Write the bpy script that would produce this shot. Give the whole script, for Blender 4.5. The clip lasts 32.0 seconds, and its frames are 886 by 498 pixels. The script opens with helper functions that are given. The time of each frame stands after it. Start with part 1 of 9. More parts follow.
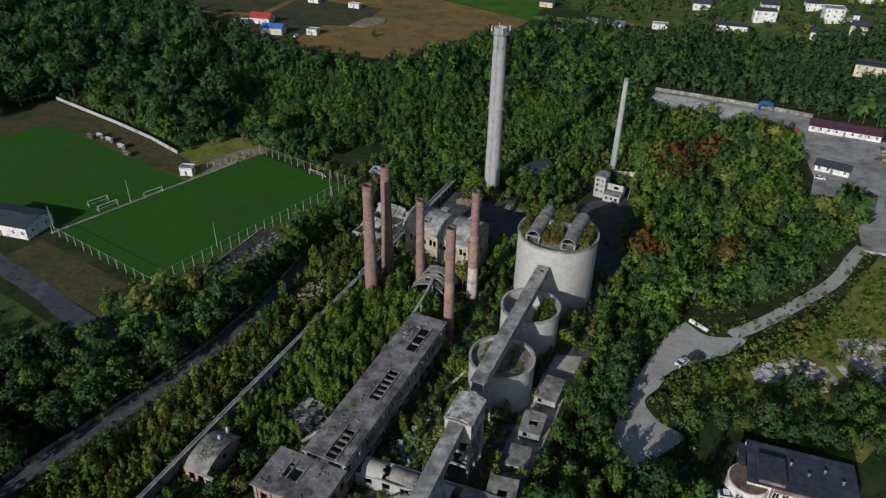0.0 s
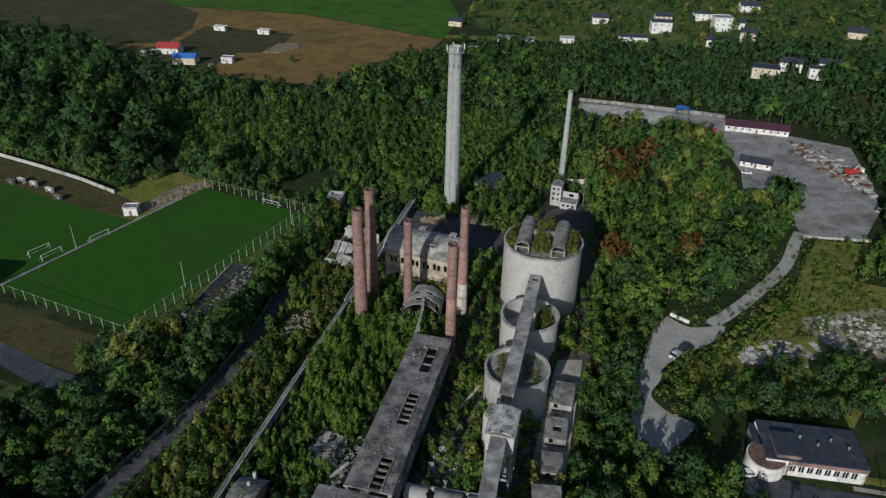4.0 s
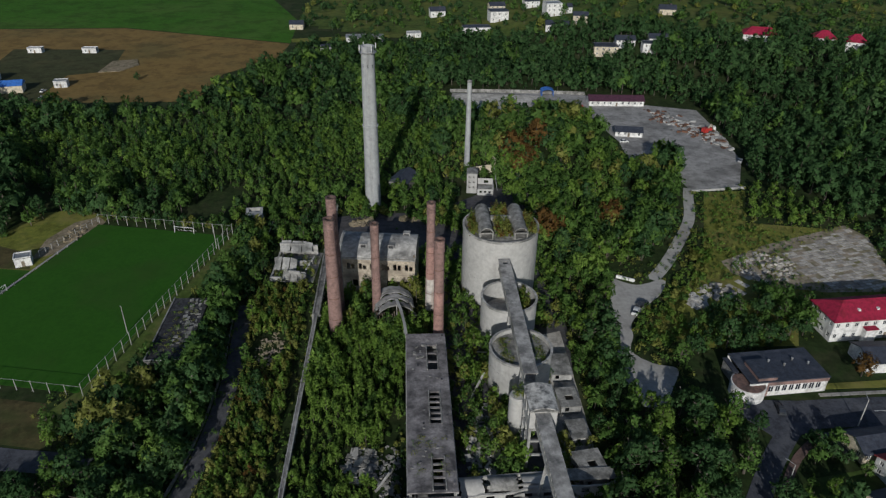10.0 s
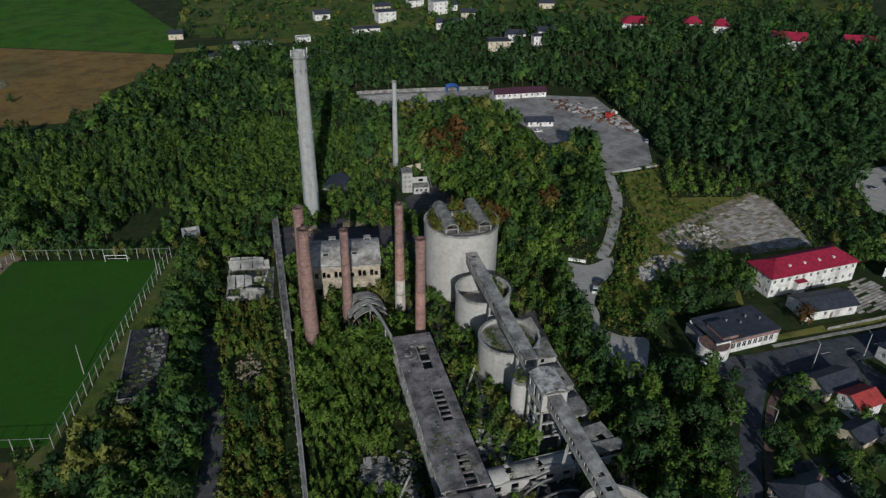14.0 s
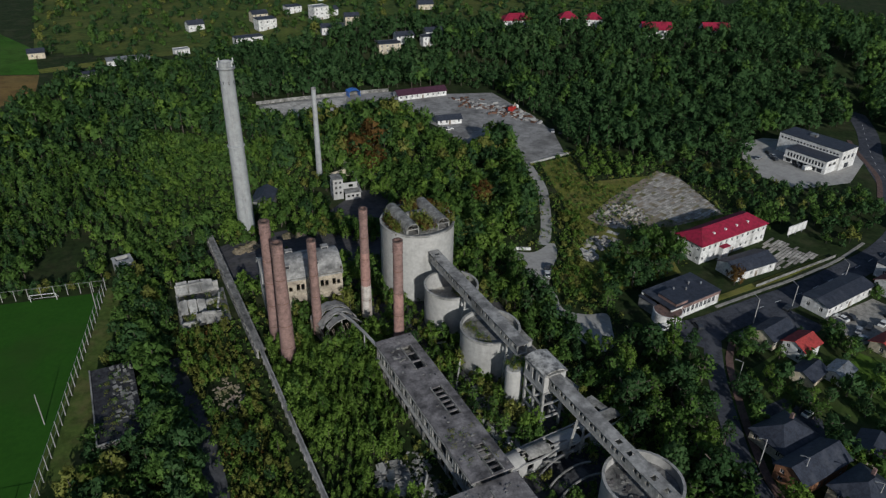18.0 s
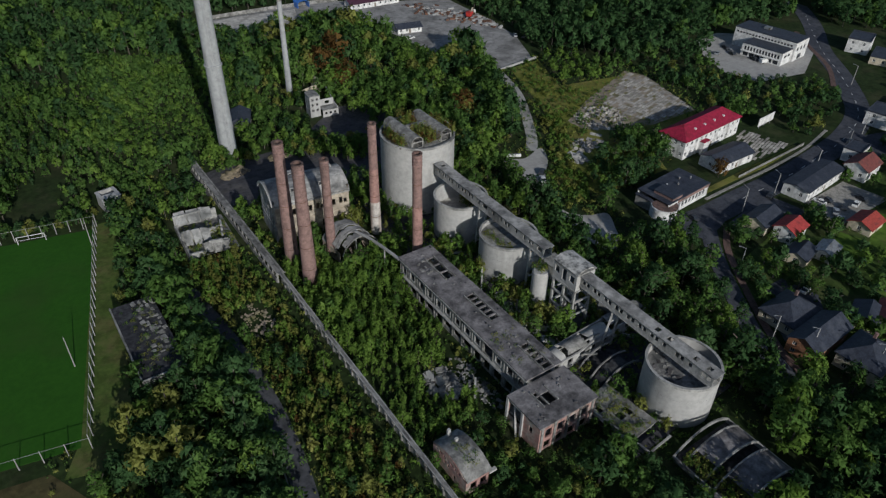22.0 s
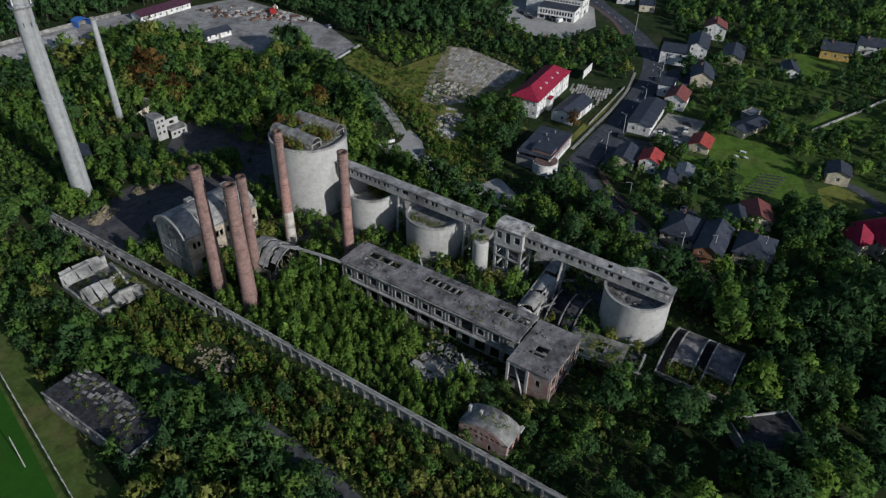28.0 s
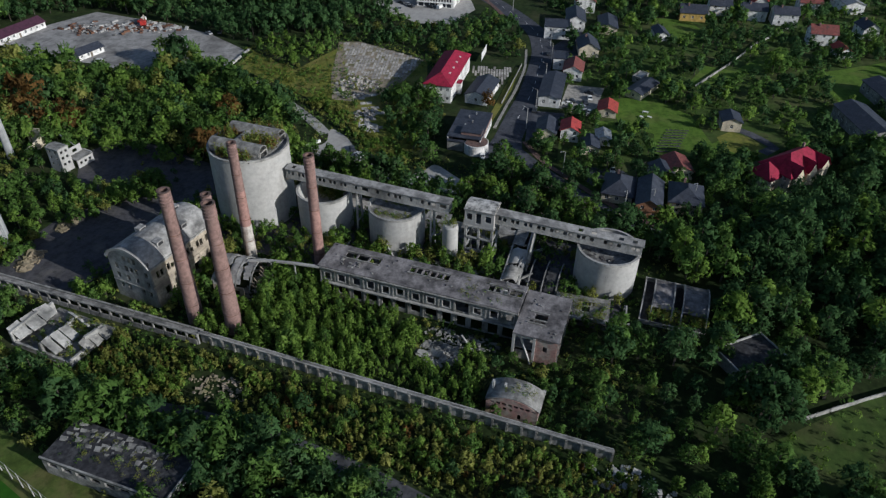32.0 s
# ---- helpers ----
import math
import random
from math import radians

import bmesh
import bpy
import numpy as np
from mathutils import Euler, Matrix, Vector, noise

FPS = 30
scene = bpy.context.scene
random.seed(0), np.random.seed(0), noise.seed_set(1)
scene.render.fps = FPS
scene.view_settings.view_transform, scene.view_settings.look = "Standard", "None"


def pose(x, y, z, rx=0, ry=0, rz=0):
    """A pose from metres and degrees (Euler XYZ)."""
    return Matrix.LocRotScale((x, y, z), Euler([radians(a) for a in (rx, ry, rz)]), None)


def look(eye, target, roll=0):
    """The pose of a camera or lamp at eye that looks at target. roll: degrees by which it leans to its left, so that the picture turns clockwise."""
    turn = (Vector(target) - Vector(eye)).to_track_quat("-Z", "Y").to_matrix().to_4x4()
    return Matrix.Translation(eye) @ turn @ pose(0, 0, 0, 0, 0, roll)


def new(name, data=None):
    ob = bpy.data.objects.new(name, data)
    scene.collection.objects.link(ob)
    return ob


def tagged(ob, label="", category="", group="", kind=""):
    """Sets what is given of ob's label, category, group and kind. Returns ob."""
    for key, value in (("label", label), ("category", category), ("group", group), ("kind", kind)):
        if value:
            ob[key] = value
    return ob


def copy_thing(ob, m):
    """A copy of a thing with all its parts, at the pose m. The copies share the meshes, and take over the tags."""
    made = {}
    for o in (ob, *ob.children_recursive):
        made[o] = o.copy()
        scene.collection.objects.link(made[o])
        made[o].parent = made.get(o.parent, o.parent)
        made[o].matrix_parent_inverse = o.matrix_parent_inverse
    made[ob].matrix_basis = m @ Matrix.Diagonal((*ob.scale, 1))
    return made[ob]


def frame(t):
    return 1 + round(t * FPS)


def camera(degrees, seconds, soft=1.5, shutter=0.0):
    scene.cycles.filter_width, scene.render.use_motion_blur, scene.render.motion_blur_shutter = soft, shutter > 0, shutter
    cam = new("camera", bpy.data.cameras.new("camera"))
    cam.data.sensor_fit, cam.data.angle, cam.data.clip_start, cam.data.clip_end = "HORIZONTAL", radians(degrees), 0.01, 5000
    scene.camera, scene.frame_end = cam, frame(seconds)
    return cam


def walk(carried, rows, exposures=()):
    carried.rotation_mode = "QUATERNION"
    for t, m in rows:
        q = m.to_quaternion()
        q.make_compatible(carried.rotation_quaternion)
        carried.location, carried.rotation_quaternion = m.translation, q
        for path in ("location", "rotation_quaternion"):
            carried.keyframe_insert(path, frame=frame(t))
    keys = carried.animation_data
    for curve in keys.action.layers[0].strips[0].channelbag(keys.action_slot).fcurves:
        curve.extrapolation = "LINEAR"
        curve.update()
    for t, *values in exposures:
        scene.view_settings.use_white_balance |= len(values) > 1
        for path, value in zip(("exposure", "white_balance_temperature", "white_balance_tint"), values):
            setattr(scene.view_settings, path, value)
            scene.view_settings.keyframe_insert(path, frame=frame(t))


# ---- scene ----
cam = camera(64.6, 32.0, soft=1.3)
METRES, EYE, TILT, LEAN, TURN = 222.9, 125.0, 0.0, 0.0, 23.3
ROWS = [
    (0.0, 0.0, 0.0, 0.0, 0.58, -32.06, -0.93),
    (0.5, -0.0143, -0.0003, -0.0004, -0.54, -31.82, -0.98),
    (1.0, -0.0299, -0.0002, -0.0005, -1.89, -31.58, -1.02),
    (1.5, -0.0443, -0.0, -0.001, -3.18, -31.34, -1.05),
    (2.0, -0.0606, 0.0006, -0.0013, -4.87, -31.08, -1.07),
    (2.5, -0.0755, 0.0014, -0.0015, -6.37, -30.86, -1.07),
    (3.0, -0.0921, 0.0029, -0.0023, -7.68, -30.6, -1.1),
    (3.5, -0.1074, 0.0048, -0.0027, -8.62, -30.4, -1.12),
    (5.5, -0.1704, 0.0164, -0.0052, -12.05, -30.2, -1.06),
    (6.0, -0.1867, 0.0201, -0.0052, -13.59, -30.2, -1.02),
    (6.5, -0.2012, 0.0234, -0.0057, -15.41, -30.15, -0.97),
    (7.0, -0.2168, 0.0272, -0.0058, -17.27, -30.12, -0.93),
    (7.5, -0.2311, 0.0314, -0.0063, -18.73, -30.09, -0.94),
    (8.0, -0.2462, 0.0364, -0.0067, -20.19, -30.09, -0.91),
    (8.5, -0.26, 0.041, -0.007, -21.65, -30.07, -0.93),
    (9.0, -0.275, 0.0468, -0.0074, -23.22, -30.06, -0.93),
    (9.5, -0.2883, 0.0522, -0.0079, -24.69, -30.04, -0.91),
    (10.0, -0.3028, 0.0584, -0.0083, -26.24, -30.03, -0.9),
    (10.5, -0.3159, 0.0648, -0.0085, -27.68, -30.01, -0.91),
    (11.0, -0.3299, 0.0717, -0.0092, -29.22, -29.98, -0.88),
    (11.5, -0.3424, 0.0785, -0.0093, -30.51, -29.98, -0.87),
    (12.0, -0.3563, 0.0864, -0.0099, -31.88, -29.93, -0.9),
    (12.5, -0.3688, 0.0937, -0.01, -33.35, -29.91, -0.9),
    (13.0, -0.3823, 0.1019, -0.0106, -35.0, -29.86, -0.88),
    (13.5, -0.3946, 0.11, -0.0111, -36.41, -29.8, -0.9),
    (14.0, -0.4079, 0.1191, -0.0115, -37.96, -29.77, -0.92),
    (14.5, -0.4199, 0.1275, -0.0118, -39.52, -29.73, -0.91),
    (16.5, -0.4703, 0.1657, -0.012, -46.08, -29.51, -1.02),
    (17.0, -0.4824, 0.1762, -0.0124, -47.86, -29.43, -0.99),
    (17.5, -0.4934, 0.1859, -0.0129, -49.14, -29.35, -1.01),
    (18.0, -0.5047, 0.197, -0.0134, -50.13, -29.32, -1.02),
    (18.5, -0.5145, 0.2076, -0.0137, -50.82, -29.32, -1.02),
    (19.0, -0.5242, 0.2187, -0.0142, -51.53, -29.43, -1.02),
    (19.5, -0.5343, 0.2288, -0.0153, -52.2, -30.69, -1.02),
    (20.0, -0.5437, 0.2406, -0.015, -52.98, -32.52, -1.05),
    (20.5, -0.5531, 0.251, -0.0157, -53.88, -33.52, -1.05),
    (21.0, -0.562, 0.2628, -0.0156, -55.17, -34.66, -1.03),
    (21.5, -0.5702, 0.2739, -0.0155, -56.24, -35.68, -1.05),
    (22.0, -0.5785, 0.2863, -0.0153, -57.65, -36.2, -1.04),
    (22.5, -0.5863, 0.2978, -0.0153, -59.62, -36.22, -1.01),
    (23.0, -0.5945, 0.3103, -0.0154, -61.85, -36.22, -0.97),
    (23.5, -0.6018, 0.3226, -0.0151, -63.99, -36.26, -0.98),
    (24.0, -0.6098, 0.3362, -0.0152, -66.16, -36.27, -0.99),
    (24.5, -0.6168, 0.3492, -0.0152, -67.92, -36.32, -1.03),
    (25.0, -0.6241, 0.3632, -0.0155, -69.73, -36.34, -1.03),
    (25.5, -0.6304, 0.3772, -0.0152, -71.25, -36.4, -1.09),
    (27.5, -0.653, 0.4391, -0.0159, -77.86, -36.55, -1.16),
    (28.0, -0.658, 0.4562, -0.0162, -79.67, -36.58, -1.17),
    (28.5, -0.6622, 0.4721, -0.0164, -81.39, -36.61, -1.15),
    (29.0, -0.6666, 0.4897, -0.0165, -83.64, -36.64, -1.12),
    (29.5, -0.67, 0.5057, -0.0165, -85.99, -36.65, -1.07),
    (30.0, -0.6732, 0.5235, -0.0167, -88.16, -36.68, -1.03),
    (30.5, -0.6753, 0.5398, -0.0167, -89.79, -36.74, -1.02),
    (31.0, -0.6772, 0.558, -0.0168, -91.24, -36.79, -1.03),
    (31.5, -0.6785, 0.5743, -0.017, -92.54, -36.82, -1.0),
    (32.0, -0.6793, 0.5924, -0.0169, -94.12, -36.87, -1.0),
]
walk(cam, [(t, pose(0, 0, EYE, TILT, LEAN, TURN) @ pose(METRES * x, METRES * y, METRES * z, 90 + pitch, roll, yaw)) for t, x, y, z, yaw, pitch, roll in ROWS],
     exposures=((0.0, -0.03, 6500, 8), (3.0, -0.08, 6500, 8), (9.0, -0.23, 6480, 8), (14.0, -0.31, 6450, 8), (20.0, -0.29, 6380, 8), (25.0, -0.14, 6320, 9), (28.0, -0.04, 6290, 9), (32.0, 0.12, 6260, 9)))

# ---- light ----
SUN_ELEVATION, SUN_TOWARDS = 22.5, 9.5  # degrees; the light travels towards +y, turned this far to +x
world = bpy.data.worlds.new("sky")
scene.world = world
world.use_nodes = True
_n = world.node_tree.nodes
_sky = _n.new("ShaderNodeTexSky")
_sky.sky_type, _sky.sun_disc, _sky.ozone_density = "NISHITA", False, 2.5
_sky.sun_elevation, _sky.sun_rotation = radians(SUN_ELEVATION), radians(180 + SUN_TOWARDS)
world.node_tree.links.new(_sky.outputs[0], _n["Background"].inputs[0])
_n["Background"].inputs[1].default_value = 0.07
sun = new("sun", bpy.data.lights.new("sun", "SUN"))
sun.data.energy, sun.data.angle, sun.data.color = 3.5, radians(0.5), (1.0, 0.98, 0.94)
_e, _a = radians(SUN_ELEVATION), radians(SUN_TOWARDS)
sun.matrix_world = look((0, 0, 300), Vector((0, 0, 300)) + Vector((math.sin(_a) * math.cos(_e), math.cos(_a) * math.cos(_e), -math.sin(_e))))
scene.view_settings.exposure = -0.05

# ---- materials ----
def ramp_node(nt, stops):
    r = nt.nodes.new("ShaderNodeValToRGB")
    while len(r.color_ramp.elements) < len(stops):
        r.color_ramp.elements.new(0.5)
    for e, (p, c) in zip(r.color_ramp.elements, stops):
        e.position, e.color = p, (*c, 1)
    return r


def noise_node(nt, scale, detail=4.0, stretch=None, rough=0.6):
    pos = nt.nodes.new("ShaderNodeNewGeometry").outputs["Position"]
    if stretch:
        mp = nt.nodes.new("ShaderNodeMapping")
        mp.inputs["Scale"].default_value = stretch
        nt.links.new(pos, mp.inputs["Vector"])
        pos = mp.outputs[0]
    n = nt.nodes.new("ShaderNodeTexNoise")
    n.inputs["Scale"].default_value, n.inputs["Detail"].default_value, n.inputs["Roughness"].default_value = scale, detail, rough
    nt.links.new(pos, n.inputs["Vector"])
    return n


def mix_colour(nt, fac, a, b, mode="MIX"):
    m = nt.nodes.new("ShaderNodeMix")
    m.data_type, m.blend_type = "RGBA", mode
    for sock, v in ((m.inputs[0], fac), (m.inputs[6], a), (m.inputs[7], b)):
        if hasattr(v, "is_linked"):
            nt.links.new(v, sock)
        elif isinstance(v, (int, float)):
            sock.default_value = v
        else:
            sock.default_value = (*v, 1)
    return m.outputs[2]


def surface(name, light, dark, stain, large=0.15, fine=1.8, rough=0.85, bump=0.3, amount=0.5, streak=False, metal=0.0, spread=0.15, each=0.0, grime=0.9):
    """A weathered surface: light and dark tones mixed at a fine scale, stains at a large one, in metres of the world."""
    m = bpy.data.materials.new(name)
    m.use_nodes = True
    nt = m.node_tree
    b = nt.nodes["Principled BSDF"]
    n1 = noise_node(nt, fine, 6.0)
    n2 = noise_node(nt, large, 5.0, (1, 1, 0.12) if streak else None)
    r1 = ramp_node(nt, ((0.5 - spread, dark), (0.5 + spread, light)))
    nt.links.new(n1.outputs[0], r1.inputs[0])
    r2 = ramp_node(nt, ((0.62 - amount * 0.3, (0, 0, 0)), (0.72 - amount * 0.1, (1, 1, 1))))
    nt.links.new(n2.outputs[0], r2.inputs[0])
    c = mix_colour(nt, r2.outputs[0], r1.outputs[0], stain)
    n3 = noise_node(nt, math.sqrt(large * fine), 8.0, None, 0.7)
    r3 = ramp_node(nt, ((0.42, (0.72, 0.72, 0.72)), (0.5, (1, 1, 1)), (0.62, (1.12, 1.12, 1.12))))
    nt.links.new(n3.outputs[0], r3.inputs[0])
    c = mix_colour(nt, grime, c, r3.outputs[0], "MULTIPLY")
    if each:
        info = nt.nodes.new("ShaderNodeObjectInfo")
        rr = ramp_node(nt, ((0.0, (1 - each,) * 3), (1.0, (1 + each * 0.5,) * 3)))
        nt.links.new(info.outputs["Random"], rr.inputs[0])
        c = mix_colour(nt, 1.0, c, rr.outputs[0], "MULTIPLY")
    nt.links.new(c, b.inputs["Base Color"])
    b.inputs["Roughness"].default_value, b.inputs["Metallic"].default_value = rough, metal
    b.inputs["Specular IOR Level"].default_value = 0.12 if rough >= 0.9 else 0.35
    if bump:
        bp = nt.nodes.new("ShaderNodeBump")
        bp.inputs["Strength"].default_value, bp.inputs["Distance"].default_value = bump, 0.15
        nt.links.new(n1.outputs[0], bp.inputs["Height"])
        nt.links.new(bp.outputs[0], b.inputs["Normal"])
    return m


def foliage(name, dark, mid, light, patch=0.035):
    """Leaves: each clump its own tone, whole groups of trees leaning one way or the other, ragged edges, some light coming through."""
    m = bpy.data.materials.new(name)
    m.use_nodes = True
    nt = m.node_tree
    nt.nodes.remove(nt.nodes["Principled BSDF"])
    geo = nt.nodes.new("ShaderNodeNewGeometry")
    r = ramp_node(nt, ((0.0, dark), (0.55, mid), (1.0, light)))

    def mad(value, k, add):
        n = nt.nodes.new("ShaderNodeMath")
        n.operation, n.inputs[1].default_value = "MULTIPLY_ADD", k
        nt.links.new(value, n.inputs[0])
        if hasattr(add, "is_linked"):
            nt.links.new(add, n.inputs[2])
        else:
            n.inputs[2].default_value = add
        return n.outputs[0]
    groups, crowns, grain = noise_node(nt, patch, 3.0), noise_node(nt, 0.16, 2.0), noise_node(nt, 2.3, 4.0, None, 0.7)
    tone = mad(groups.outputs[0], 1.0, -0.86)
    tone = mad(crowns.outputs[0], 0.8, tone)
    tone = mad(grain.outputs[0], 0.5, tone)
    tone = mad(geo.outputs["Random Per Island"], 0.34, tone)
    nt.links.new(tone, r.inputs[0])
    bump = nt.nodes.new("ShaderNodeBump")
    bump.inputs["Strength"].default_value, bump.inputs["Distance"].default_value = 0.55, 0.5
    nt.links.new(grain.outputs[0], bump.inputs["Height"])
    d, tr, mx = nt.nodes.new("ShaderNodeBsdfDiffuse"), nt.nodes.new("ShaderNodeBsdfTranslucent"), nt.nodes.new("ShaderNodeMixShader")
    mx.inputs[0].default_value = 0.38
    for b in (d, tr):
        nt.links.new(r.outputs[0], b.inputs["Color"])
    nt.links.new(bump.outputs[0], d.inputs["Normal"])
    nt.links.new(d.outputs[0], mx.inputs[1])
    nt.links.new(tr.outputs[0], mx.inputs[2])
    holes, gap, cut = noise_node(nt, 1.5, 2.0), nt.nodes.new("ShaderNodeBsdfTransparent"), nt.nodes.new("ShaderNodeMixShader")
    edge = nt.nodes.new("ShaderNodeMath")
    edge.operation, edge.inputs[1].default_value = "GREATER_THAN", 0.44
    nt.links.new(holes.outputs[0], edge.inputs[0])
    nt.links.new(edge.outputs[0], cut.inputs[0])
    nt.links.new(gap.outputs[0], cut.inputs[1])
    nt.links.new(mx.outputs[0], cut.inputs[2])
    nt.links.new(cut.outputs[0], nt.nodes["Material Output"].inputs["Surface"])
    return m


def glass(name, tint):
    m = bpy.data.materials.new(name)
    m.use_nodes = True
    b = m.node_tree.nodes["Principled BSDF"]
    b.inputs["Base Color"].default_value = (*tint, 1)
    b.inputs["Roughness"].default_value, b.inputs["IOR"].default_value = 0.08, 1.5
    return m


CONCRETE = surface("concrete", (0.46, 0.45, 0.43), (0.3, 0.295, 0.285), (0.15, 0.15, 0.145), 0.12, 1.2, streak=True, amount=0.5)
PALE = surface("pale_concrete", (0.46, 0.45, 0.435), (0.38, 0.372, 0.36), (0.25, 0.245, 0.235), 0.1, 0.9, streak=True, amount=0.34, grime=0.3, bump=0.15)
CHIMNEY = surface("chimney_concrete", (0.385, 0.395, 0.4), (0.315, 0.323, 0.328), (0.23, 0.235, 0.24), 0.25, 0.8, streak=True, amount=0.3, grime=0.4)
GREY = surface("grey_concrete", (0.33, 0.32, 0.31), (0.2, 0.195, 0.19), (0.09, 0.09, 0.09), 0.22, 1.4, amount=0.6)
ROOFING = surface("weathered_roofing", (0.32, 0.298, 0.3), (0.19, 0.178, 0.18), (0.062, 0.058, 0.06), 0.22, 1.6, amount=0.76, spread=0.19)
SALMON = surface("salmon_brick", (0.38, 0.22, 0.19), (0.29, 0.17, 0.148), (0.2, 0.128, 0.112), 0.2, 1.5, streak=True, amount=0.4)
YARD_GROUND = surface("oily_yard", (0.35, 0.34, 0.33), (0.27, 0.262, 0.255), (0.16, 0.155, 0.15), 0.07, 0.6, 0.95, 0.2, amount=0.5)
DUST = surface("dusty_concrete", (0.36, 0.35, 0.33), (0.21, 0.205, 0.195), (0.11, 0.108, 0.1), 0.3, 1.1, amount=0.6)
BRICK = surface("red_brick", (0.285, 0.18, 0.16), (0.21, 0.132, 0.118), (0.125, 0.09, 0.083), 0.2, 1.5, streak=True, amount=0.5)
BRICK_SOOT = surface("sooty_brick", (0.2, 0.12, 0.1), (0.12, 0.08, 0.07), (0.07, 0.055, 0.05), 0.4, 1.5, amount=0.6)
LIMEWASH = surface("limewashed_brick", (0.58, 0.54, 0.5), (0.44, 0.4, 0.36), (0.33, 0.24, 0.2), 0.25, 1.5, streak=True, amount=0.3)
PINK = surface("faded_red_render", (0.42, 0.24, 0.21), (0.3, 0.18, 0.16), (0.36, 0.32, 0.28), 0.35, 1.6, amount=0.6)
STONE = surface("ochre_stone", (0.5, 0.43, 0.34), (0.35, 0.3, 0.235), (0.2, 0.165, 0.135), 0.3, 1.2, amount=0.5)
RUST = surface("rusty_steel", (0.26, 0.13, 0.08), (0.15, 0.08, 0.055), (0.07, 0.05, 0.045), 0.6, 3.0, 0.7, amount=0.5, metal=0.4)
STEEL = surface("grey_steel", (0.4, 0.41, 0.42), (0.3, 0.31, 0.32), (0.2, 0.17, 0.14), 0.6, 3.0, 0.5, amount=0.3, metal=0.6)
DARKROOF = surface("dark_sheet_roof", (0.048, 0.055, 0.075), (0.03, 0.035, 0.05), (0.066, 0.072, 0.09), 0.3, 2.0, 0.6, amount=0.35)
REDROOF = surface("crimson_sheet_roof", (0.32, 0.014, 0.048), (0.25, 0.011, 0.038), (0.18, 0.011, 0.024), 0.3, 2.0, 0.8, amount=0.3)
TILE_RED = surface("red_tile_roof", (0.43, 0.07, 0.052), (0.31, 0.05, 0.04), (0.22, 0.045, 0.04), 0.5, 3.0, 0.8, amount=0.35)
TILE_CRIMSON = surface("crimson_tile_roof", (0.46, 0.06, 0.055), (0.34, 0.045, 0.042), (0.24, 0.04, 0.04), 0.5, 3.0, 0.8, amount=0.35)
TILE_DULL = surface("dull_red_roof", (0.24, 0.07, 0.06), (0.16, 0.05, 0.045), (0.1, 0.05, 0.045), 0.5, 3.0, 0.8, amount=0.4)
PLUM = surface("plum_sheet_roof", (0.085, 0.032, 0.055), (0.06, 0.023, 0.04), (0.05, 0.028, 0.038), 0.3, 2.0, 0.6, amount=0.3)
WHITE = surface("white_render", (0.74, 0.73, 0.715), (0.64, 0.63, 0.615), (0.44, 0.43, 0.41), 0.3, 1.5, streak=True, amount=0.3)
CREAM = surface("cream_render", (0.66, 0.58, 0.44), (0.54, 0.47, 0.36), (0.4, 0.35, 0.28), 0.3, 1.5, streak=True, amount=0.3)
OCHRE = surface("ochre_render", (0.6, 0.4, 0.12), (0.5, 0.33, 0.1), (0.36, 0.25, 0.1), 0.3, 1.5, streak=True, amount=0.3)
ORANGE = surface("orange_brick", (0.45, 0.22, 0.12), (0.34, 0.16, 0.09), (0.25, 0.13, 0.08), 0.4, 2.5, amount=0.35)
ASPHALT = surface("asphalt", (0.074, 0.079, 0.095), (0.052, 0.056, 0.069), (0.098, 0.102, 0.116), 0.12, 1.6, 0.9, 0.1, amount=0.45)
ROOF_PATCH = surface("flaking_white_roof", (0.62, 0.6, 0.57), (0.45, 0.44, 0.42), (0.1, 0.1, 0.1), 0.55, 1.6, amount=0.62)
LANEWAY = surface("worn_lane", (0.105, 0.107, 0.118), (0.072, 0.074, 0.083), (0.05, 0.052, 0.055), 0.15, 0.9, 0.9, 0.2, amount=0.45)
REDPAVE = surface("reddish_paving", (0.17, 0.11, 0.095), (0.125, 0.083, 0.073), (0.1, 0.075, 0.065), 0.3, 2.0, 0.9, 0.1, amount=0.4)
PAVE = surface("pale_paving", (0.36, 0.34, 0.31), (0.27, 0.26, 0.24), (0.2, 0.19, 0.17), 0.3, 2.0, 0.9, 0.1, amount=0.4)
GRAVEL = surface("pale_gravel", (0.42, 0.405, 0.385), (0.34, 0.33, 0.315), (0.25, 0.24, 0.225), 0.07, 0.8, 0.95, 0.1, amount=0.35, grime=0.4)
CHALK = surface("chalky_rubble", (0.6, 0.57, 0.53), (0.42, 0.4, 0.37), (0.3, 0.28, 0.25), 0.12, 0.7, 0.95, 0.5, amount=0.45)
ROOF_PALE = surface("limed_roof_shell", (0.42, 0.41, 0.395), (0.28, 0.272, 0.265), (0.14, 0.138, 0.136), 0.25, 0.9, amount=0.6)
SLAB = surface("concrete_slab", (0.52, 0.485, 0.445), (0.4, 0.375, 0.34), (0.27, 0.25, 0.225), 0.12, 1.2, 0.9, 0.2, amount=0.45, each=0.35)
LAWN = surface("mown_lawn", (0.027, 0.098, 0.009), (0.022, 0.083, 0.008), (0.03, 0.078, 0.012), 0.035, 0.7, 0.95, 0.1, amount=0.35, grime=0.25)
MEADOW = surface("dry_meadow", (0.185, 0.195, 0.038), (0.105, 0.125, 0.027), (0.2, 0.18, 0.06), 0.05, 0.45, 0.95, 0.6, amount=0.55)
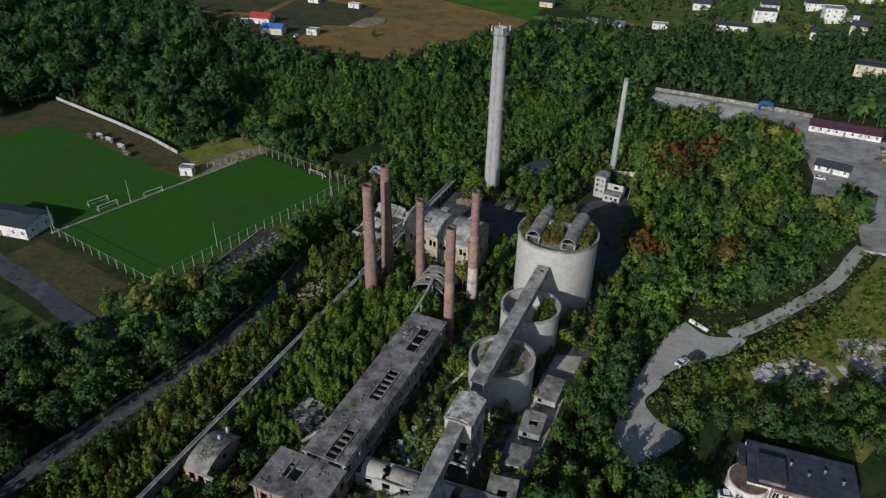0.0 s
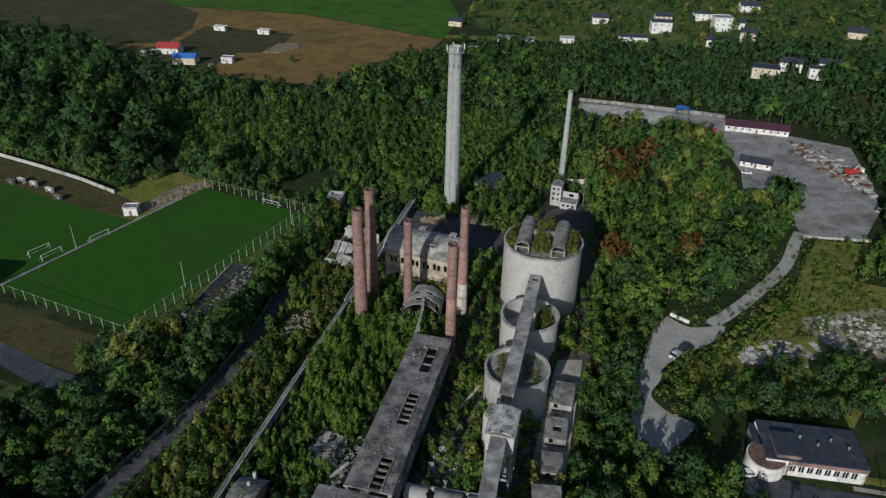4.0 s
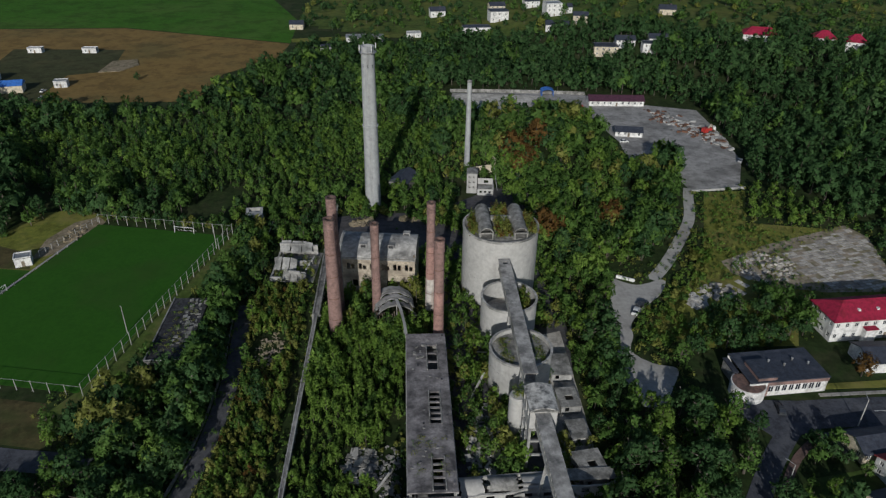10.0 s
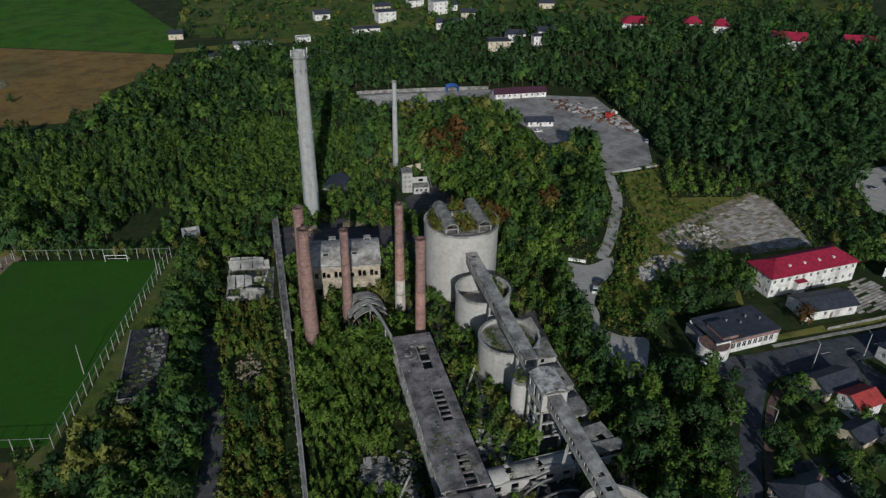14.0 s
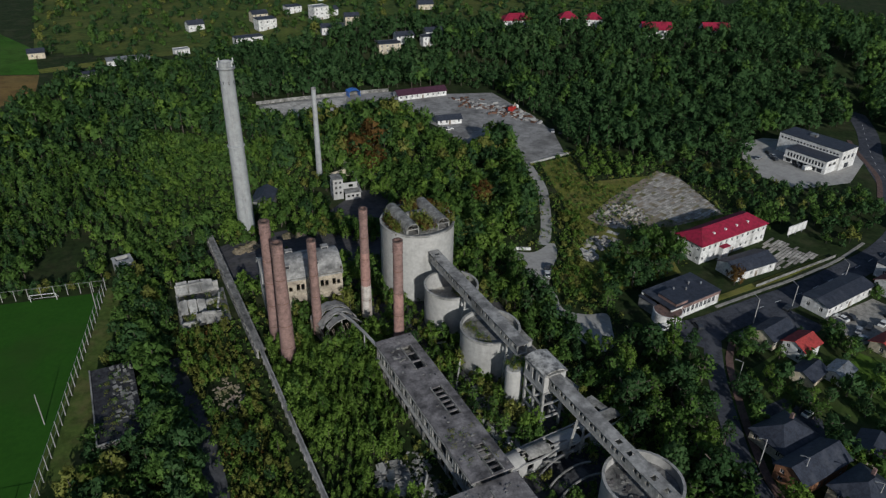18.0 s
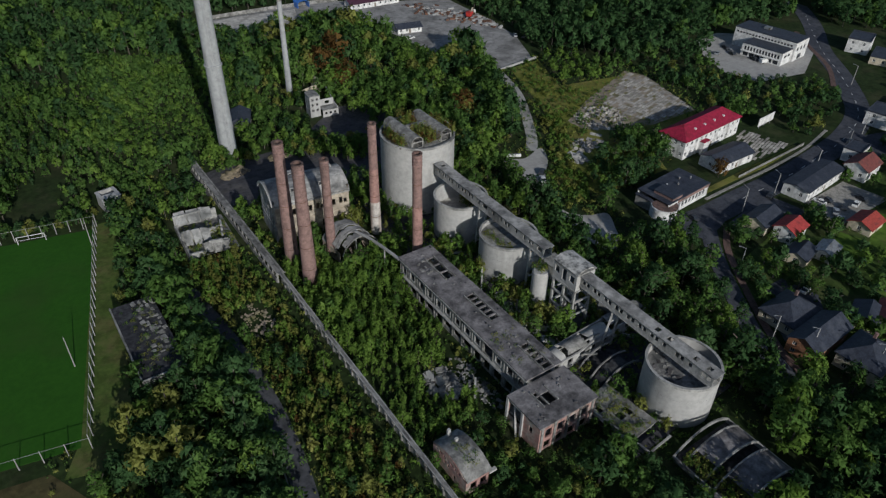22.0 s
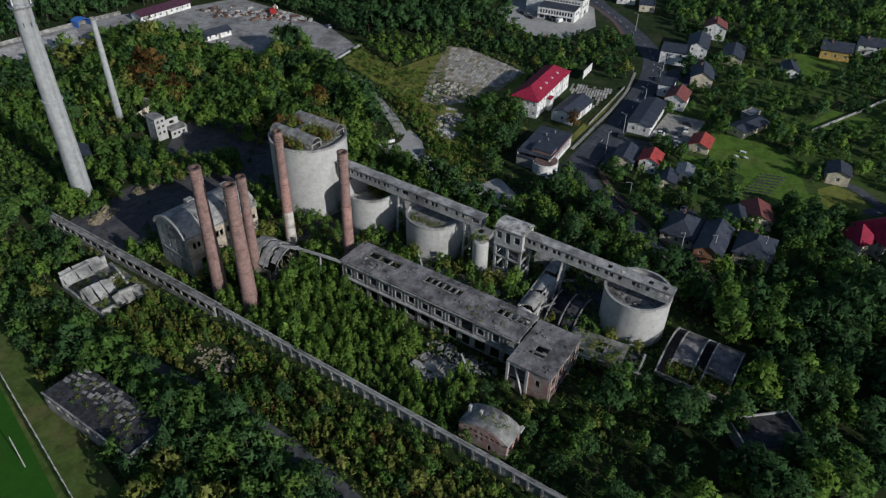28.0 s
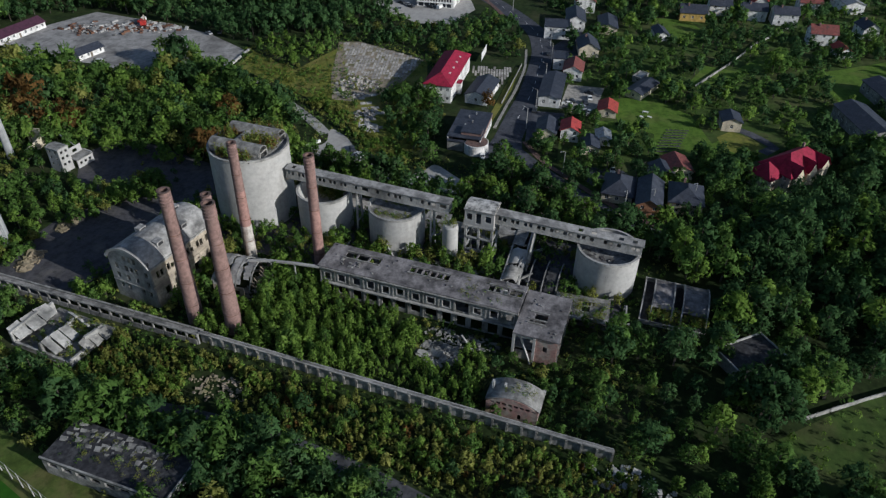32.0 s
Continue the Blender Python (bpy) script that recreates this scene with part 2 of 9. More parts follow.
ROUGH = surface("rough_grass", (0.085, 0.125, 0.028), (0.055, 0.088, 0.02), (0.12, 0.115, 0.045), 0.12, 0.7, 0.95, 0.5, amount=0.5)
GARDEN = surface("garden_grass", (0.062, 0.1, 0.024), (0.036, 0.065, 0.016), (0.08, 0.085, 0.036), 0.05, 0.5, 0.95, 0.4, amount=0.45)
BANK = surface("brown_bank", (0.095, 0.078, 0.035), (0.062, 0.055, 0.025), (0.045, 0.062, 0.02), 0.06, 0.6, 0.95, 0.5, amount=0.5)
STUBBLE = surface("olive_stubble", (0.062, 0.066, 0.03), (0.045, 0.05, 0.023), (0.08, 0.074, 0.034), 0.03, 0.4, 0.95, 0.2, amount=0.45)
LAWNLET = surface("garden_lawn", (0.1, 0.17, 0.026), (0.068, 0.13, 0.02), (0.11, 0.145, 0.036), 0.08, 0.7, 0.95, 0.3, amount=0.4)
PLOUGH = surface("brown_field", (0.215, 0.142, 0.05), (0.175, 0.116, 0.042), (0.14, 0.108, 0.042), 0.018, 0.3, 0.95, 0.2, amount=0.45)
CROP = surface("green_crop", (0.045, 0.13, 0.012), (0.034, 0.1, 0.01), (0.06, 0.12, 0.02), 0.012, 0.3, 0.95, 0.2, amount=0.5)
EARTH = surface("undergrowth", (0.03, 0.05, 0.015), (0.016, 0.027, 0.009), (0.048, 0.053, 0.025), 0.08, 0.5, 0.95, 0.6, amount=0.45)
DIRT = surface("bare_dirt", (0.3, 0.245, 0.17), (0.2, 0.165, 0.115), (0.12, 0.11, 0.06), 0.15, 0.8, 0.95, 0.4, amount=0.45)
COAL = surface("dark_ground", (0.085, 0.083, 0.09), (0.06, 0.059, 0.066), (0.11, 0.105, 0.1), 0.15, 0.8, 0.9, 0.3, amount=0.4)
# Near-black: real roofing felt, and painted shade in dormer openings and under broken vaults.
FELT_AND_SHADE = surface("roofing_felt", (0.042, 0.042, 0.048), (0.022, 0.022, 0.026), (0.07, 0.07, 0.072), 0.3, 1.2, 0.8, 0.3, amount=0.4)
ORCHARD = surface("orchard_grass", (0.085, 0.12, 0.028), (0.045, 0.075, 0.018), (0.12, 0.13, 0.035), 0.03, 0.3, 0.95, 0.4, amount=0.5)
BARE = surface("pinkish_earth", (0.36, 0.3, 0.24), (0.25, 0.21, 0.16), (0.14, 0.14, 0.055), 0.13, 0.7, 0.95, 0.4, amount=0.55)
BARK = surface("bark", (0.14, 0.12, 0.095), (0.07, 0.06, 0.05), (0.2, 0.19, 0.17), 1.0, 4.0, 0.95, amount=0.3)
PAINT_WHITE = surface("white_paint", (0.8, 0.8, 0.78), (0.72, 0.72, 0.7), (0.6, 0.58, 0.55), 1.0, 3.0, 0.5, 0.0, amount=0.2)
PAINT_BLUE = surface("blue_sheet", (0.06, 0.2, 0.6), (0.045, 0.15, 0.5), (0.04, 0.12, 0.35), 0.6, 2.0, 0.5, 0.1, amount=0.3)
PAINT_RED = surface("red_paint", (0.55, 0.05, 0.04), (0.42, 0.04, 0.035), (0.3, 0.04, 0.03), 0.6, 2.0, 0.45, 0.0, amount=0.3)
PAINT_DARK = surface("dark_paint", (0.05, 0.055, 0.065), (0.035, 0.04, 0.045), (0.08, 0.08, 0.08), 0.6, 2.0, 0.35, 0.0, amount=0.3)
PAINT_SILVER = surface("silver_paint", (0.5, 0.51, 0.53), (0.43, 0.44, 0.46), (0.35, 0.35, 0.36), 0.6, 2.0, 0.35, 0.0, amount=0.3, metal=0.4)
RUBBER = surface("rubber", (0.03, 0.03, 0.03), (0.02, 0.02, 0.02), (0.05, 0.05, 0.05), 2.0, 6.0, 0.9, 0.0)
WOOD = surface("weathered_timber", (0.3, 0.25, 0.19), (0.19, 0.155, 0.12), (0.12, 0.1, 0.085), 0.8, 3.0, 0.9, amount=0.4)
NET = surface("galvanised_wire", (0.42, 0.43, 0.42), (0.3, 0.31, 0.3), (0.2, 0.18, 0.15), 1.0, 4.0, 0.6, 0.0, metal=0.3)
GLASS = glass("window_glass", (0.03, 0.035, 0.045))
LEAF_MID = foliage("green_leaves", (0.05, 0.103, 0.025), (0.115, 0.212, 0.052), (0.205, 0.325, 0.09))
LEAF_DARK = foliage("dark_leaves", (0.029, 0.066, 0.026), (0.069, 0.14, 0.052), (0.13, 0.218, 0.084))
LEAF_FRESH = foliage("fresh_leaves", (0.085, 0.157, 0.029), (0.18, 0.294, 0.058), (0.29, 0.42, 0.105))
LEAF_DRY = foliage("dry_leaves", (0.138, 0.16, 0.037), (0.255, 0.276, 0.073), (0.385, 0.39, 0.125))
LEAF_RUST = foliage("rusty_leaves", (0.088, 0.056, 0.022), (0.175, 0.1, 0.035), (0.245, 0.15, 0.055))

# ---- building tools ----
def smooth01(v):
    v = np.clip(v, 0, 1)
    return v * v * (3 - 2 * v)


def ground_z(x, y):
    """The land is flat but for the rise to the north-east."""
    return 15.0 * smooth01((0.6 * x + 0.8 * y - 345) / 80) * smooth01((x + 80) / 160)


class Geo:
    """Collects the faces of one mesh."""

    def __init__(self):
        self.v, self.f = [], []

    def add(self, verts, faces):
        k = len(self.v)
        self.v += [tuple(p) for p in verts]
        self.f += [tuple(k + i for i in f) for f in faces]
        return self

    def box(self, x0, x1, y0, y1, z0, z1):
        p = [(x, y, z) for z in (z0, z1) for x, y in ((x0, y0), (x1, y0), (x1, y1), (x0, y1))]
        return self.add(p, [(3, 2, 1, 0), (4, 5, 6, 7), (0, 1, 5, 4), (1, 2, 6, 5), (2, 3, 7, 6), (3, 0, 4, 7)])

    def beam(self, a, b, w, h=None):
        """A straight bar of w by h from a to b."""
        a, b, h = Vector(a), Vector(b), h or w
        d = (b - a).normalized()
        s = d.cross(Vector((0, 0, 1)))
        s = s.normalized() if s.length > 1e-4 else Vector((1, 0, 0))
        u = s.cross(d)
        p = [q + s * i * w / 2 + u * j * h / 2 for q in (a, b) for i, j in ((-1, -1), (1, -1), (1, 1), (-1, 1))]
        return self.add(p, [(0, 1, 2, 3), (7, 6, 5, 4), (0, 4, 5, 1), (1, 5, 6, 2), (2, 6, 7, 3), (3, 7, 4, 0)])

    def prism(self, poly, z0, z1):
        n = len(poly)
        if sum(poly[i - 1][0] * poly[i][1] - poly[i][0] * poly[i - 1][1] for i in range(n)) < 0:
            poly = poly[::-1]
        p = [(x, y, z0) for x, y in poly] + [(x, y, z1) for x, y in poly]
        return self.add(p, [tuple(range(n))[::-1], tuple(range(n, 2 * n))] + [(i, (i + 1) % n, n + (i + 1) % n, n + i) for i in range(n)])

    def lathe(self, profile, n=32, x=0.0, y=0.0, caps=True):
        """Turns (radius, height) pairs round the upright axis."""
        p = [(x + r * math.cos(a), y + r * math.sin(a), z) for r, z in profile for a in (2 * math.pi * i / n for i in range(n))]
        m = len(profile)
        f = [(j * n + i, j * n + (i + 1) % n, (j + 1) * n + (i + 1) % n, (j + 1) * n + i) for j in range(m - 1) for i in range(n)]
        if caps:
            f += [tuple(range(n))[::-1], tuple(range((m - 1) * n, m * n))]
        return self.add(p, f)

    def wall(self, a, b, z0, z1, thick, holes=(), top=None):
        """A wall from a to b, with its thickness to the left of that way, and holes (from, to, low, high) that go through it.
        top(s): the height of its crest at s metres along it."""
        a, b = Vector((*a[:2], 0)), Vector((*b[:2], 0))
        length, d = (b - a).length, (b - a).normalized()
        n = Vector((-d.y, d.x, 0)) * thick
        ss = sorted({0.0, length, *[min(max(s, 0), length) for h in holes for s in h[:2]], *([length * i / 14 for i in range(1, 14)] if top else [])})
        zs = sorted({z0, z1, *[min(max(z, z0), z1) for h in holes for z in h[2:]]})
        solid = {(i, j): not any(h[0] < (ss[i] + ss[i + 1]) / 2 < h[1] and h[2] < (zs[j] + zs[j + 1]) / 2 < h[3] for h in holes)
                 for i in range(len(ss) - 1) for j in range(len(zs) - 1)}
        up = len(zs) - 1

        def at(i, j, k):
            z = top(ss[i]) if top and j == up else zs[j]
            return a + d * ss[i] + n * k + Vector((0, 0, z))
        for (i, j), s in solid.items():
            if not s:
                continue
            q = {(u, v, k): at(i + u, j + v, k) for u in (0, 1) for v in (0, 1) for k in (0, 1)}
            self.add([q[0, 0, 0], q[1, 0, 0], q[1, 1, 0], q[0, 1, 0]], [(0, 1, 2, 3)])
            self.add([q[0, 0, 1], q[1, 0, 1], q[1, 1, 1], q[0, 1, 1]], [(3, 2, 1, 0)])
            if not solid.get((i - 1, j)):
                self.add([q[0, 0, 0], q[0, 1, 0], q[0, 1, 1], q[0, 0, 1]], [(0, 1, 2, 3)])
            if not solid.get((i + 1, j)):
                self.add([q[1, 0, 0], q[1, 0, 1], q[1, 1, 1], q[1, 1, 0]], [(0, 1, 2, 3)])
            if not solid.get((i, j - 1)):
                self.add([q[0, 0, 0], q[0, 0, 1], q[1, 0, 1], q[1, 0, 0]], [(0, 1, 2, 3)])
            if not solid.get((i, j + 1)):
                self.add([q[0, 1, 0], q[1, 1, 0], q[1, 1, 1], q[0, 1, 1]], [(0, 1, 2, 3)])
        return self

    def slab(self, x0, x1, y0, y1, z0, z1, holes=()):
        """A flat slab with holes (x0, x1, y0, y1) cut through it."""
        xs = sorted({x0, x1, *[v for h in holes for v in h[:2]]})
        ys = sorted({y0, y1, *[v for h in holes for v in h[2:]]})
        m, n = len(xs) - 1, len(ys) - 1
        full = {(i, j) for i in range(m) for j in range(n) if not any(h[0] < (xs[i] + xs[i + 1]) / 2 < h[1] and h[2] < (ys[j] + ys[j + 1]) / 2 < h[3] for h in holes)}
        k, w = (m + 1) * (n + 1), n + 1
        faces = []
        for i, j in sorted(full):
            a, b, c, d = i * w + j, (i + 1) * w + j, (i + 1) * w + j + 1, i * w + j + 1
            faces += [(a + k, b + k, c + k, d + k), (d, c, b, a)]
            faces += [(p, q, q + k, p + k) for p, q, o in ((a, b, (i, j - 1)), (b, c, (i + 1, j)), (c, d, (i, j + 1)), (d, a, (i - 1, j))) if o not in full]
        used = sorted({v for f in faces for v in f})
        back = {v: q for q, v in enumerate(used)}
        return self.add([(xs[v % k // w], ys[v % k % w], z1 if v >= k else z0) for v in used], [tuple(back[v] for v in f) for f in faces])

    def vault(self, span, rise, thick, y0, y1, n=14, a0=0.0, a1=1.0, dz=0.0, jag=0.0, rng=None):
        """A barrel shell over x from -span/2 to span/2 along y; a0, a1: the part of the arc that stands."""
        r = (span * span / 4 + rise * rise) / (2 * rise)
        half = math.asin(min(1, span / 2 / r)) if rise <= span / 2 else math.pi / 2
        pts = []
        for i in range(n + 1):
            t = -half + 2 * half * (a0 + (a1 - a0) * i / n)
            pts.append((math.sin(t), math.cos(t)))
        k = len(self.v)
        for i, (s, c) in enumerate(pts):
            e = rng.uniform(0, jag) if rng else 0
            for rr in (r, r - thick):
                for y in (y0 + e, y1 - (rng.uniform(0, jag) if rng else 0)):
                    self.v.append((rr * s, y, dz + rise - r + rr * c))
        for i in range(n):
            o, q = k + 4 * i, k + 4 * i + 4
            self.f += [(o, q, q + 1, o + 1), (o + 2, o + 3, q + 3, q + 2), (o, o + 2, q + 2, q), (o + 1, q + 1, q + 3, o + 3)]
        e = k + 4 * n
        self.f += [(k, k + 1, k + 3, k + 2), (e, e + 2, e + 3, e + 1)]
        return self

    def mesh(self, name, material, smooth=False):
        me = bpy.data.meshes.new(name)
        me.from_pydata(self.v, [], self.f)
        me.materials.append(material)
        if smooth:
            me.polygons.foreach_set("use_smooth", [True] * len(me.polygons))
            me.set_sharp_from_angle(angle=radians(35))
        me.update()
        return me


FOOTPRINTS = []  # (x, y, radius) of what stands on the ground, kept clear of trees


def clear(x0, x1, y0, y1, pad=1.0):
    FOOTPRINTS.append((x0 - pad, x1 + pad, y0 - pad, y1 + pad))


def thing(name, x, y, z=None, rot=0.0, label="", category="", group="", kind=""):
    ob = new(name)
    ob.empty_display_size = 0.5
    ob.matrix_basis = pose(x, y, float(ground_z(x, y)) if z is None else z, 0, 0, rot)
    return tagged(ob, label, category, group, kind)


def part(name, geo, material, parent, label="", smooth=False):
    me = geo if isinstance(geo, bpy.types.Mesh) else geo.mesh(name, material, smooth)
    ob = new(name, me)
    ob.parent = parent
    return tagged(ob, label)


def sheet(name, poly, z, material, label, category):
    """A flat piece of ground: a low slab whose top lies z above the land."""
    me = Geo().prism(poly, -0.3, z).mesh(name, material)
    return tagged(new(name, me), label, category, kind="structure")


def ribbon(points, width):
    """The outline of a strip of that width along points."""
    p = [Vector(q) for q in points]
    left, right = [], []
    for i, q in enumerate(p):
        d = (p[min(i + 1, len(p) - 1)] - p[max(i - 1, 0)]).normalized()
        s = Vector((-d.y, d.x)) * (width[i] if isinstance(width, (list, tuple)) else width) / 2
        left.append(q + s), right.append(q - s)
    return left, right


def spline(points, step=4.0):
    """More points along a smooth line through points."""
    p = [Vector(q) for q in points]
    out = []
    for i in range(len(p) - 1):
        a, b, c, d = p[max(i - 1, 0)], p[i], p[i + 1], p[min(i + 2, len(p) - 1)]
        n = max(1, int((c - b).length / step))
        for k in range(n):
            t = k / n
            out.append(0.5 * (2 * b + (c - a) * t + (2 * a - 5 * b + 4 * c - d) * t * t + (3 * b - a - 3 * c + d) * t ** 3))
    return out + [p[-1]]


def strip(name, points, width, z, material, label, category, kerb=0.0):
    pts = spline(points)
    left, right = ribbon(pts, width)
    g = Geo()
    n = len(pts)
    for zz in (z, -0.2):
        g.v += [(*q, zz) for q in left] + [(*q, zz) for q in right]
    for i in range(n - 1):
        g.f += [(i, n + i, n + i + 1, i + 1), (i, i + 1, 2 * n + i + 1, 2 * n + i), (n + i, 3 * n + i, 3 * n + i + 1, n + i + 1)]
    ob = tagged(new(name, g.mesh(name, material)), label, category, kind="structure")
    ROADS.append((np.array([tuple(q) for q in pts]), width / 2))
    return ob


ROADS, CLEARED = [], []

# ---- ground, roads, fields ----
def build_ground():
    c = np.concatenate([[-4000, -1500], np.linspace(-800, 800, 81), [1500, 4000]])
    xx, yy = np.meshgrid(c, c)
    zz = ground_z(xx, yy)
    n = len(c)
    g = Geo()
    g.v = list(zip(xx.ravel().tolist(), yy.ravel().tolist(), zz.ravel().tolist()))
    g.f = [(j * n + i, j * n + i + 1, (j + 1) * n + i + 1, (j + 1) * n + i) for j in range(n - 1) for i in range(n - 1)]
    tagged(new("ground", g.mesh("ground", EARTH)), "dark green undergrowth and bare earth under the trees", "ground", kind="structure")


build_ground()
PITCH = [(-180, 219), (-130.5, 209), (-151.5, 126.5), (-203, 136)]
PITCH_2 = [(-190.2, 187), (-212, 190), (-257, 200), (-287, 203), (-292, 184), (-300, 150), (-223, 132), (-206, 134)]
sheet("lawn", PITCH, 0.06, LAWN, "mown green football pitch beside the factory ruins", "pitch")
sheet("lawn", PITCH_2, 0.05, LAWN, "mown green second football pitch below the bank", "pitch")
sheet("bank", [(-190.5, 187.5), (-195, 198), (-211, 205), (-258, 217), (-309, 227), (-315, 197), (-292, 184), (-287, 203), (-257, 200), (-212, 190)], 0.04, BANK, "brown grassy spectators' bank above the pitch", "bank")
VERGE = [(-131, 211), (-124, 211), (-133, 168), (-138.5, 138), (-143, 116), (-156, 120), (-152, 127)]
sheet("verge", VERGE, 0.03, ROUGH, "strip of rough grass along the pitch fence", "verge")
sheet("verge", [(-182, 186), (-182, 208), (-178, 224), (-190, 232), (-206, 228), (-214, 208), (-216, 196), (-196, 186)], 0.022, MEADOW, "rough grass behind the pitch corner", "verge")
sheet("dirt_patch", [(-193, 194), (-185, 199), (-178, 221), (-182, 225), (-189, 221), (-194, 208)], 0.035, DIRT, "bare trodden dirt with rubble behind the pitch", "dirt")
sheet("brown_field", [(-257, 359), (-180, 361), (-177, 413), (-149, 452), (-147, 488), (-275, 533), (-456, 523), (-700, 560), (-800, 480), (-376, 407)], 0.05, PLOUGH, "wide harvested brown field", "field")
sheet("green_field", [(-147, 490), (-275, 535), (-456, 525), (-800, 570), (-800, 800), (-240, 800), (-150, 560)], 0.06, CROP, "broad green crop field beyond the brown one", "field")
sheet("farm_yard", [(-327, 471), (-254, 470), (-246, 419), (-268, 410), (-266, 362), (-310, 358), (-340, 390), (-319, 420)], 0.09, STUBBLE, "olive grass round the farm sheds", "yard")
sheet("dirt_patch", [(-252, 416), (-252, 441), (-238, 445), (-233, 432), (-240, 418)], 0.5, DIRT, "heap of pale dug earth in the field", "dirt")
sheet("stubble_field", [(-480, 557), (-430, 557), (-355, 510), (-331, 460), (-325, 418), (-372, 401), (-600, 440), (-640, 530)], 0.07, STUBBLE, "olive green stubble beside the brown field", "field")
sheet("field_lane", [(-146, 492), (-95, 500), (-40, 520), (-40, 532), (-100, 512), (-148, 502)], 0.1, MEADOW, "grassy lane beyond the wood", "lane")
YARD = [(-43, 345), (-40, 376), (14, 376), (36, 371), (58, 356), (91, 345), (90, 310), (86, 275), (73, 246), (51, 243), (50, 262), (58, 276), (34, 272), (36, 300), (28, 345), (20, 352), (-5, 350)]
sheet("rubble_bank", [(-38, 372.5), (-25, 374), (9, 370), (2, 352), (-8, 346), (-16, 338), (-30, 337), (-38, 346), (-41.5, 356)], 0.12, CHALK, "pale chalky rubble at the yard's western tip", "rubble")
sheet("yard", YARD, 0.05, YARD_GROUND, "pale concrete and gravel yard of a scrap depot", "yard")
PATH = [(51, 246), (48, 238), (41.5, 219), (31.5, 201.5), (21.5, 186), (13.5, 176)]
strip("path", PATH, 4.2, 0.07, GRAVEL, "pale gravel path curving through the trees", "path")
LOT = [(1.0, 177), (7.5, 173), (17.5, 176), (14, 168), (7, 161), (0, 152.5), (-1.5, 146), (-4, 139), (0.5, 133.5), (6.5, 131), (3, 124), (-2.2, 117), (-8.4, 118.5), (-8.6, 138), (-6.7, 151), (-3, 168.5)]
sheet("gravel_lot", [tuple(q) for q in spline(LOT + LOT[:1], 1.5)][:-1], 0.09, GRAVEL, "pale gravel turning place at the fork of the path", "lot")
sheet("apron", [(-22.5, 149), (-29.2, 147), (-31, 120), (-31, 94), (-23.5, 94), (-22.8, 125)], 0.08, SLAB, "grey concrete apron strewn with rubble beside the silos", "apron")
sheet("meadow", [(40, 200), (56, 242), (74, 243), (62, 215), (98, 208), (92, 165), (50, 150), (45, 140), (15, 140), (2, 150), (12, 160), (27, 176)], 0.04, MEADOW, "rough olive-yellow meadow with weeds", "meadow")
sheet("garden", [(8, 84), (24, 92), (60, 98), (150, 96), (260, 60), (260, -60), (120, -70), (70, -30), (30, 30), (6, 46)], 0.03, GARDEN, "gardens and lawns between the houses", "garden")
sheet("garden", [(-90, 22), (-81, 27), (-70, 16), (-54, 0), (-40, -40), (-104, -40), (-94, 0)], 0.03, GARDEN, "rough green paddock below the trees", "paddock")
sheet("kiln_yard", [(-100, 222), (-92, 198), (-60, 190), (-22, 190), (-14, 240), (-30, 248), (-58, 226), (-78, 226)], 0.04, COAL, "dark cindery yard behind the kiln house", "yard")
sheet("plant_floor", [(-58, 137), (-56, 60), (-22, 62), (-24, 120), (-20, 150), (-24, 190), (-58, 190)], 0.035, COAL, "dark dusty ground littered round the silos", "yard")
sheet("verge", [(-204, 131), (-158, 123), (-150, 107), (-178, 112), (-206, 118)], 0.03, BANK, "brown dry grass between the road and the pitch", "verge")
sheet("verge", [(-250, 104), (-205, 106), (-178, 102), (-152, 97), (-162, 82), (-250, 70)], 0.03, GARDEN, "green grass below the pitch road", "verge")
LANE = [(-127, 40), (-123.5, 60), (-118.5, 84), (-115, 104), (-113.8, 122), (-114.2, 140), (-115.6, 155), (-116.6, 165)]
strip("lane", LANE, 4.6, 0.045, LANEWAY, "dark shaded asphalt lane along the factory grounds", "lane")
strip("road", [(-260, 129), (-205, 115), (-178, 109.5), (-162, 105), (-148, 103), (-140, 101)], 6.4, 0.06, ASPHALT, "narrow grey asphalt road by the pitch", "road")
MAIN = [(-40, 96), (0, 108), (24, 112), (50, 113), (75, 113.5), (100, 116), (125, 120), (150, 130), (179, 154.5), (204, 180.5), (246, 216), (320, 300)]
strip("road", MAIN[2:], 10.0, 0.08, ASPHALT, "grey asphalt main road with worn markings", "road")
strip("road", [(31, 112), (20.5, 101), (13.5, 92.5), (3.8, 79), (-5.5, 64), (-10, 45)], 5.0, 0.075, ASPHALT, "narrow asphalt side street", "road")
strip("pavement", [(34, 106), (24, 98.5), (17.5, 90.8), (7.3, 77), (-2.0, 62.2), (-6, 51)], 2.0, 0.14, REDPAVE, "reddish block pavement along the side street", "pavement")
strip("pavement", [(40, 119.3), (60, 120), (78, 120.5), (101, 122.5), (122, 127)], 1.1, 0.15, PAVE, "grey pavement along the main road", "pavement")
strip("pavement", [(165, 150), (185, 165), (202, 186), (216, 202)], 2.2, 0.15, REDPAVE, "reddish pavement by the showroom", "pavement")
sheet("forecourt", [(18, 119.5), (16, 113), (22, 104), (34, 107), (38, 117), (24, 118)], 0.1, ASPHALT, "dark asphalt forecourt of the rounded building", "forecourt")
CAR_PARK = [(137, 187), (147, 207), (160, 221), (178, 223), (210, 196), (204, 183), (168, 166), (141, 171)]
sheet("car_park", CAR_PARK, 0.05, GRAVEL, "pale car park round the showroom", "car park")
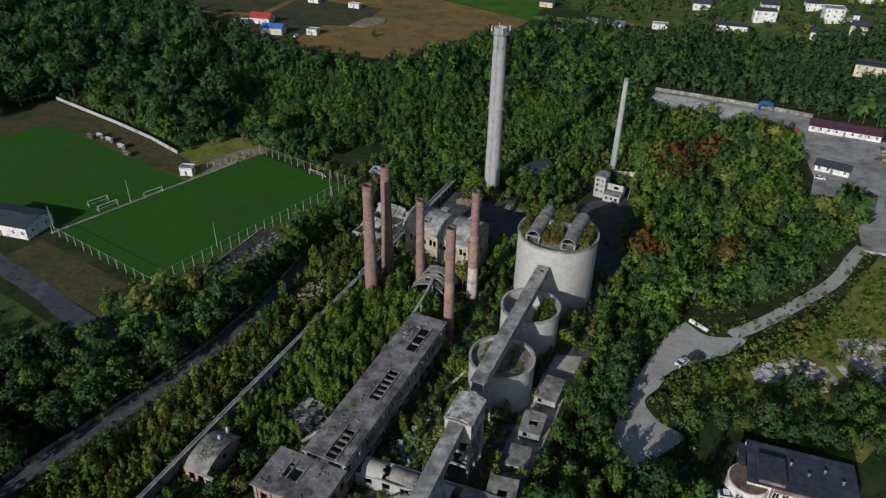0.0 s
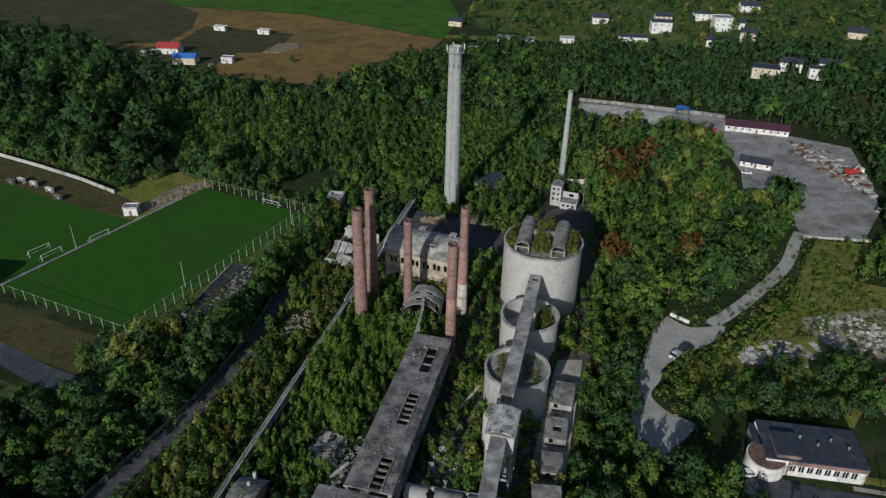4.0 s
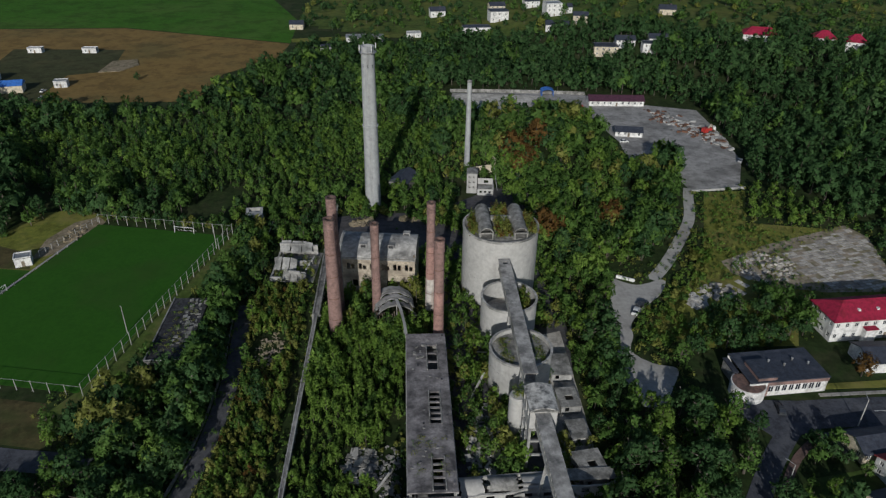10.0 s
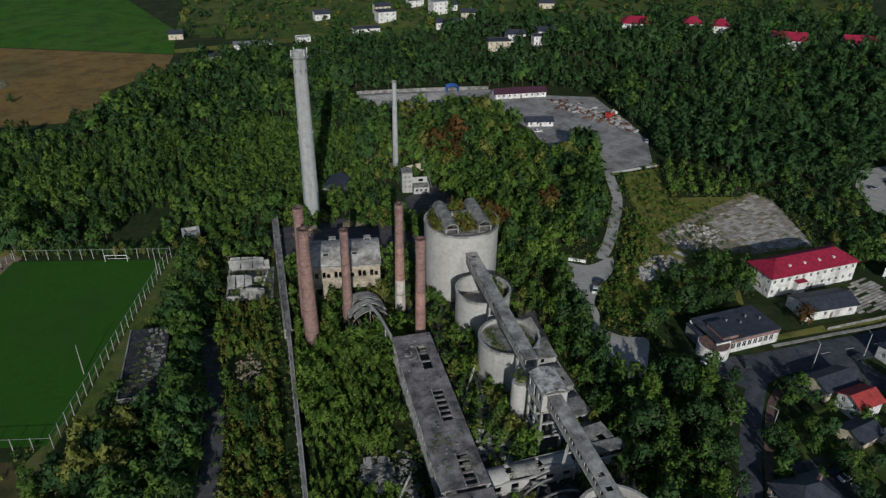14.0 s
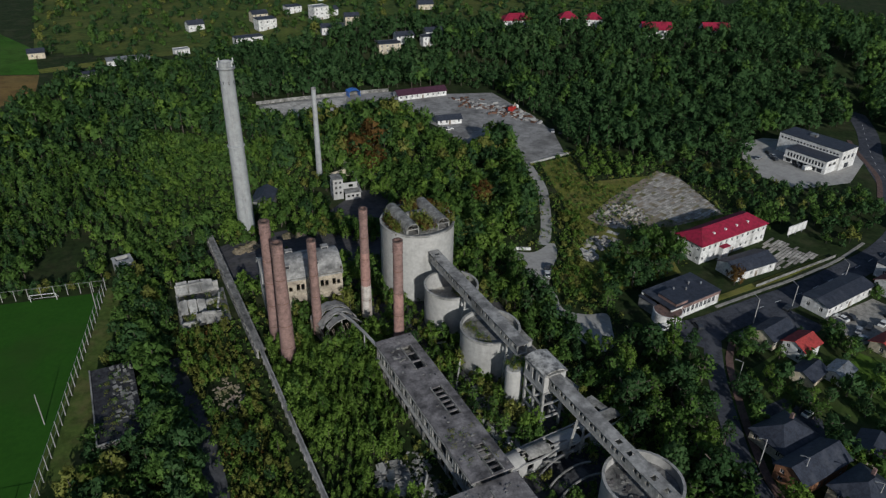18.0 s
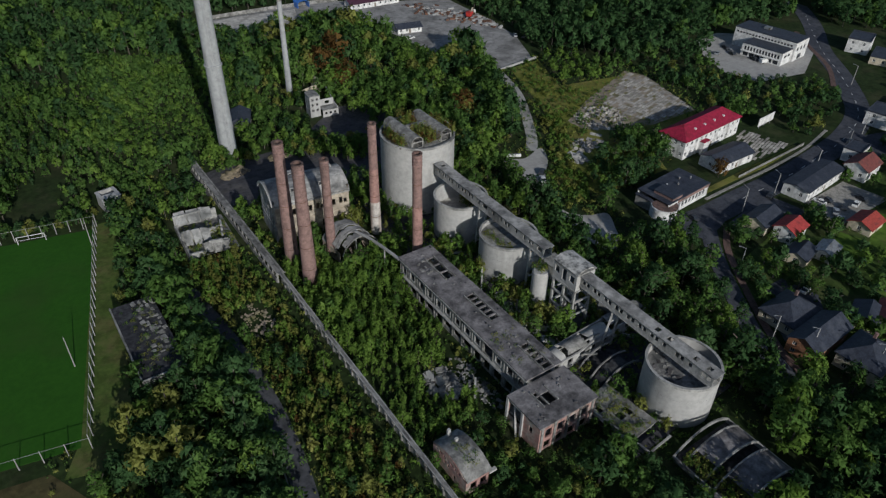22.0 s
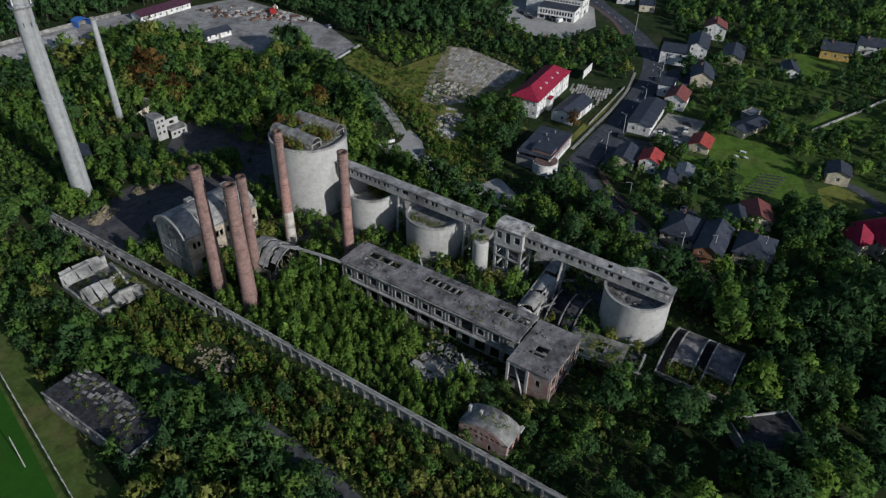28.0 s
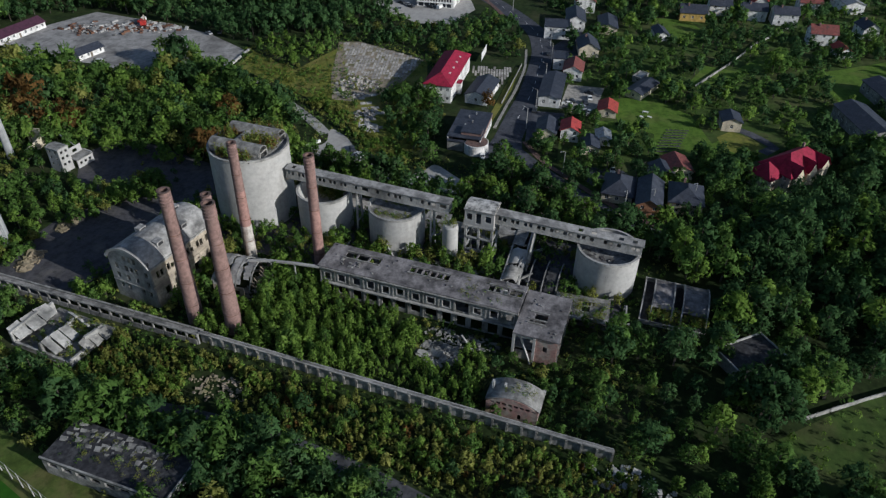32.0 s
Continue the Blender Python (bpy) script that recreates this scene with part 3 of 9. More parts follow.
sheet("house_yard", [(112, 112), (118, 103), (140, 95), (160, 104), (150, 111), (128, 117)], 0.09, ASPHALT, "grey paved yards between the roadside houses", "yard")
sheet("house_yard", [(34, 106), (46, 108), (60, 109), (62, 97), (56, 96), (36, 97)], 0.085, ASPHALT, "dark yard before the junction houses", "yard")
sheet("house_yard", [(2, 64), (14, 80), (24, 80), (26, 70), (18, 62)], 0.085, ASPHALT, "grey paved yard round the brick house", "yard")
sheet("verge", [(40, 121.5), (76, 122), (100, 124.5), (100, 126.5), (60, 124.5), (40, 123.5)], 0.09, MEADOW, "mown olive verge along the main road", "verge")
sheet("car_park", [(62, 86), (66, 100), (90, 101), (92, 86)], 0.06, PAVE, "grey yard crowded with parked cars", "car park")


LAWNS = [[(81, 83), (90, 68), (78, 50), (56, 41), (46, 46), (38, 58), (39, 62), (57, 62), (62, 76)], [(191, 74), (193, 57), (176, 49), (160, 60), (170, 68)], [(133, 34), (172, 14), (163, 7), (129, 27)],
         [(56, 42), (69, 34), (61, 23), (48, 36)], [(140, 3), (168, -31), (125, -30), (109, -8)], [(107, 54), (133, 47), (131, 30), (106, 42)], [(44, 80), (60, 84), (62, 78), (50, 74)]]
for _k, _poly in enumerate(LAWNS):
    sheet("lawn", _poly, 0.07 + 0.002 * _k, LAWNLET, "bright green garden lawn with long tree shadows", "lawn")
strip("driveway", [(80, 42), (74, 36), (70, 28), (62, 20), (56, 24)], 4.0, 0.1, ASPHALT, "grey driveway curving up to the villa", "driveway")


def inside(x, y, poly):
    hit = False
    for i in range(len(poly)):
        (x0, y0), (x1, y1) = poly[i - 1], poly[i]
        if (y0 > y) != (y1 > y) and x < (x1 - x0) * (y - y0) / (y1 - y0) + x0:
            hit = not hit
    return hit


def draped(name, poly, step, lift, material, label, category):
    """Open land that follows the rise."""
    xs, ys = [p[0] for p in poly], [p[1] for p in poly]
    nx, ny = int((max(xs) - min(xs)) / step), int((max(ys) - min(ys)) / step)
    g = Geo()
    for i in range(nx + 1):
        for j in range(ny + 1):
            x, y = min(xs) + i * step, min(ys) + j * step
            g.v.append((x, y, float(ground_z(x, y)) + lift))
    for i in range(nx):
        for j in range(ny):
            if inside(min(xs) + (i + 0.5) * step, min(ys) + (j + 0.5) * step, poly):
                a, b = i * (ny + 1) + j, (i + 1) * (ny + 1) + j
                g.f.append((a, b, b + 1, a + 1))
    tagged(new(name, g.mesh(name, material)), label, category, kind="structure")


def road_marks():
    pts = spline(MAIN[3:-1], 2.0)
    dash = Geo().box(-1.5, 1.5, -0.08, 0.08, 0.0, 0.006).mesh("road_mark", PAINT_WHITE)
    ob = thing("road_marking", 0, 0, 0.0, label="worn white dashes along the middle of the main road", category="road marking", kind="structure")
    for i in range(2, len(pts) - 2, 4):
        d = pts[i + 1] - pts[i - 1]
        m = part("dash", dash, None, ob)
        m.matrix_basis = pose(pts[i].x, pts[i].y, 0.082, 0, 0, math.degrees(math.atan2(d.y, d.x)))


draped("orchards", [(-46, 492), (60, 480), (150, 455), (285, 452), (345, 425), (480, 560), (300, 800), (-150, 800), (-148, 548)], 9.0, 0.25, ORCHARD, "patchy olive orchards and meadows of the far village", "orchard")
road_marks()


def cracked_slabs(poly, sx, sy, rot, label, keep, seed):
    """Single concrete slabs laid in rows, sunk and tilted a little, some gone under the grass."""
    rng = random.Random(seed)
    ob = thing("slab_paving", 0, 0, 0.0, label=label, category="paving", kind="structure")
    g = Geo().box(-sx / 2 + 0.14, sx / 2 - 0.14, -sy / 2 + 0.14, sy / 2 - 0.14, -0.25, 0.1)
    me = g.mesh("slab", SLAB)
    px, py = [p[0] for p in poly], [p[1] for p in poly]
    cx, cy = sum(px) / len(px), sum(py) / len(py)
    c, s = math.cos(radians(rot)), math.sin(radians(rot))
    n = int(80 / min(sx, sy))
    for i in range(-n, n):
        for j in range(-n, n):
            x, y = cx + c * i * sx - s * j * sy, cy + s * i * sx + c * j * sy
            if inside(x, y, poly) and rng.random() < keep:
                o = part("slab", me, None, ob)
                o.matrix_basis = pose(x, y, 0.03 + rng.uniform(-0.02, 0.04), rng.uniform(-0.7, 0.7), rng.uniform(-0.7, 0.7), rot + rng.uniform(-0.5, 0.5))
    CLEARED.append(poly)


sheet("slab_bed", [(41, 187), (62, 198), (99, 212), (103, 203), (93, 167), (68, 167), (52, 171), (42, 179)], 0.055, BARE, "pinkish bare ground under the old slabs", "ground")
cracked_slabs([(66, 192), (100, 210), (102, 203), (93, 168), (72, 169), (66, 176)], 2.5, 1.35, 15, "cracked concrete slabs of a vanished hall, grass in the joints", 0.8, 3)
cracked_slabs([(76, 127), (88, 146), (96, 143), (100, 127)], 2.7, 1.15, 15, "rows of old concrete strips sunk in weeds", 0.88, 4)
cracked_slabs([(14, 154), (22, 165), (48, 180), (52, 174), (38, 162)], 2.4, 2.4, 30, "broken concrete slabs scattered in the meadow", 0.22, 5)
CLEARED += [PITCH, PITCH_2, VERGE, YARD, [(-220, 190), (-208, 206), (-309, 229), (-315, 195), (-290, 184)], [(-196, 188), (-184, 199), (-177, 222), (-184, 226), (-190, 220)],
            LOT,
            [(17, 118), (16, 113), (22, 104), (34, 107), (38, 117), (22, 117)], CAR_PARK, [(62, 86), (66, 100), (90, 101), (92, 86)]]

# ---- the cement works ----
def brick_chimney(x, y, height, r0, r1, label, lower=None, split=0.0, painted=0.0):
    t = thing("brick_chimney", x, y, label=label, category="chimney", group="brick chimneys of the kilns")
    at = lambda z: r0 + (r1 - r0) * z / height
    wall = 0.4
    if lower:
        part("lower_shaft", Geo().lathe([(at(0), -0.5), (at(split), split)], 20, caps=False), lower, t, "limewashed lower shaft", True)
    cap = height - 3.4
    if painted:
        part("middle_shaft", Geo().lathe([(at(split), split if lower else -0.5), (at(painted), painted)], 20, caps=False), SALMON, t, "salmon-pink weathered middle shaft", True)
    foot = painted or (split if lower else -0.5)
    part("shaft", Geo().lathe([(at(max(foot, 0)), foot), (at(cap), cap)], 20, caps=False), BRICK, t, smooth=True)
    for i in range(4):
        z = cap + i * 0.85
        part("collar", Geo().lathe([(at(z), z), (at(z) + 0.13, z + 0.12), (at(z) + 0.13, z + 0.34), (at(z) + 0.02, z + 0.42), (at(z), z + 0.85)], 20, caps=False), BRICK, t, smooth=True)
    part("rim", Geo().lathe([(r1 + 0.02, height), (r1 + 0.16, height + 0.1), (r1 + 0.16, height + 0.35), (r1 - wall, height + 0.35), (r1 - wall, height - 7)], 20, caps=False), BRICK_SOOT, t, "sooty rim", True)
    for z in range(6, int(cap), 7):
        part("iron_band", Geo().lathe([(at(z) + 0.01, z), (at(z) + 0.045, z + 0.02), (at(z) + 0.045, z + 0.14), (at(z) + 0.01, z + 0.16)], 20, caps=False), RUST, t)
    clear(x - 2, x + 2, y - 2, y + 2)
    return t


brick_chimney(-87.8, 160.7, 38.2, 2.05, 1.35, "tall tapering red brick chimney with collared head")
brick_chimney(-87.5, 149.8, 37.2, 2.1, 1.4, "tall tapering red brick chimney, sooty at the mouth")
brick_chimney(-76.1, 159.6, 30.5, 1.45, 1.15, "slim red brick chimney in front of the kiln house")
brick_chimney(-60.0, 162.0, 35.7, 1.65, 1.15, "red brick chimney with a limewashed foot", LIMEWASH, 11.0, 22.0)
brick_chimney(-58.6, 141.0, 35.6, 1.5, 1.25, "pale red brick chimney at the head of the long hall", painted=20.0)


def big_chimney(x, y):
    h, r0, r1 = 61.5, 3.0, 2.3
    t = thing("concrete_chimney", x, y, label="very tall pale concrete chimney with a platform at the top", category="chimney")
    at = lambda z: r0 + (r1 - r0) * z / h
    for a, b in ((-0.5, 15), (15, 33), (33.6, 47), (47, h)):
        part("shaft", Geo().lathe([(at(a), a), (at(b) + (0.02 if b < h else 0), b)], 32, caps=False), CHIMNEY, t, smooth=True)
    part("ring", Geo().lathe([(at(33), 33), (at(33) + 0.35, 33.1), (at(33) + 0.35, 33.5), (at(33), 33.6)], 32, caps=False), CHIMNEY, t)
    part("crown", Geo().lathe([(r1, h), (r1 + 0.1, h), (r1 + 0.1, h + 0.7), (r1 - 0.5, h + 0.7), (r1 - 0.5, h - 9)], 32, caps=False), CHIMNEY, t, smooth=True)
    part("platform", Geo().lathe([(r1 + 0.05, h - 1.6), (r1 + 0.75, h - 1.6), (r1 + 0.75, h - 1.45), (r1 + 0.05, h - 1.45)], 24, caps=False), STEEL, t)
    rail = Geo().lathe([(r1 + 0.7, h - 0.5), (r1 + 0.76, h - 0.5), (r1 + 0.76, h - 0.42), (r1 + 0.7, h - 0.42)], 24, caps=False)
    for i in range(12):
        a = math.pi * i / 6
        rail.beam(((r1 + 0.72) * math.cos(a), (r1 + 0.72) * math.sin(a), h - 1.5), ((r1 + 0.72) * math.cos(a), (r1 + 0.72) * math.sin(a), h - 0.45), 0.06)
    part("railing", rail, STEEL, t)
    for i in range(4):
        a = math.pi * i / 2 + 0.5
        part("antenna", Geo().box(-0.14, 0.14, -0.1, 0.1, 0, 1.9).mesh("antenna", PAINT_WHITE), None, t, "white panel antenna").matrix_basis = pose((r1 + 0.85) * math.cos(a), (r1 + 0.85) * math.sin(a), h - 0.6, 0, 0, math.degrees(a))
    lad = Geo()
    for s in (-0.25, 0.25):
        lad.beam((s, -r0 - 0.12, 2), (s, -r1 - 0.15, h - 1.5), 0.06)
    for i in range(60):
        z = 2 + i * 0.97
        lad.beam((-0.25, -at(z) - 0.14, z), (0.25, -at(z) - 0.14, z), 0.04)
    part("ladder", lad, STEEL, t)
    for i in range(8):
        a = math.pi * i / 4
        part("vent", Geo().box(-0.12, 0.12, -0.06, 0.06, 0, 1.1).mesh("vent", PAINT_DARK), None, t).matrix_basis = pose((at(56) + 0.02) * math.cos(a), (at(56) + 0.02) * math.sin(a), 55, 0, 0, math.degrees(a) + 90)
    clear(x - 4, x + 4, y - 4, y + 4)


big_chimney(-79.8, 232)


def thin_chimney(x, y):
    h = 39.3
    t = thing("concrete_chimney", x, y, label="slender pale concrete chimney among the trees", category="chimney")
    part("shaft", Geo().lathe([(1.3, -0.5), (0.92, h)], 20, caps=False), CHIMNEY, t, smooth=True)
    part("crown", Geo().lathe([(0.93, h - 0.8), (1.05, h - 0.7), (1.05, h), (0.65, h), (0.65, h - 5)], 20, caps=False), GREY, t, smooth=True)


thin_chimney(-40.3, 267.8)


def silo(x, y, r, h, fill, label, floor_mat, rim=0.45, parts=True):
    t = thing("silo", x, y, label=label, category="silo", group="concrete silos")
    lift = 4.2
    n = max(1, round(h / lift))
    for i in range(n):
        z0, z1 = h * i / n - (0.4 if i == 0 else 0), h * (i + 1) / n
        e = 0.015 * (i % 2)
        part("shell", Geo().lathe([(r + e, z0), (r + e, z1)], 48, caps=False), PALE, t, smooth=True)
    part("inner_shell", Geo().lathe([(r - 0.35, h), (r - 0.35, fill - 0.2)], 48, caps=False), PALE, t, smooth=True)
    part("rim", Geo().lathe([(r, h - 0.55), (r + 0.18, h - 0.45), (r + 0.18, h + 0.25), (r - rim, h + 0.25), (r - rim, h)], 48, caps=False), CONCRETE, t, smooth=True)
    part("fill", Geo().lathe([(r - 0.3, fill), (r * 0.6, fill + 0.25), (r * 0.25, fill - 0.2), (0.05, fill)], 40), floor_mat, t, "dusty crust with rubble inside", True)
    clear(x - r * 0.85, x + r * 0.85, y - r * 0.85, y + r * 0.85, 0.3)
    return t


silo(-38.3, 172.6, 11.5, 23.0, 22.2, "huge pale concrete silo with weeds and vaulted rooflights on top", DUST)
silo(-38.2, 149.2, 7.9, 12.4, 7.0, "pale concrete silo, open at the top", CHALK)
silo(-38.2, 126.5, 8.0, 12.0, 10.9, "pale concrete silo filled with weeds and rubble", DUST)
silo(-36.9, 66.8, 8.2, 12.0, 9.8, "open concrete silo under the conveyor's end", GREY)
part("tank_shell", Geo().lathe([(2.2, -0.4), (2.2, 11.2), (1.9, 11.6), (1.5, 11.6)], 28), PALE, thing("storage_tank", -41.2, 109.4, label="small pale concrete tank beside the conveyor house", category="tank"), smooth=True)


def silo_roof():
    for dx in (-5.2, 5.0):
        t = thing("rooflight", -38.3 + dx, 172.6, 23.0, label="grey barrel-vaulted rooflight on the silo's top", category="rooflight", group="rooflights on the silo")
        part("vault", Geo().vault(4.2, 1.7, 0.2, -8.2, 8.2, 12, dz=1.5), DUST, t, smooth=True)
        for s in (-2.0, 1.9):
            part("side_wall", Geo().wall((s, -8.0), (s, 8.0), -0.8, 1.55, 0.2, [(i * 1.8 + 0.6, i * 1.8 + 1.6, 0.3, 1.1) for i in range(8)]), DUST, t)
        part("end_frame", Geo().wall((-2.0, -8.3), (2.0, -8.3), -0.8, 1.6, 0.2, [(0.4, 3.6, -0.3, 1.3)]), DUST, t)
    t = thing("roof_bridge", -38.3, 174.5, 23.0, label="grey cross vault between the two rooflights", category="roof")
    part("vault", Geo().vault(3.0, 1.0, 0.2, -3.3, 3.1, 8, dz=1.2), DUST, t, smooth=True)
    t.matrix_basis = pose(-38.3, 174.5, 23.0, 0, 0, 90)


silo_roof()


def gallery(x0, y0, z0, x1, y1, z1, w, h, label, bay, seed):
    """An enclosed conveyor bridge of bays with window slots; z0 and z1 are the heights of its floor."""
    rng = random.Random(seed)
    a, b = Vector((x0, y0, z0)), Vector((x1, y1, z1))
    d = b - a
    n = round(d.length / bay)
    t = new("conveyor_bridge")
    t.matrix_basis = pose(x0, y0, z0, 0, 0, math.degrees(math.atan2(d.y, d.x))) @ pose(0, 0, 0, 0, -math.degrees(math.atan2(d.z, d.xy.length)), 0)
    tagged(t, label, "conveyor bridge")
    step = d.length / n
    hole = [(step * 0.2, step * 0.46, h * 0.38, h * 0.8), (step * 0.58, step * 0.84, h * 0.38, h * 0.8)]
    panes = [Geo().wall((0, 0), (step, 0), 0, h, 0.18, hh).mesh("side_panel", CONCRETE) for hh in (hole, hole[:1], [(step * 0.2, step * 0.8, h * 0.38, h * 0.8)])]
    for i in range(n):
        for s in (-w / 2, w / 2 - 0.18):
            part("side_panel", panes[rng.choice((0, 0, 0, 1, 2))], None, t).matrix_basis = pose(i * step, s, 0)
        part("floor_slab", Geo().box(i * step, (i + 1) * step, -w / 2 - 0.1, w / 2 + 0.1, -0.35, -0.004), CONCRETE, t)
    roof = Geo()
    cut = []
    for i in range(n):
        if rng.random() < 0.18:
            cut.append((i * step + 0.8, i * step + 2.0, -0.8, 0.6))
    part("roof", roof.slab(-0.3, d.length + 0.3, -w / 2 - 0.25, w / 2 + 0.25, h + 0.004, h + 0.2, cut), ROOF_PALE, t, "grey weathered roof with holes")
    return t


gallery(-38.6, 110.4, 14.4, -38.6, 160.2, 15.2, 2.9, 2.7, "long grey concrete conveyor bridge above the silos", 3.4, 1)
gallery(-38.1, 97.4, 14.0, -36.9, 58.6, 12.3, 2.9, 2.7, "grey concrete conveyor bridge sloping down to the open silo", 3.4, 2)


def trestle(x, y, h, lean):
    t = thing("bridge_trestle", x, y, label="slanting concrete trestle carrying the conveyor bridge", category="trestle", group="conveyor trestles")
    for s in (-1, 1):
        part("leg", Geo().beam((s * 1.9, lean, -0.3), (s * 1.15, 0, h), 0.5), CONCRETE, t)
    for z in (0.35, 0.75):
        part("cross_beam", Geo().beam((-1.55, lean * (1 - z), h * z), (1.55, lean * (1 - z), h * z), 0.35), CONCRETE, t)


trestle(-37.7, 86.5, 13.1, 1.2)
trestle(-38.6, 138.0, 14.4, 0)
trestle(-38.6, 115.5, 14.1, 0)


def conveyor_house():
    x0, x1, y0, y1 = -40.8, -34.8, 97.4, 105.6
    t = thing("conveyor_house", (x0 + x1) / 2, (y0 + y1) / 2, label="pale concrete tower house on legs where the conveyor bridges meet", category="tower")
    w, l, zb, zt = x1 - x0, y1 - y0, 12.4, 17.2
    X, Y = w / 2, l / 2
    win = [(0.6, 2.1, zb + 1.8, zb + 3.8), (3.2, 4.6, zb + 0.9, zb + 4.2), (5.8, 7.4, zb + 1.8, zb + 3.8)]
    part("west_wall", Geo().wall((-X, Y), (-X, -Y), zb, zt, 0.3, win), PALE, t)
    part("east_wall", Geo().wall((X, -Y), (X, Y), zb, zt, 0.3, win), PALE, t)
    part("south_wall", Geo().wall((-X + 0.3, -Y), (X - 0.3, -Y), zb, zt, 0.3, [(1.4, 4.0, zb + 1.2, zb + 4.2)]), PALE, t)
    part("north_wall", Geo().wall((X - 0.3, Y), (-X + 0.3, Y), zb, zt, 0.3, [(1.4, 4.0, zb + 1.4, zb + 4.2)]), PALE, t)
    part("floor_slab", Geo().box(-X - 0.15, X + 0.15, -Y - 0.15, Y + 0.15, zb - 0.5, zb - 0.004), CONCRETE, t)
    part("roof_slab", Geo().box(-X - 0.25, X + 0.25, -Y - 0.25, Y + 0.25, zt + 0.004, zt + 0.3), DUST, t)
    roof = Geo().vault(w + 0.2, 0.9, 0.25, -Y - 0.1, Y + 0.1, 12, dz=zt + 0.3)
    part("roof_vault", roof, ROOF_PATCH, t, "patchy pale vaulted roof", True)
    for z in (4.2, 8.4):
        g = Geo()
        for s in (-X + 0.25, X - 0.25):
            g.beam((s, -Y + 0.2, z), (s, Y - 0.2, z), 0.5)
        for s in (-Y + 0.25, Y - 0.25):
            g.beam((-X + 0.2, s, z), (X - 0.2, s, z), 0.42)
        part("tie_beam", g, CONCRETE, t)
    for i in (-1, 1):
        for j in (-1, 0, 1):
            part("leg", Geo().box(i * (X - 0.3) - 0.3, i * (X - 0.3) + 0.3, j * (Y - 0.35) - 0.3, j * (Y - 0.35) + 0.3, -0.4, zb - 0.5), CONCRETE, t)
    part("stair_slab", Geo().beam((X - 1.5, -Y + 1, 4.4), (X - 1.5, Y - 1.5, 8.2), 1.2, 0.3), CONCRETE, t)
    clear(x0, x1, y0, y1)


conveyor_house()


def kiln_house():
    x0, x1, y0, y1 = -86.8, -63.8, 170.8, 184.4
    t = thing("kiln_house", (x0 + x1) / 2, (y0 + y1) / 2, rot=-6, label="large ruined kiln house with a vaulted roof and arched gables", category="factory building")
    L, W, eave, rise = x1 - x0, y1 - y0, 12.6, 3.9
    X, Y = L / 2, W / 2
    r = (W * W / 4 + rise * rise) / (2 * rise)
    arch = lambda s: eave + math.sqrt(max(0.0, r * r - (s - Y) ** 2)) - (r - rise)
    win = []
    for row, (z, hh) in enumerate(((3.2, 1.7), (6.4, 1.8), (9.4, 1.8), (12.6, 1.7))):
        for k in ((2.0, 4.4, 9.0, 11.4), (1.8, 5.0, 8.0, 11.6), (2.0, 5.2, 6.8, 8.4, 11.6), (5.2, 6.8, 8.4))[row]:
            win.append((k, k + 1.0, z, z + hh))
    part("west_gable", Geo().wall((-X, Y), (-X, -Y), -0.4, eave + 0.01 + rise, 0.5, win, arch), CONCRETE, t, "grey gable with rows of empty windows")
    part("east_gable", Geo().wall((X, -Y), (X, Y), -0.4, eave + 0.01 + rise, 0.5, win, arch), STONE, t)
    south = [(1.4 + i * 3.6, 2.4 + i * 3.6, 8.4, 10.6) for i in range(6)] + [(2.75 + i * 3.6, 3.75 + i * 3.6, 8.4, 10.4 - 0.5 * (i % 2)) for i in range(6)] + [(3 + i * 5.4, 4.6 + i * 5.4, 2.0, 4.6) for i in range(4)]
    part("south_wall", Geo().wall((-X + 0.5, -Y), (X - 0.5, -Y), -0.4, eave, 0.5, south), STONE, t, "ochre wall with paired empty windows")
    part("north_wall", Geo().wall((X - 0.5, Y), (-X + 0.5, Y), -0.4, eave, 0.5, south), STONE, t)
    part("string_course", Geo().box(-X - 0.08, X + 0.08, -Y - 0.14, -Y - 0.003, 6.6, 6.85), STONE, t)
    part("cornice", Geo().box(-X - 0.2, X + 0.2, -Y - 0.35, -Y - 0.003, eave - 0.5, eave - 0.004), CONCRETE, t)
    g = Geo().vault(W + 0.9, rise + 0.1, 0.7, -X - 0.55, -X - 0.31, 16, dz=eave + 0.4)
    g.v = [(y, -x, z) for x, y, z in g.v]
    part("gable_rim", g, PALE, t, "pale arched rim of the gable", True)
    part("gable_band", Geo().box(-X - 0.15, -X - 0.003, -Y, Y, 5.3, 5.55), CONCRETE, t)
    n = 4
    for i in range(n):
        a, b = -X - 0.3 + (L + 0.6) * i / n, -X - 0.3 + (L + 0.6) * (i + 1) / n
        g = Geo().vault(W + 0.7, rise, 0.25, a, b - 0.02, 16, dz=eave + 0.28)
        g.v = [(y, -x, z) for x, y, z in g.v]
        part("roof_shell", g, ROOF_PALE, t, smooth=True)
    for x, s in ((-4.6, -0.62), (4.0, -0.62), (-2.5, 0.5), (8.2, 0.3)):
        yy = s * W / 2
        top = arch(Y + yy) + 0.3
        hatch = part("roof_hatch", Geo().box(x - 1.1, x + 1.1, yy - 0.9, yy + 0.9, top - 0.5, top + 0.9), ROOF_PALE, t, "small grey dormer with a shade-black panel as its window")
        # The dormer is solid; this black panel paints the shade of its window.
        part("opening", Geo().box(x - 0.75, x + 0.75, yy - 0.96, yy - 0.91, top - 0.2, top + 0.6), FELT_AND_SHADE, hatch, "black panel standing in for the shade inside")
    clear(x0, x1, y0, y1, 2)
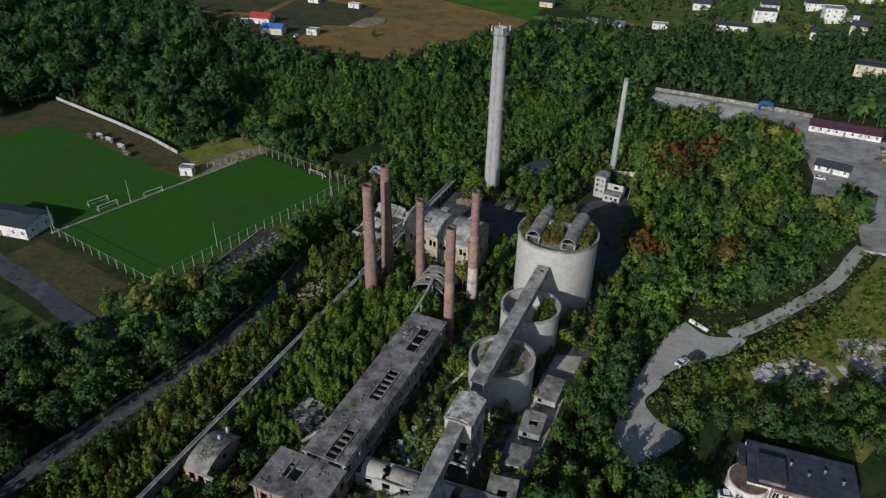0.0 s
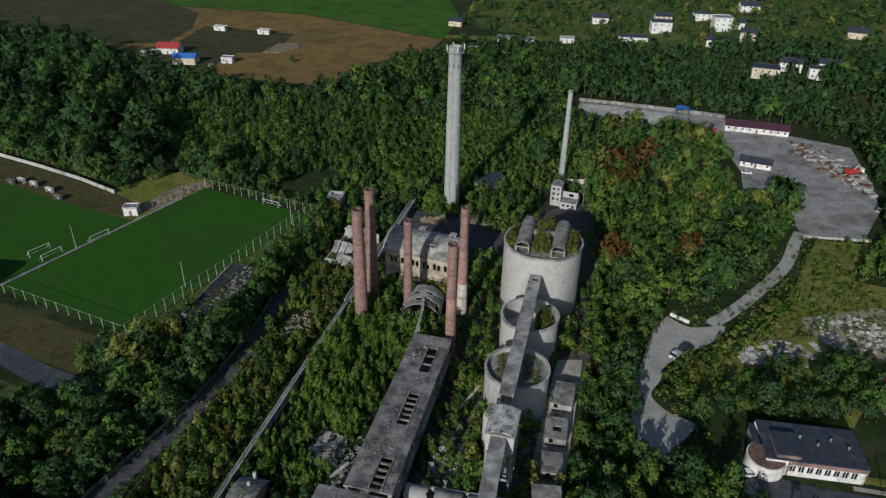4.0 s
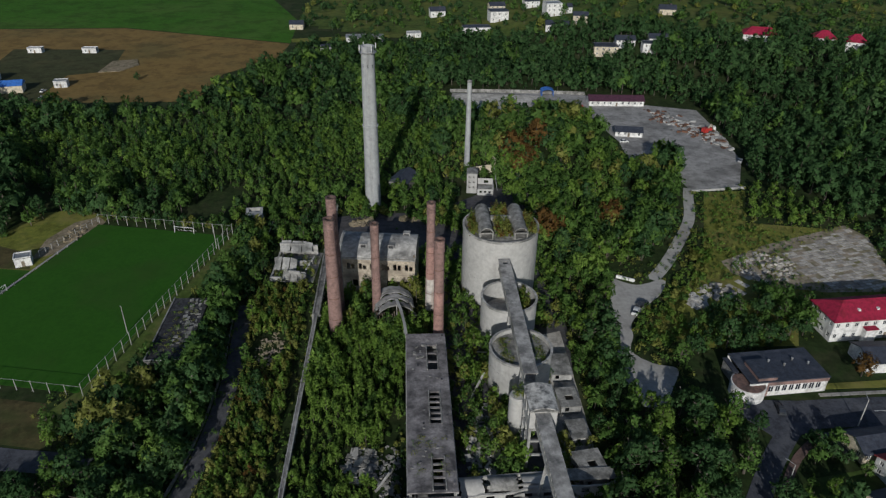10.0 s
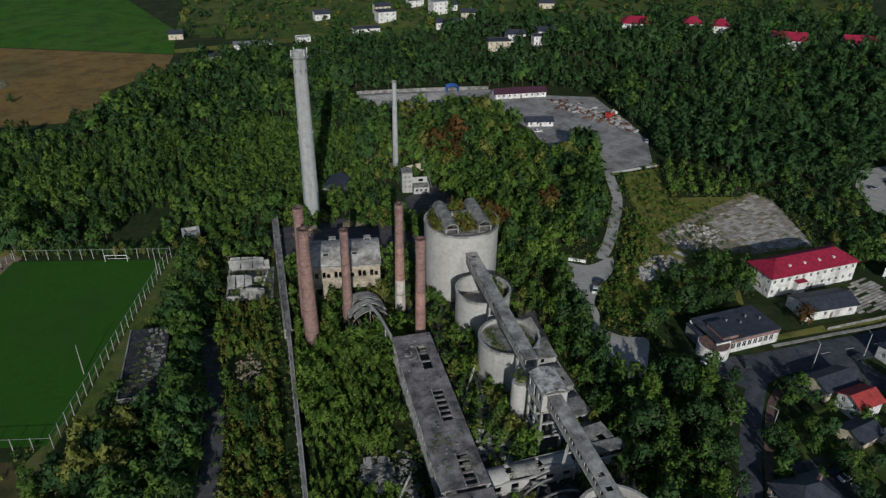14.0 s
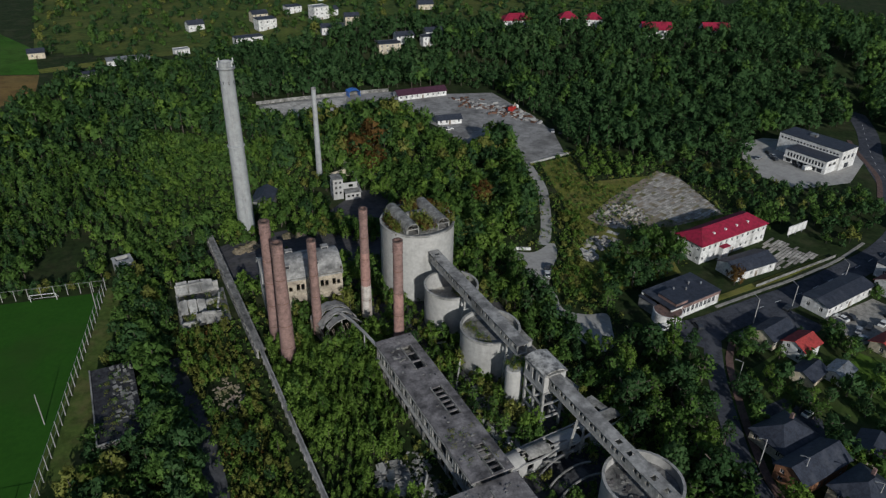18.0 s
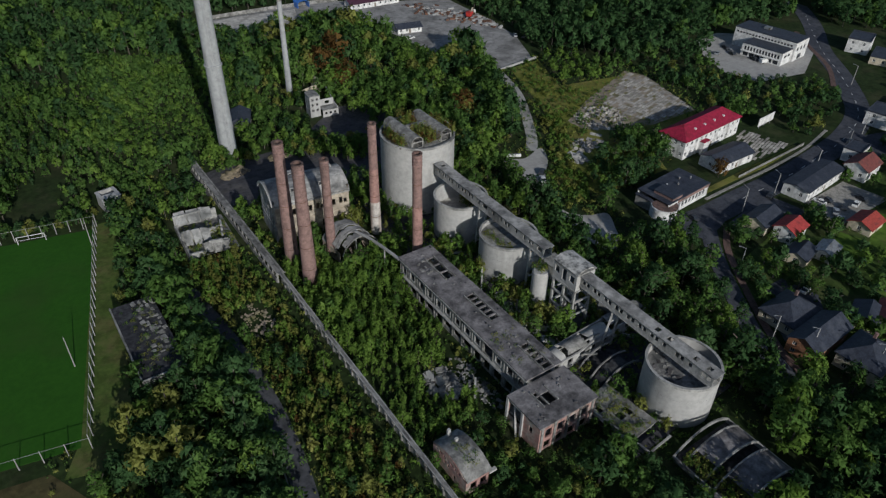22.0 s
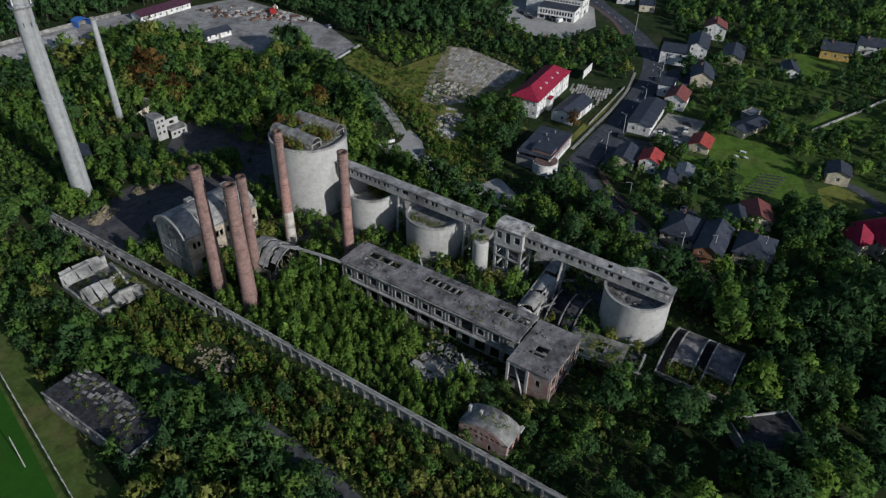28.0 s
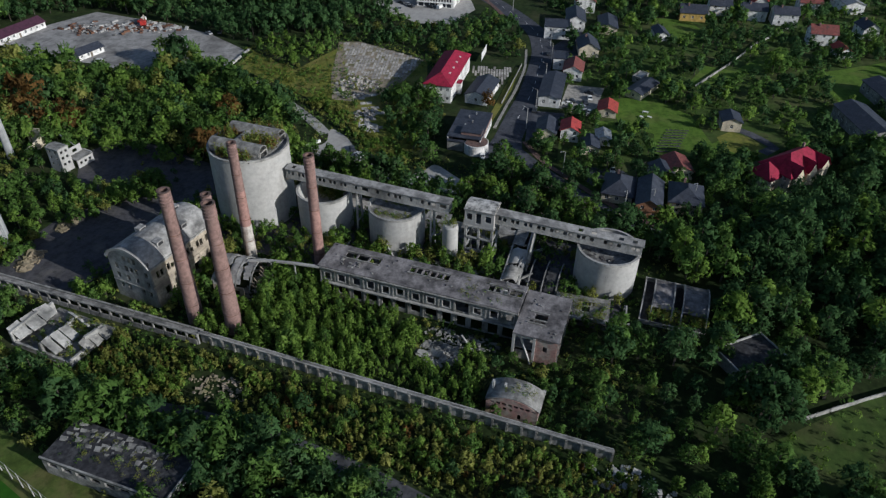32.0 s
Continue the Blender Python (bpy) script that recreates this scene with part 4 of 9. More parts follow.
    # the broken vaulted porch in front of it
    t = thing("ruined_shed", -71.0, 158.0, rot=6, label="collapsed vaulted shed with splintered timbers", category="shed")
    rng = random.Random(5)
    for a, b, lo, hi in ((-5.4, -2.6, 0.16, 0.8), (-2.58, 1.0, 0.06, 0.97), (1.02, 5.6, 0.0, 1.0)):
        part("roof_shell", Geo().vault(12.0, 4.2, 0.22, a, b, 14, lo, hi, 3.4, 0.9, rng), ROOF_PALE, t, "torn grey vaulted roof", True)
    for x in (-5.7, 5.4):
        part("side_wall", Geo().wall((x, -3.6), (x, 5), -0.3, 3.5, 0.3, [(1.2, 2.6, 0.8, 2.5), (5, 6.2, 0.8, 2.5)]), STONE, t)
    for y in (-5.5, -1.5, 2.5):
        part("roof_rib", Geo().vault(12.2, 4.3, 0.3, y, y + 0.25, 14, 0.0, 1.0, 3.4), DUST, t)
    for i in range(16):
        x = -5.5 + i * 0.72
        part("rafter", Geo().beam((x, -5.2 - rng.random(), 3.4 + rng.random() * 3), (x + rng.uniform(-1.4, 1.4), -8.0 - 1.6 * rng.random(), rng.uniform(0.2, 2)), 0.18), WOOD, t)
    clear(-78, -64.5, 150, 164)


kiln_house()


def roof_panels(t, x0, x1, y0, y1, h, holes, bay):
    """A flat roof cast bay by bay; each bay is a part, with the holes that fall into it."""
    n = max(1, round((y1 - y0) / bay))
    for i in range(n):
        a, b = y0 + (y1 - y0) * i / n, y0 + (y1 - y0) * (i + 1) / n
        cut = [(p, q, max(r, a), min(s, b)) for p, q, r, s in holes if r < b and s > a]
        g = Geo().slab(x0, x1, a, b - 0.015, h + 0.004, h + 0.34 + 0.012 * (i % 2), [c for c in cut if c[3] - c[2] > 0.05])
        part("roof_bay", g, ROOFING, t)


def long_hall():
    x0, x1, y0, y1, h = -67.0, -57.6, 83.4, 136.2, 9.0
    t = thing("long_hall", (x0 + x1) / 2, (y0 + y1) / 2, label="long roofed ruin with empty window bays and skylight slots", category="factory building")
    X, Y = (x1 - x0) / 2, (y1 - y0) / 2
    L = y1 - y0
    bays = 13
    bw = L / bays
    rng = random.Random(2)
    up = [(i * bw + rng.uniform(0.95, 1.2), (i + 1) * bw - rng.uniform(0.95, 1.2), rng.choice((5.0, 5.3, 5.3, 5.5)), rng.choice((7.3, 7.5, 7.7))) for i in range(bays)]
    up[9] = (9 * bw + 0.4, 10 * bw - 0.4, 4.9, 8.0)
    low = [(i * bw + rng.uniform(0.35, 1.0), (i + 1) * bw - rng.uniform(0.35, 1.0), rng.choice((0.2, 0.4, 1.2)), rng.choice((3.3, 3.7, 3.9))) for i in range(bays)]
    part("west_wall", Geo().wall((-X, Y), (-X, -Y), -0.4, h, 0.4, up + low), DUST, t)
    part("east_wall", Geo().wall((X, -Y), (X, Y), -0.4, h, 0.4, up + low), DUST, t)
    part("north_wall", Geo().wall((X - 0.4, Y), (-X + 0.4, Y), -0.4, h, 0.4, [(3, 5.6, 5, 7.4)]), DUST, t)
    part("floor_slab", Geo().slab(-X + 0.42, X - 0.42, -Y, Y - 0.42, 4.1, 4.4, [(-2, 2.5, -20, -12), (-3, 2, 4, 9)]), GREY, t)
    for i in range(bays + 1):
        y = Y - i * bw
        for s in (-1, 1):
            part("pilaster", Geo().box(s * (X + 0.08) - 0.08, s * (X + 0.08) + 0.08, max(y - 0.17, -Y), min(y + 0.17, Y), -0.4, h - 0.3), DUST, t)
    for i, (a, b, z0, z1) in enumerate(up):
        if i in (2, 9):
            continue
        for s in (-1, 1):
            c, d = (Y - b, Y - a) if s < 0 else (a - Y, b - Y)
            g, e, o = Geo(), 0.26, s * (X + 0.06)
            for q in ((c - e, c, z0 - e, z1 + e), (d, d + e, z0 - e, z1 + e), (c, d, z1, z1 + e), (c, d, z0 - e, z0)):
                g.box(o - 0.055, o + 0.055, *q)
            part("window_surround", g, PALE if i % 3 else CONCRETE, t, "pale plaster surround")
    for s in (-1, 1):
        part("sill_band", Geo().box(s * (X + 0.35) - 0.35, s * (X + 0.35) + 0.35, -Y, Y, 4.15, 4.5), CONCRETE, t)
        part("eave_band", Geo().box(s * (X + 0.3) - 0.3, s * (X + 0.3) + 0.3, -Y, Y + 0.2, h - 0.3, h - 0.004), CONCRETE, t)
    holes, bars = [], []
    for a, b, nb in ((22.0, 11.8, 3), (4.0, -7.0, 6), (-17.0, -26.0, 5)):
        step = (a - b) / nb
        for k in range(nb):
            holes.append((0.2, 2.6, max(a - (k + 1) * step + 0.22, -Y + 0.3), a - k * step - 0.22))
    roof_panels(t, -X - 0.45, X + 0.45, -Y, Y + 0.45, h, holes, L / 13)
    for a, b in ((22.0, 11.8), (4.0, -7.0), (-17.0, -26.0)):
        part("skylight_curb", Geo().box(-0.1, 0.15, b, a, h + 0.36, h + 0.7).box(2.65, 2.9, b, a, h + 0.36, h + 0.7), DUST, t)
    for k in range(9):
        x, y = rng.uniform(-3.5, -1), rng.uniform(16, 23)
        part("roof_rubble", Geo().box(x, x + rng.uniform(0.4, 1), y, y + rng.uniform(0.3, 0.9), h + 0.35, h + 0.35 + rng.uniform(0.1, 0.4)), DUST, t)
    clear(x0, x1, y0, y1, 1.2)


long_hall()


def head_block():
    x0, x1, y0, y1, h = -72.6, -57.0, 72.6, 83.3, 7.8
    t = thing("head_building", (x0 + x1) / 2, (y0 + y1) / 2, label="flat-roofed ruin with one corner broken open", category="factory building")
    X, Y = (x1 - x0) / 2, (y1 - y0) / 2
    W, L = x1 - x0, y1 - y0
    part("south_wall", Geo().wall((-X, -Y), (X, -Y), -0.4, h, 0.4, [(1.6 + i * 3.4, 3.4 + i * 3.4, 3.6, 6.2) for i in range(4)] + [(1.6 + i * 3.4, 3.4 + i * 3.4, 0.3, 2.6) for i in range(4)]), PINK, t, "faded red rendered wall with empty windows")
    part("west_wall", Geo().wall((-X, Y), (-X, -Y + 0.4), -0.4, h, 0.4, [(0.6, 5.0, 2.4, 6.9), (7.4, 8.4, 3.8, 5.6)]), PINK, t)
    part("east_wall", Geo().wall((X, -Y + 0.4), (X, Y), -0.4, h, 0.4, [(1.4 + i * 3.2, 3.2 + i * 3.2, 3.6, 6.2) for i in range(3)]), PINK, t)
    part("north_wall", Geo().wall((-X + 5.4, Y), (-X + 0.4, Y), -0.4, h, 0.4, [(2, 4.0, 3.2, 6.2)]), DUST, t)
    part("floor_slab", Geo().box(-X + 0.42, X - 0.42, -Y + 0.42, Y - 0.42, 3.0, 3.3), GREY, t)
    roof_panels(t, -X - 0.4, X + 0.4, -Y - 0.4, Y - 0.02, h, [(-3.4, -2.4, -1.2, 1.4), (-2.1, 0.2, -1.4, 1.6), (-3.4, -2.5, 1.7, 2.6)], 5.2)
    for x, w in ((-3.75, 0.3), (-2.38, 0.22), (0.25, 0.3)):
        part("roof_beam", Geo().box(x, x + w, -1.6, 3.0, h + 0.36, h + 0.62), DUST, t)
    part("lintel", Geo().box(-X - 0.12, -X - 0.003, Y - 5.2, Y - 0.4, 6.9, 7.4), CONCRETE, t)
    part("fallen_beam", Geo().beam((-X - 1.2, Y - 5.0, 0.2), (-X + 0.6, Y - 1.8, 6.4), 0.4), CONCRETE, t, "fallen pale concrete beam")
    for y in (Y - 0.35, Y - 5.3):
        part("corner_post", Geo().box(-X - 0.4, -X - 0.004, y - 0.3, y + 0.3, -0.3, h - 0.2), PALE, t)
    for s in range(5):
        x = -X + 0.6 + s * 3.55
        part("pilaster", Geo().box(x - 0.3, x + 0.3, -Y - 0.25, -Y - 0.003, -0.3, h - 0.1), DUST, t)
    clear(x0, x1, y0, y1, 1.2)


head_block()


def gate_hut():
    x0, x1, y0, y1, eave, rise = -91.2, -85.6, 72.6, 84.2, 3.9, 2.1
    t = thing("gatehouse", (x0 + x1) / 2, (y0 + y1) / 2, label="small red gatehouse with a bowed roof by the factory wall", category="gatehouse")
    X, Y = (x1 - x0) / 2, (y1 - y0) / 2
    W = y1 - y0
    r = (W * W / 4 + rise * rise) / (2 * rise)
    arch = lambda s: eave + math.sqrt(max(0.0, r * r - (s - Y) ** 2)) - (r - rise)
    win = [(1.0 + i * 1.3, 1.9 + i * 1.3, 3.75, 4.2 if i in (0, 7) else 4.45) for i in range(8)] + [(3.9, 4.6, 2.3, 3.1), (5.2, 5.9, 2.3, 3.1), (1.2, 1.9, 1.0, 2.2), (7.2, 7.9, 0.4, 2.0)]
    part("west_gable", Geo().wall((-X, Y), (-X, -Y), -0.4, eave + rise + 0.01, 0.35, win, arch), PINK, t, "faded red gable with a row of small openings")
    part("east_gable", Geo().wall((X, -Y), (X, Y), -0.4, eave + rise + 0.01, 0.35, [(2, 3.2, 2, 4), (6, 7.2, 2, 4)], arch), PINK, t)
    part("south_wall", Geo().wall((-X + 0.35, -Y), (X - 0.35, -Y), -0.4, eave, 0.35, [(0.8, 2.3, 1, 3.0), (3.2, 4.6, 1, 3.0)]), PINK, t)
    part("north_wall", Geo().wall((X - 0.35, Y), (-X + 0.35, Y), -0.4, eave, 0.35, [(2, 4, 1, 3.0)]), PINK, t)
    g = Geo().vault(W + 0.6, rise, 0.2, -X + 0.12, X + 0.6, 16, dz=eave + 0.24)
    g.v = [(y, -x, z) for x, y, z in g.v]
    part("roof_shell", g, DUST, t, "bowed grey roof shell", True)
    part("canopy", Geo().box(X + 0.1, X + 1.9, -Y - 0.2, -Y + 0.5, 2.9, 3.5), PALE, t)
    for y in (Y - 0.7, Y - 3.4):
        part("roof_stub", Geo().box(X - 2.6, X - 1.9, y - 0.25, y + 0.25, eave + 0.5, eave + rise + 0.9), PALE, t, "white stub of a broken post")
    clear(x0, x1, y0, y1, 1)


gate_hut()


def factory_wall():
    """The long wall: panels between piers under a heavy coping; further north a stripped trestle of two beams."""
    t = thing("wall_west", 0, 0, 0.0, label="long grey panelled concrete wall with piers and coping", category="wall", kind="structure")
    step = 3.2
    y = 56.0
    x = -94.6
    pm = Geo().box(-0.14, 0.14, 0.25, step - 0.25, -0.3, 2.75).mesh("wall_panel", CONCRETE)
    pier = Geo().box(-0.42, 0.34, -0.24, 0.24, -0.3, 3.0).box(-0.75, 0.55, -0.2, 0.2, 2.55, 3.02).mesh("pier", DUST)
    cope = Geo().box(-0.55, -0.3, 0, step - 0.03, 3.03, 3.3).box(0.3, 0.55, 0, step - 0.03, 3.03, 3.3).mesh("coping_beam", CONCRETE)
    deck = Geo().box(-0.29, 0.29, 0, step - 0.03, 3.03, 3.14).mesh("coping_slab", GREY)
    while y < 152:
        xx = x + 0.008 * (y - 56)
        for nm, me in (("wall_panel", pm), ("pier", pier), ("coping_beam", cope), ("coping_slab", deck)):
            part(nm, me, None, t).matrix_basis = pose(xx, y, 0)
        y += step
    beam = Geo().box(-0.22, 0.22, 0, step - 0.03, 2.9, 3.3).mesh("side_beam", DUST)
    post = Geo().box(-0.2, 0.2, -0.2, 0.2, -0.3, 2.9).mesh("post", DUST)
    tie = Geo().box(-1.4, 1.4, -0.16, 0.16, 2.55, 2.88).mesh("cross_tie", DUST)
    bed = Geo().box(-0.72, 0.52, 0, step - 0.03, 2.72, 2.86).mesh("deck_slab", GREY)
    lowp = Geo().box(-0.12, 0.12, 0.22, step - 0.22, -0.3, 1.5).mesh("low_panel", GREY)
    while y < 226:
        for s in (-0.95, 0.75):
            part("side_beam", beam, None, t).matrix_basis = pose(x + 0.8 + s, y, 0)
            part("post", post, None, t).matrix_basis = pose(x + 0.8 + s, y, 0)
        part("deck_slab", bed, None, t).matrix_basis = pose(x + 0.8, y, 0)
        part("low_panel", lowp, None, t).matrix_basis = pose(x - 0.45, y, 0)
        if int(y / step) % 6 == 0:
            part("cross_tie", tie, None, t).matrix_basis = pose(x + 0.8, y, 0)
        y += step
    clear(-95.6, -93.3, 40, 226, 0.4)
    t = thing("wall_lane", 0, 0, 0.0, label="low pale wall along the dark lane", category="wall", kind="structure")
    CLEARED.extend(([(-110, 149), (-103, 150), (-100, 142), (-106, 135), (-112, 140)], [(-82, 104), (-75, 104), (-73, 95), (-78, 93), (-82, 97)]))
    pw = Geo().box(0.02, 3.97, -0.12, 0.12, -0.3, 1.1).mesh("wall_panel", DUST)
    side = ribbon(spline(LANE, 4.0), 5.6)[0]
    for a, b in zip(side, side[1:]):
        part("wall_panel", pw, None, t).matrix_basis = pose(a.x, a.y, 0, 0, 0, math.degrees(math.atan2((b - a).y, (b - a).x)))


factory_wall()


def roofless_ruin():
    t = thing("roofless_ruin", -101, 188, rot=-4, label="roofless concrete ruin with pale broken walls", category="ruin")
    rng = random.Random(8)
    walls = (((-9.8, 7.2), (3, 7.6), 4.2), ((-9.6, -1.9), (-2.2, -1.6), 3.8), ((-3.4, -9.2), (2.2, -10.2), 3.6), ((-10, 6.8), (-9.6, -10), 1.3), ((2.6, 3.0), (1.0, -5.0), 2.2), ((-3, -1.2), (2, 0.4), 2.0), ((-9.4, -10.2), (-4, -10.4), 1.6))
    for a, b, h in walls:
        l = (Vector(b) - Vector(a)).length
        hh = [h * rng.choice((1.0, 1.0, 1.0, 0.97, 0.9, 0.78)) for _ in range(16)]
        part("wall", Geo().wall(a, b, -0.3, h, 0.6, [(l * 0.4, l * 0.55, 1.0, 2.2)] if l > 8 else (), lambda s: h if s < l * 0.7 else h * 0.82), CONCRETE, t)
    part("floor_slab", Geo().box(-10, 4.5, -10.5, 8.5, -0.2, 0.12), GREY, t)
    clear(-113, -93, 175, 200, 0.5)
    t = thing("pump_hut", -123.0, 219.5, rot=8, label="small pale roofless concrete hut in the trees", category="hut")
    part("wall", Geo().wall((-2.8, 3), (-2.8, -3), -0.3, 4.4, 0.3).wall((-2.5, -3), (2.8, -3), -0.3, 4.4, 0.3, [(1.2, 2.2, 1.5, 2.8), (3.2, 4.2, 1.5, 2.8)]).wall((2.8, -2.7), (2.8, 3), -0.3, 4.4, 0.3).wall((2.5, 3), (-2.5, 3), -0.3, 4.4, 0.3), PALE, t)
    part("roof", Geo().slab(-3, 3, -3.2, 3.2, 4.41, 4.65, [(-2, 2, -0.2, 2.6)]), PALE, t)
    clear(-127, -119, 215, 224, 1)
    t = thing("hut_fence", -116.2, 208, rot=0, label="thin pale pipe rail beside the pump hut", category="rail")
    part("rail", Geo().beam((0, -12, 1.6), (0, 11, 1.6), 0.2), PALE, t)
    for y in (-11.8, -6, 0, 5.5, 10.8):
        part("post", Geo().beam((0, y, -0.2), (0, y, 1.6), 0.14), PALE, t)


roofless_ruin()


def leaning_roof(x0, x1, y_high, z_high, y_low, z_low, mat):
    """A roof slab that has slid off its wall and leans on the rubble."""
    t = thing("fallen_roof_slab", (x0 + x1) / 2, y_low, 0.0, rot=-5, label="pale roof slab leaning on the walls of the roofless ruin", category="debris", group="fallen roof slabs")
    X, D = (x1 - x0) / 2, y_high - y_low
    rng = random.Random(int(abs(x0)))
    n = 3
    for i in range(n):
        a, b = -X + 2 * X * i / n, -X + 2 * X * (i + 1) / n - rng.uniform(0.1, 0.5)
        e, f = rng.uniform(-0.9, 0.9), rng.uniform(-0.6, 0.3)
        low, high = [(a, e), (b, e + rng.uniform(-0.3, 0.3))], [(b, D + f), (a, D)]
        v = [(x, y, z_low + (z_high - z_low) * y / D + k) for k in (0.0, 0.32) for x, y in low + high]
        part("slab", Geo().add(v, [(3, 2, 1, 0), (4, 5, 6, 7), (0, 1, 5, 4), (1, 2, 6, 5), (2, 3, 7, 6), (3, 0, 4, 7)]), mat, t)


leaning_roof(-110.0, -99.0, 197.0, 4.2, 193.6, 2.2, CONCRETE)
leaning_roof(-110.5, -103.0, 186.6, 3.8, 183.2, 1.5, CONCRETE)
leaning_roof(-107.0, -99.5, 179.2, 2.8, 176.8, 1.0, DUST)


def sunken_roof():
    """The low flat-roofed building by the pitch, its black felt torn."""
    x0, x1, y0, y1, h = -136.0, -126.0, 133.0, 162.0, 4.6
    t = thing("flat_roofed_shed", (x0 + x1) / 2, (y0 + y1) / 2, label="derelict low shed with a torn black felt roof", category="shed")
    X, Y = (x1 - x0) / 2, (y1 - y0) / 2
    part("west_wall", Geo().wall((-X, Y), (-X, -Y), -0.3, h, 0.4, [(1.2 + i * 3.4, 3.6 + i * 3.4, 2.6, 3.9) for i in range(8)]), DUST, t)
    part("south_wall", Geo().wall((-X + 0.4, -Y), (X - 0.4, -Y), -0.3, h, 0.4, [(3, 6, 0.2, 3)]), DUST, t)
    part("east_wall", Geo().wall((X, -Y), (X, Y), -0.3, h, 0.4), DUST, t)
    part("north_wall", Geo().wall((X - 0.4, Y), (-X + 0.4, Y), -0.3, h, 0.4), DUST, t)
    part("roof", Geo().slab(-X - 0.2, X + 0.2, -Y - 0.2, Y + 0.2, h + 0.004, h + 0.25), FELT_AND_SHADE, t, "torn black felt roof")
    for a, b, c, d in ((-X - 0.2, -X + 0.15, -Y - 0.2, Y + 0.2), (-X + 0.16, X - 0.2, -Y - 0.2, -Y + 0.15)):
        part("parapet", Geo().box(a, b, c, d, h + 0.26, h + 0.6), CONCRETE, t)
    rng = random.Random(6)
    for i in range(60):
        x, y = rng.uniform(-0.5, 4.5), rng.uniform(-9, 13)
        w, l = rng.uniform(0.3, 1.3), rng.uniform(0.3, 1.8)
        part("bare_patch", Geo().prism([(x, y), (x + w, y + rng.uniform(-0.3, 0.3)), (x + w * 0.8, y + l), (x - 0.2, y + l * 0.7)], h + 0.256, h + 0.30 + 0.002 * i), DUST, t)
    clear(x0, x1, y0, y1, 0.2)


sunken_roof()


def transformer_house():
    t = thing("transformer_house", -37.2, 245.5, rot=-6, label="small pale tower-like house with square windows", category="building")
    part("tower", Geo().wall((-5.5, 3), (-5.5, -3), -0.3, 10.6, 0.3, [(1, 2, z, z + 1.2) for z in (3, 5.8, 8.4)] + [(3.8, 4.8, z, z + 1.2) for z in (3, 5.8, 8.4)]).wall((-5.2, -3), (-1.2, -3), -0.3, 10.6, 0.3, [(0.5, 1.5, z, z + 1.2) for z in (3, 5.8, 8.4)] + [(2.5, 3.4, z, z + 1.2) for z in (3, 5.8, 8.4)]).wall((-0.9, -3), (-0.9, 3), -0.3, 10.6, 0.3).wall((-0.9, 3), (-5.2, 3), -0.3, 10.6, 0.3), PALE, t)
    part("tower_roof", Geo().vault(4.9, 0.6, 0.2, -3.2, 3.2, 8, dz=10.62), DUST, t).matrix_basis = pose(-3.2, 0, 0)
    part("annex", Geo().wall((-0.6, -5), (6.5, -5), -0.3, 3.6, 0.3, [(1, 2, 1.4, 2.6), (3, 4, 1.4, 2.6), (5, 6, 1.4, 2.6)]).wall((6.5, -4.7), (6.5, 3), -0.3, 4.6, 0.3).wall((6.2, 0.2), (-0.6, 0.2), 3.0, 7.0, 0.3, [(2, 4, 4.5, 6)]), PALE, t)
    part("annex_roof", Geo().box(-0.6, 6.8, -5.2, 0.15, 3.62, 3.85), DUST, t)
    part("leaning_pole", Geo().beam((8.5, 1, 0), (7, 11, 7.5), 0.3), STEEL, t)
    t.scale = (0.9, 0.9, 0.8)
    clear(-44, -29, 239, 250, 1)
    t = thing("ruined_shed", -33.5, 262, rot=10, label="pale roofless shed remains under the slender chimney", category="shed")
    part("wall", Geo().wall((-6, 0), (6, 1.5), -0.3, 3.6, 0.4, [(3, 4, 1.4, 2.6)]).wall((6, 2), (6, 8), -0.3, 5.5, 0.4), CREAM, t)
    t = thing("shed", -68.0, 252, rot=-25, label="grey pitched shed roof half hidden by trees", category="shed")
    part("wall", Geo().box(-4, 4, -6, 6, -0.3, 3.4), DUST, t)
    part("roof", Geo().prism([(-4.4, 3.4), (4.4, 3.4), (0, 5.6)], -6.3, 6.3), DARKROOF, t).matrix_basis = pose(0, 0, 0, 90, 0, 0)
    clear(-73, -63, 245, 259, 0)


transformer_house()


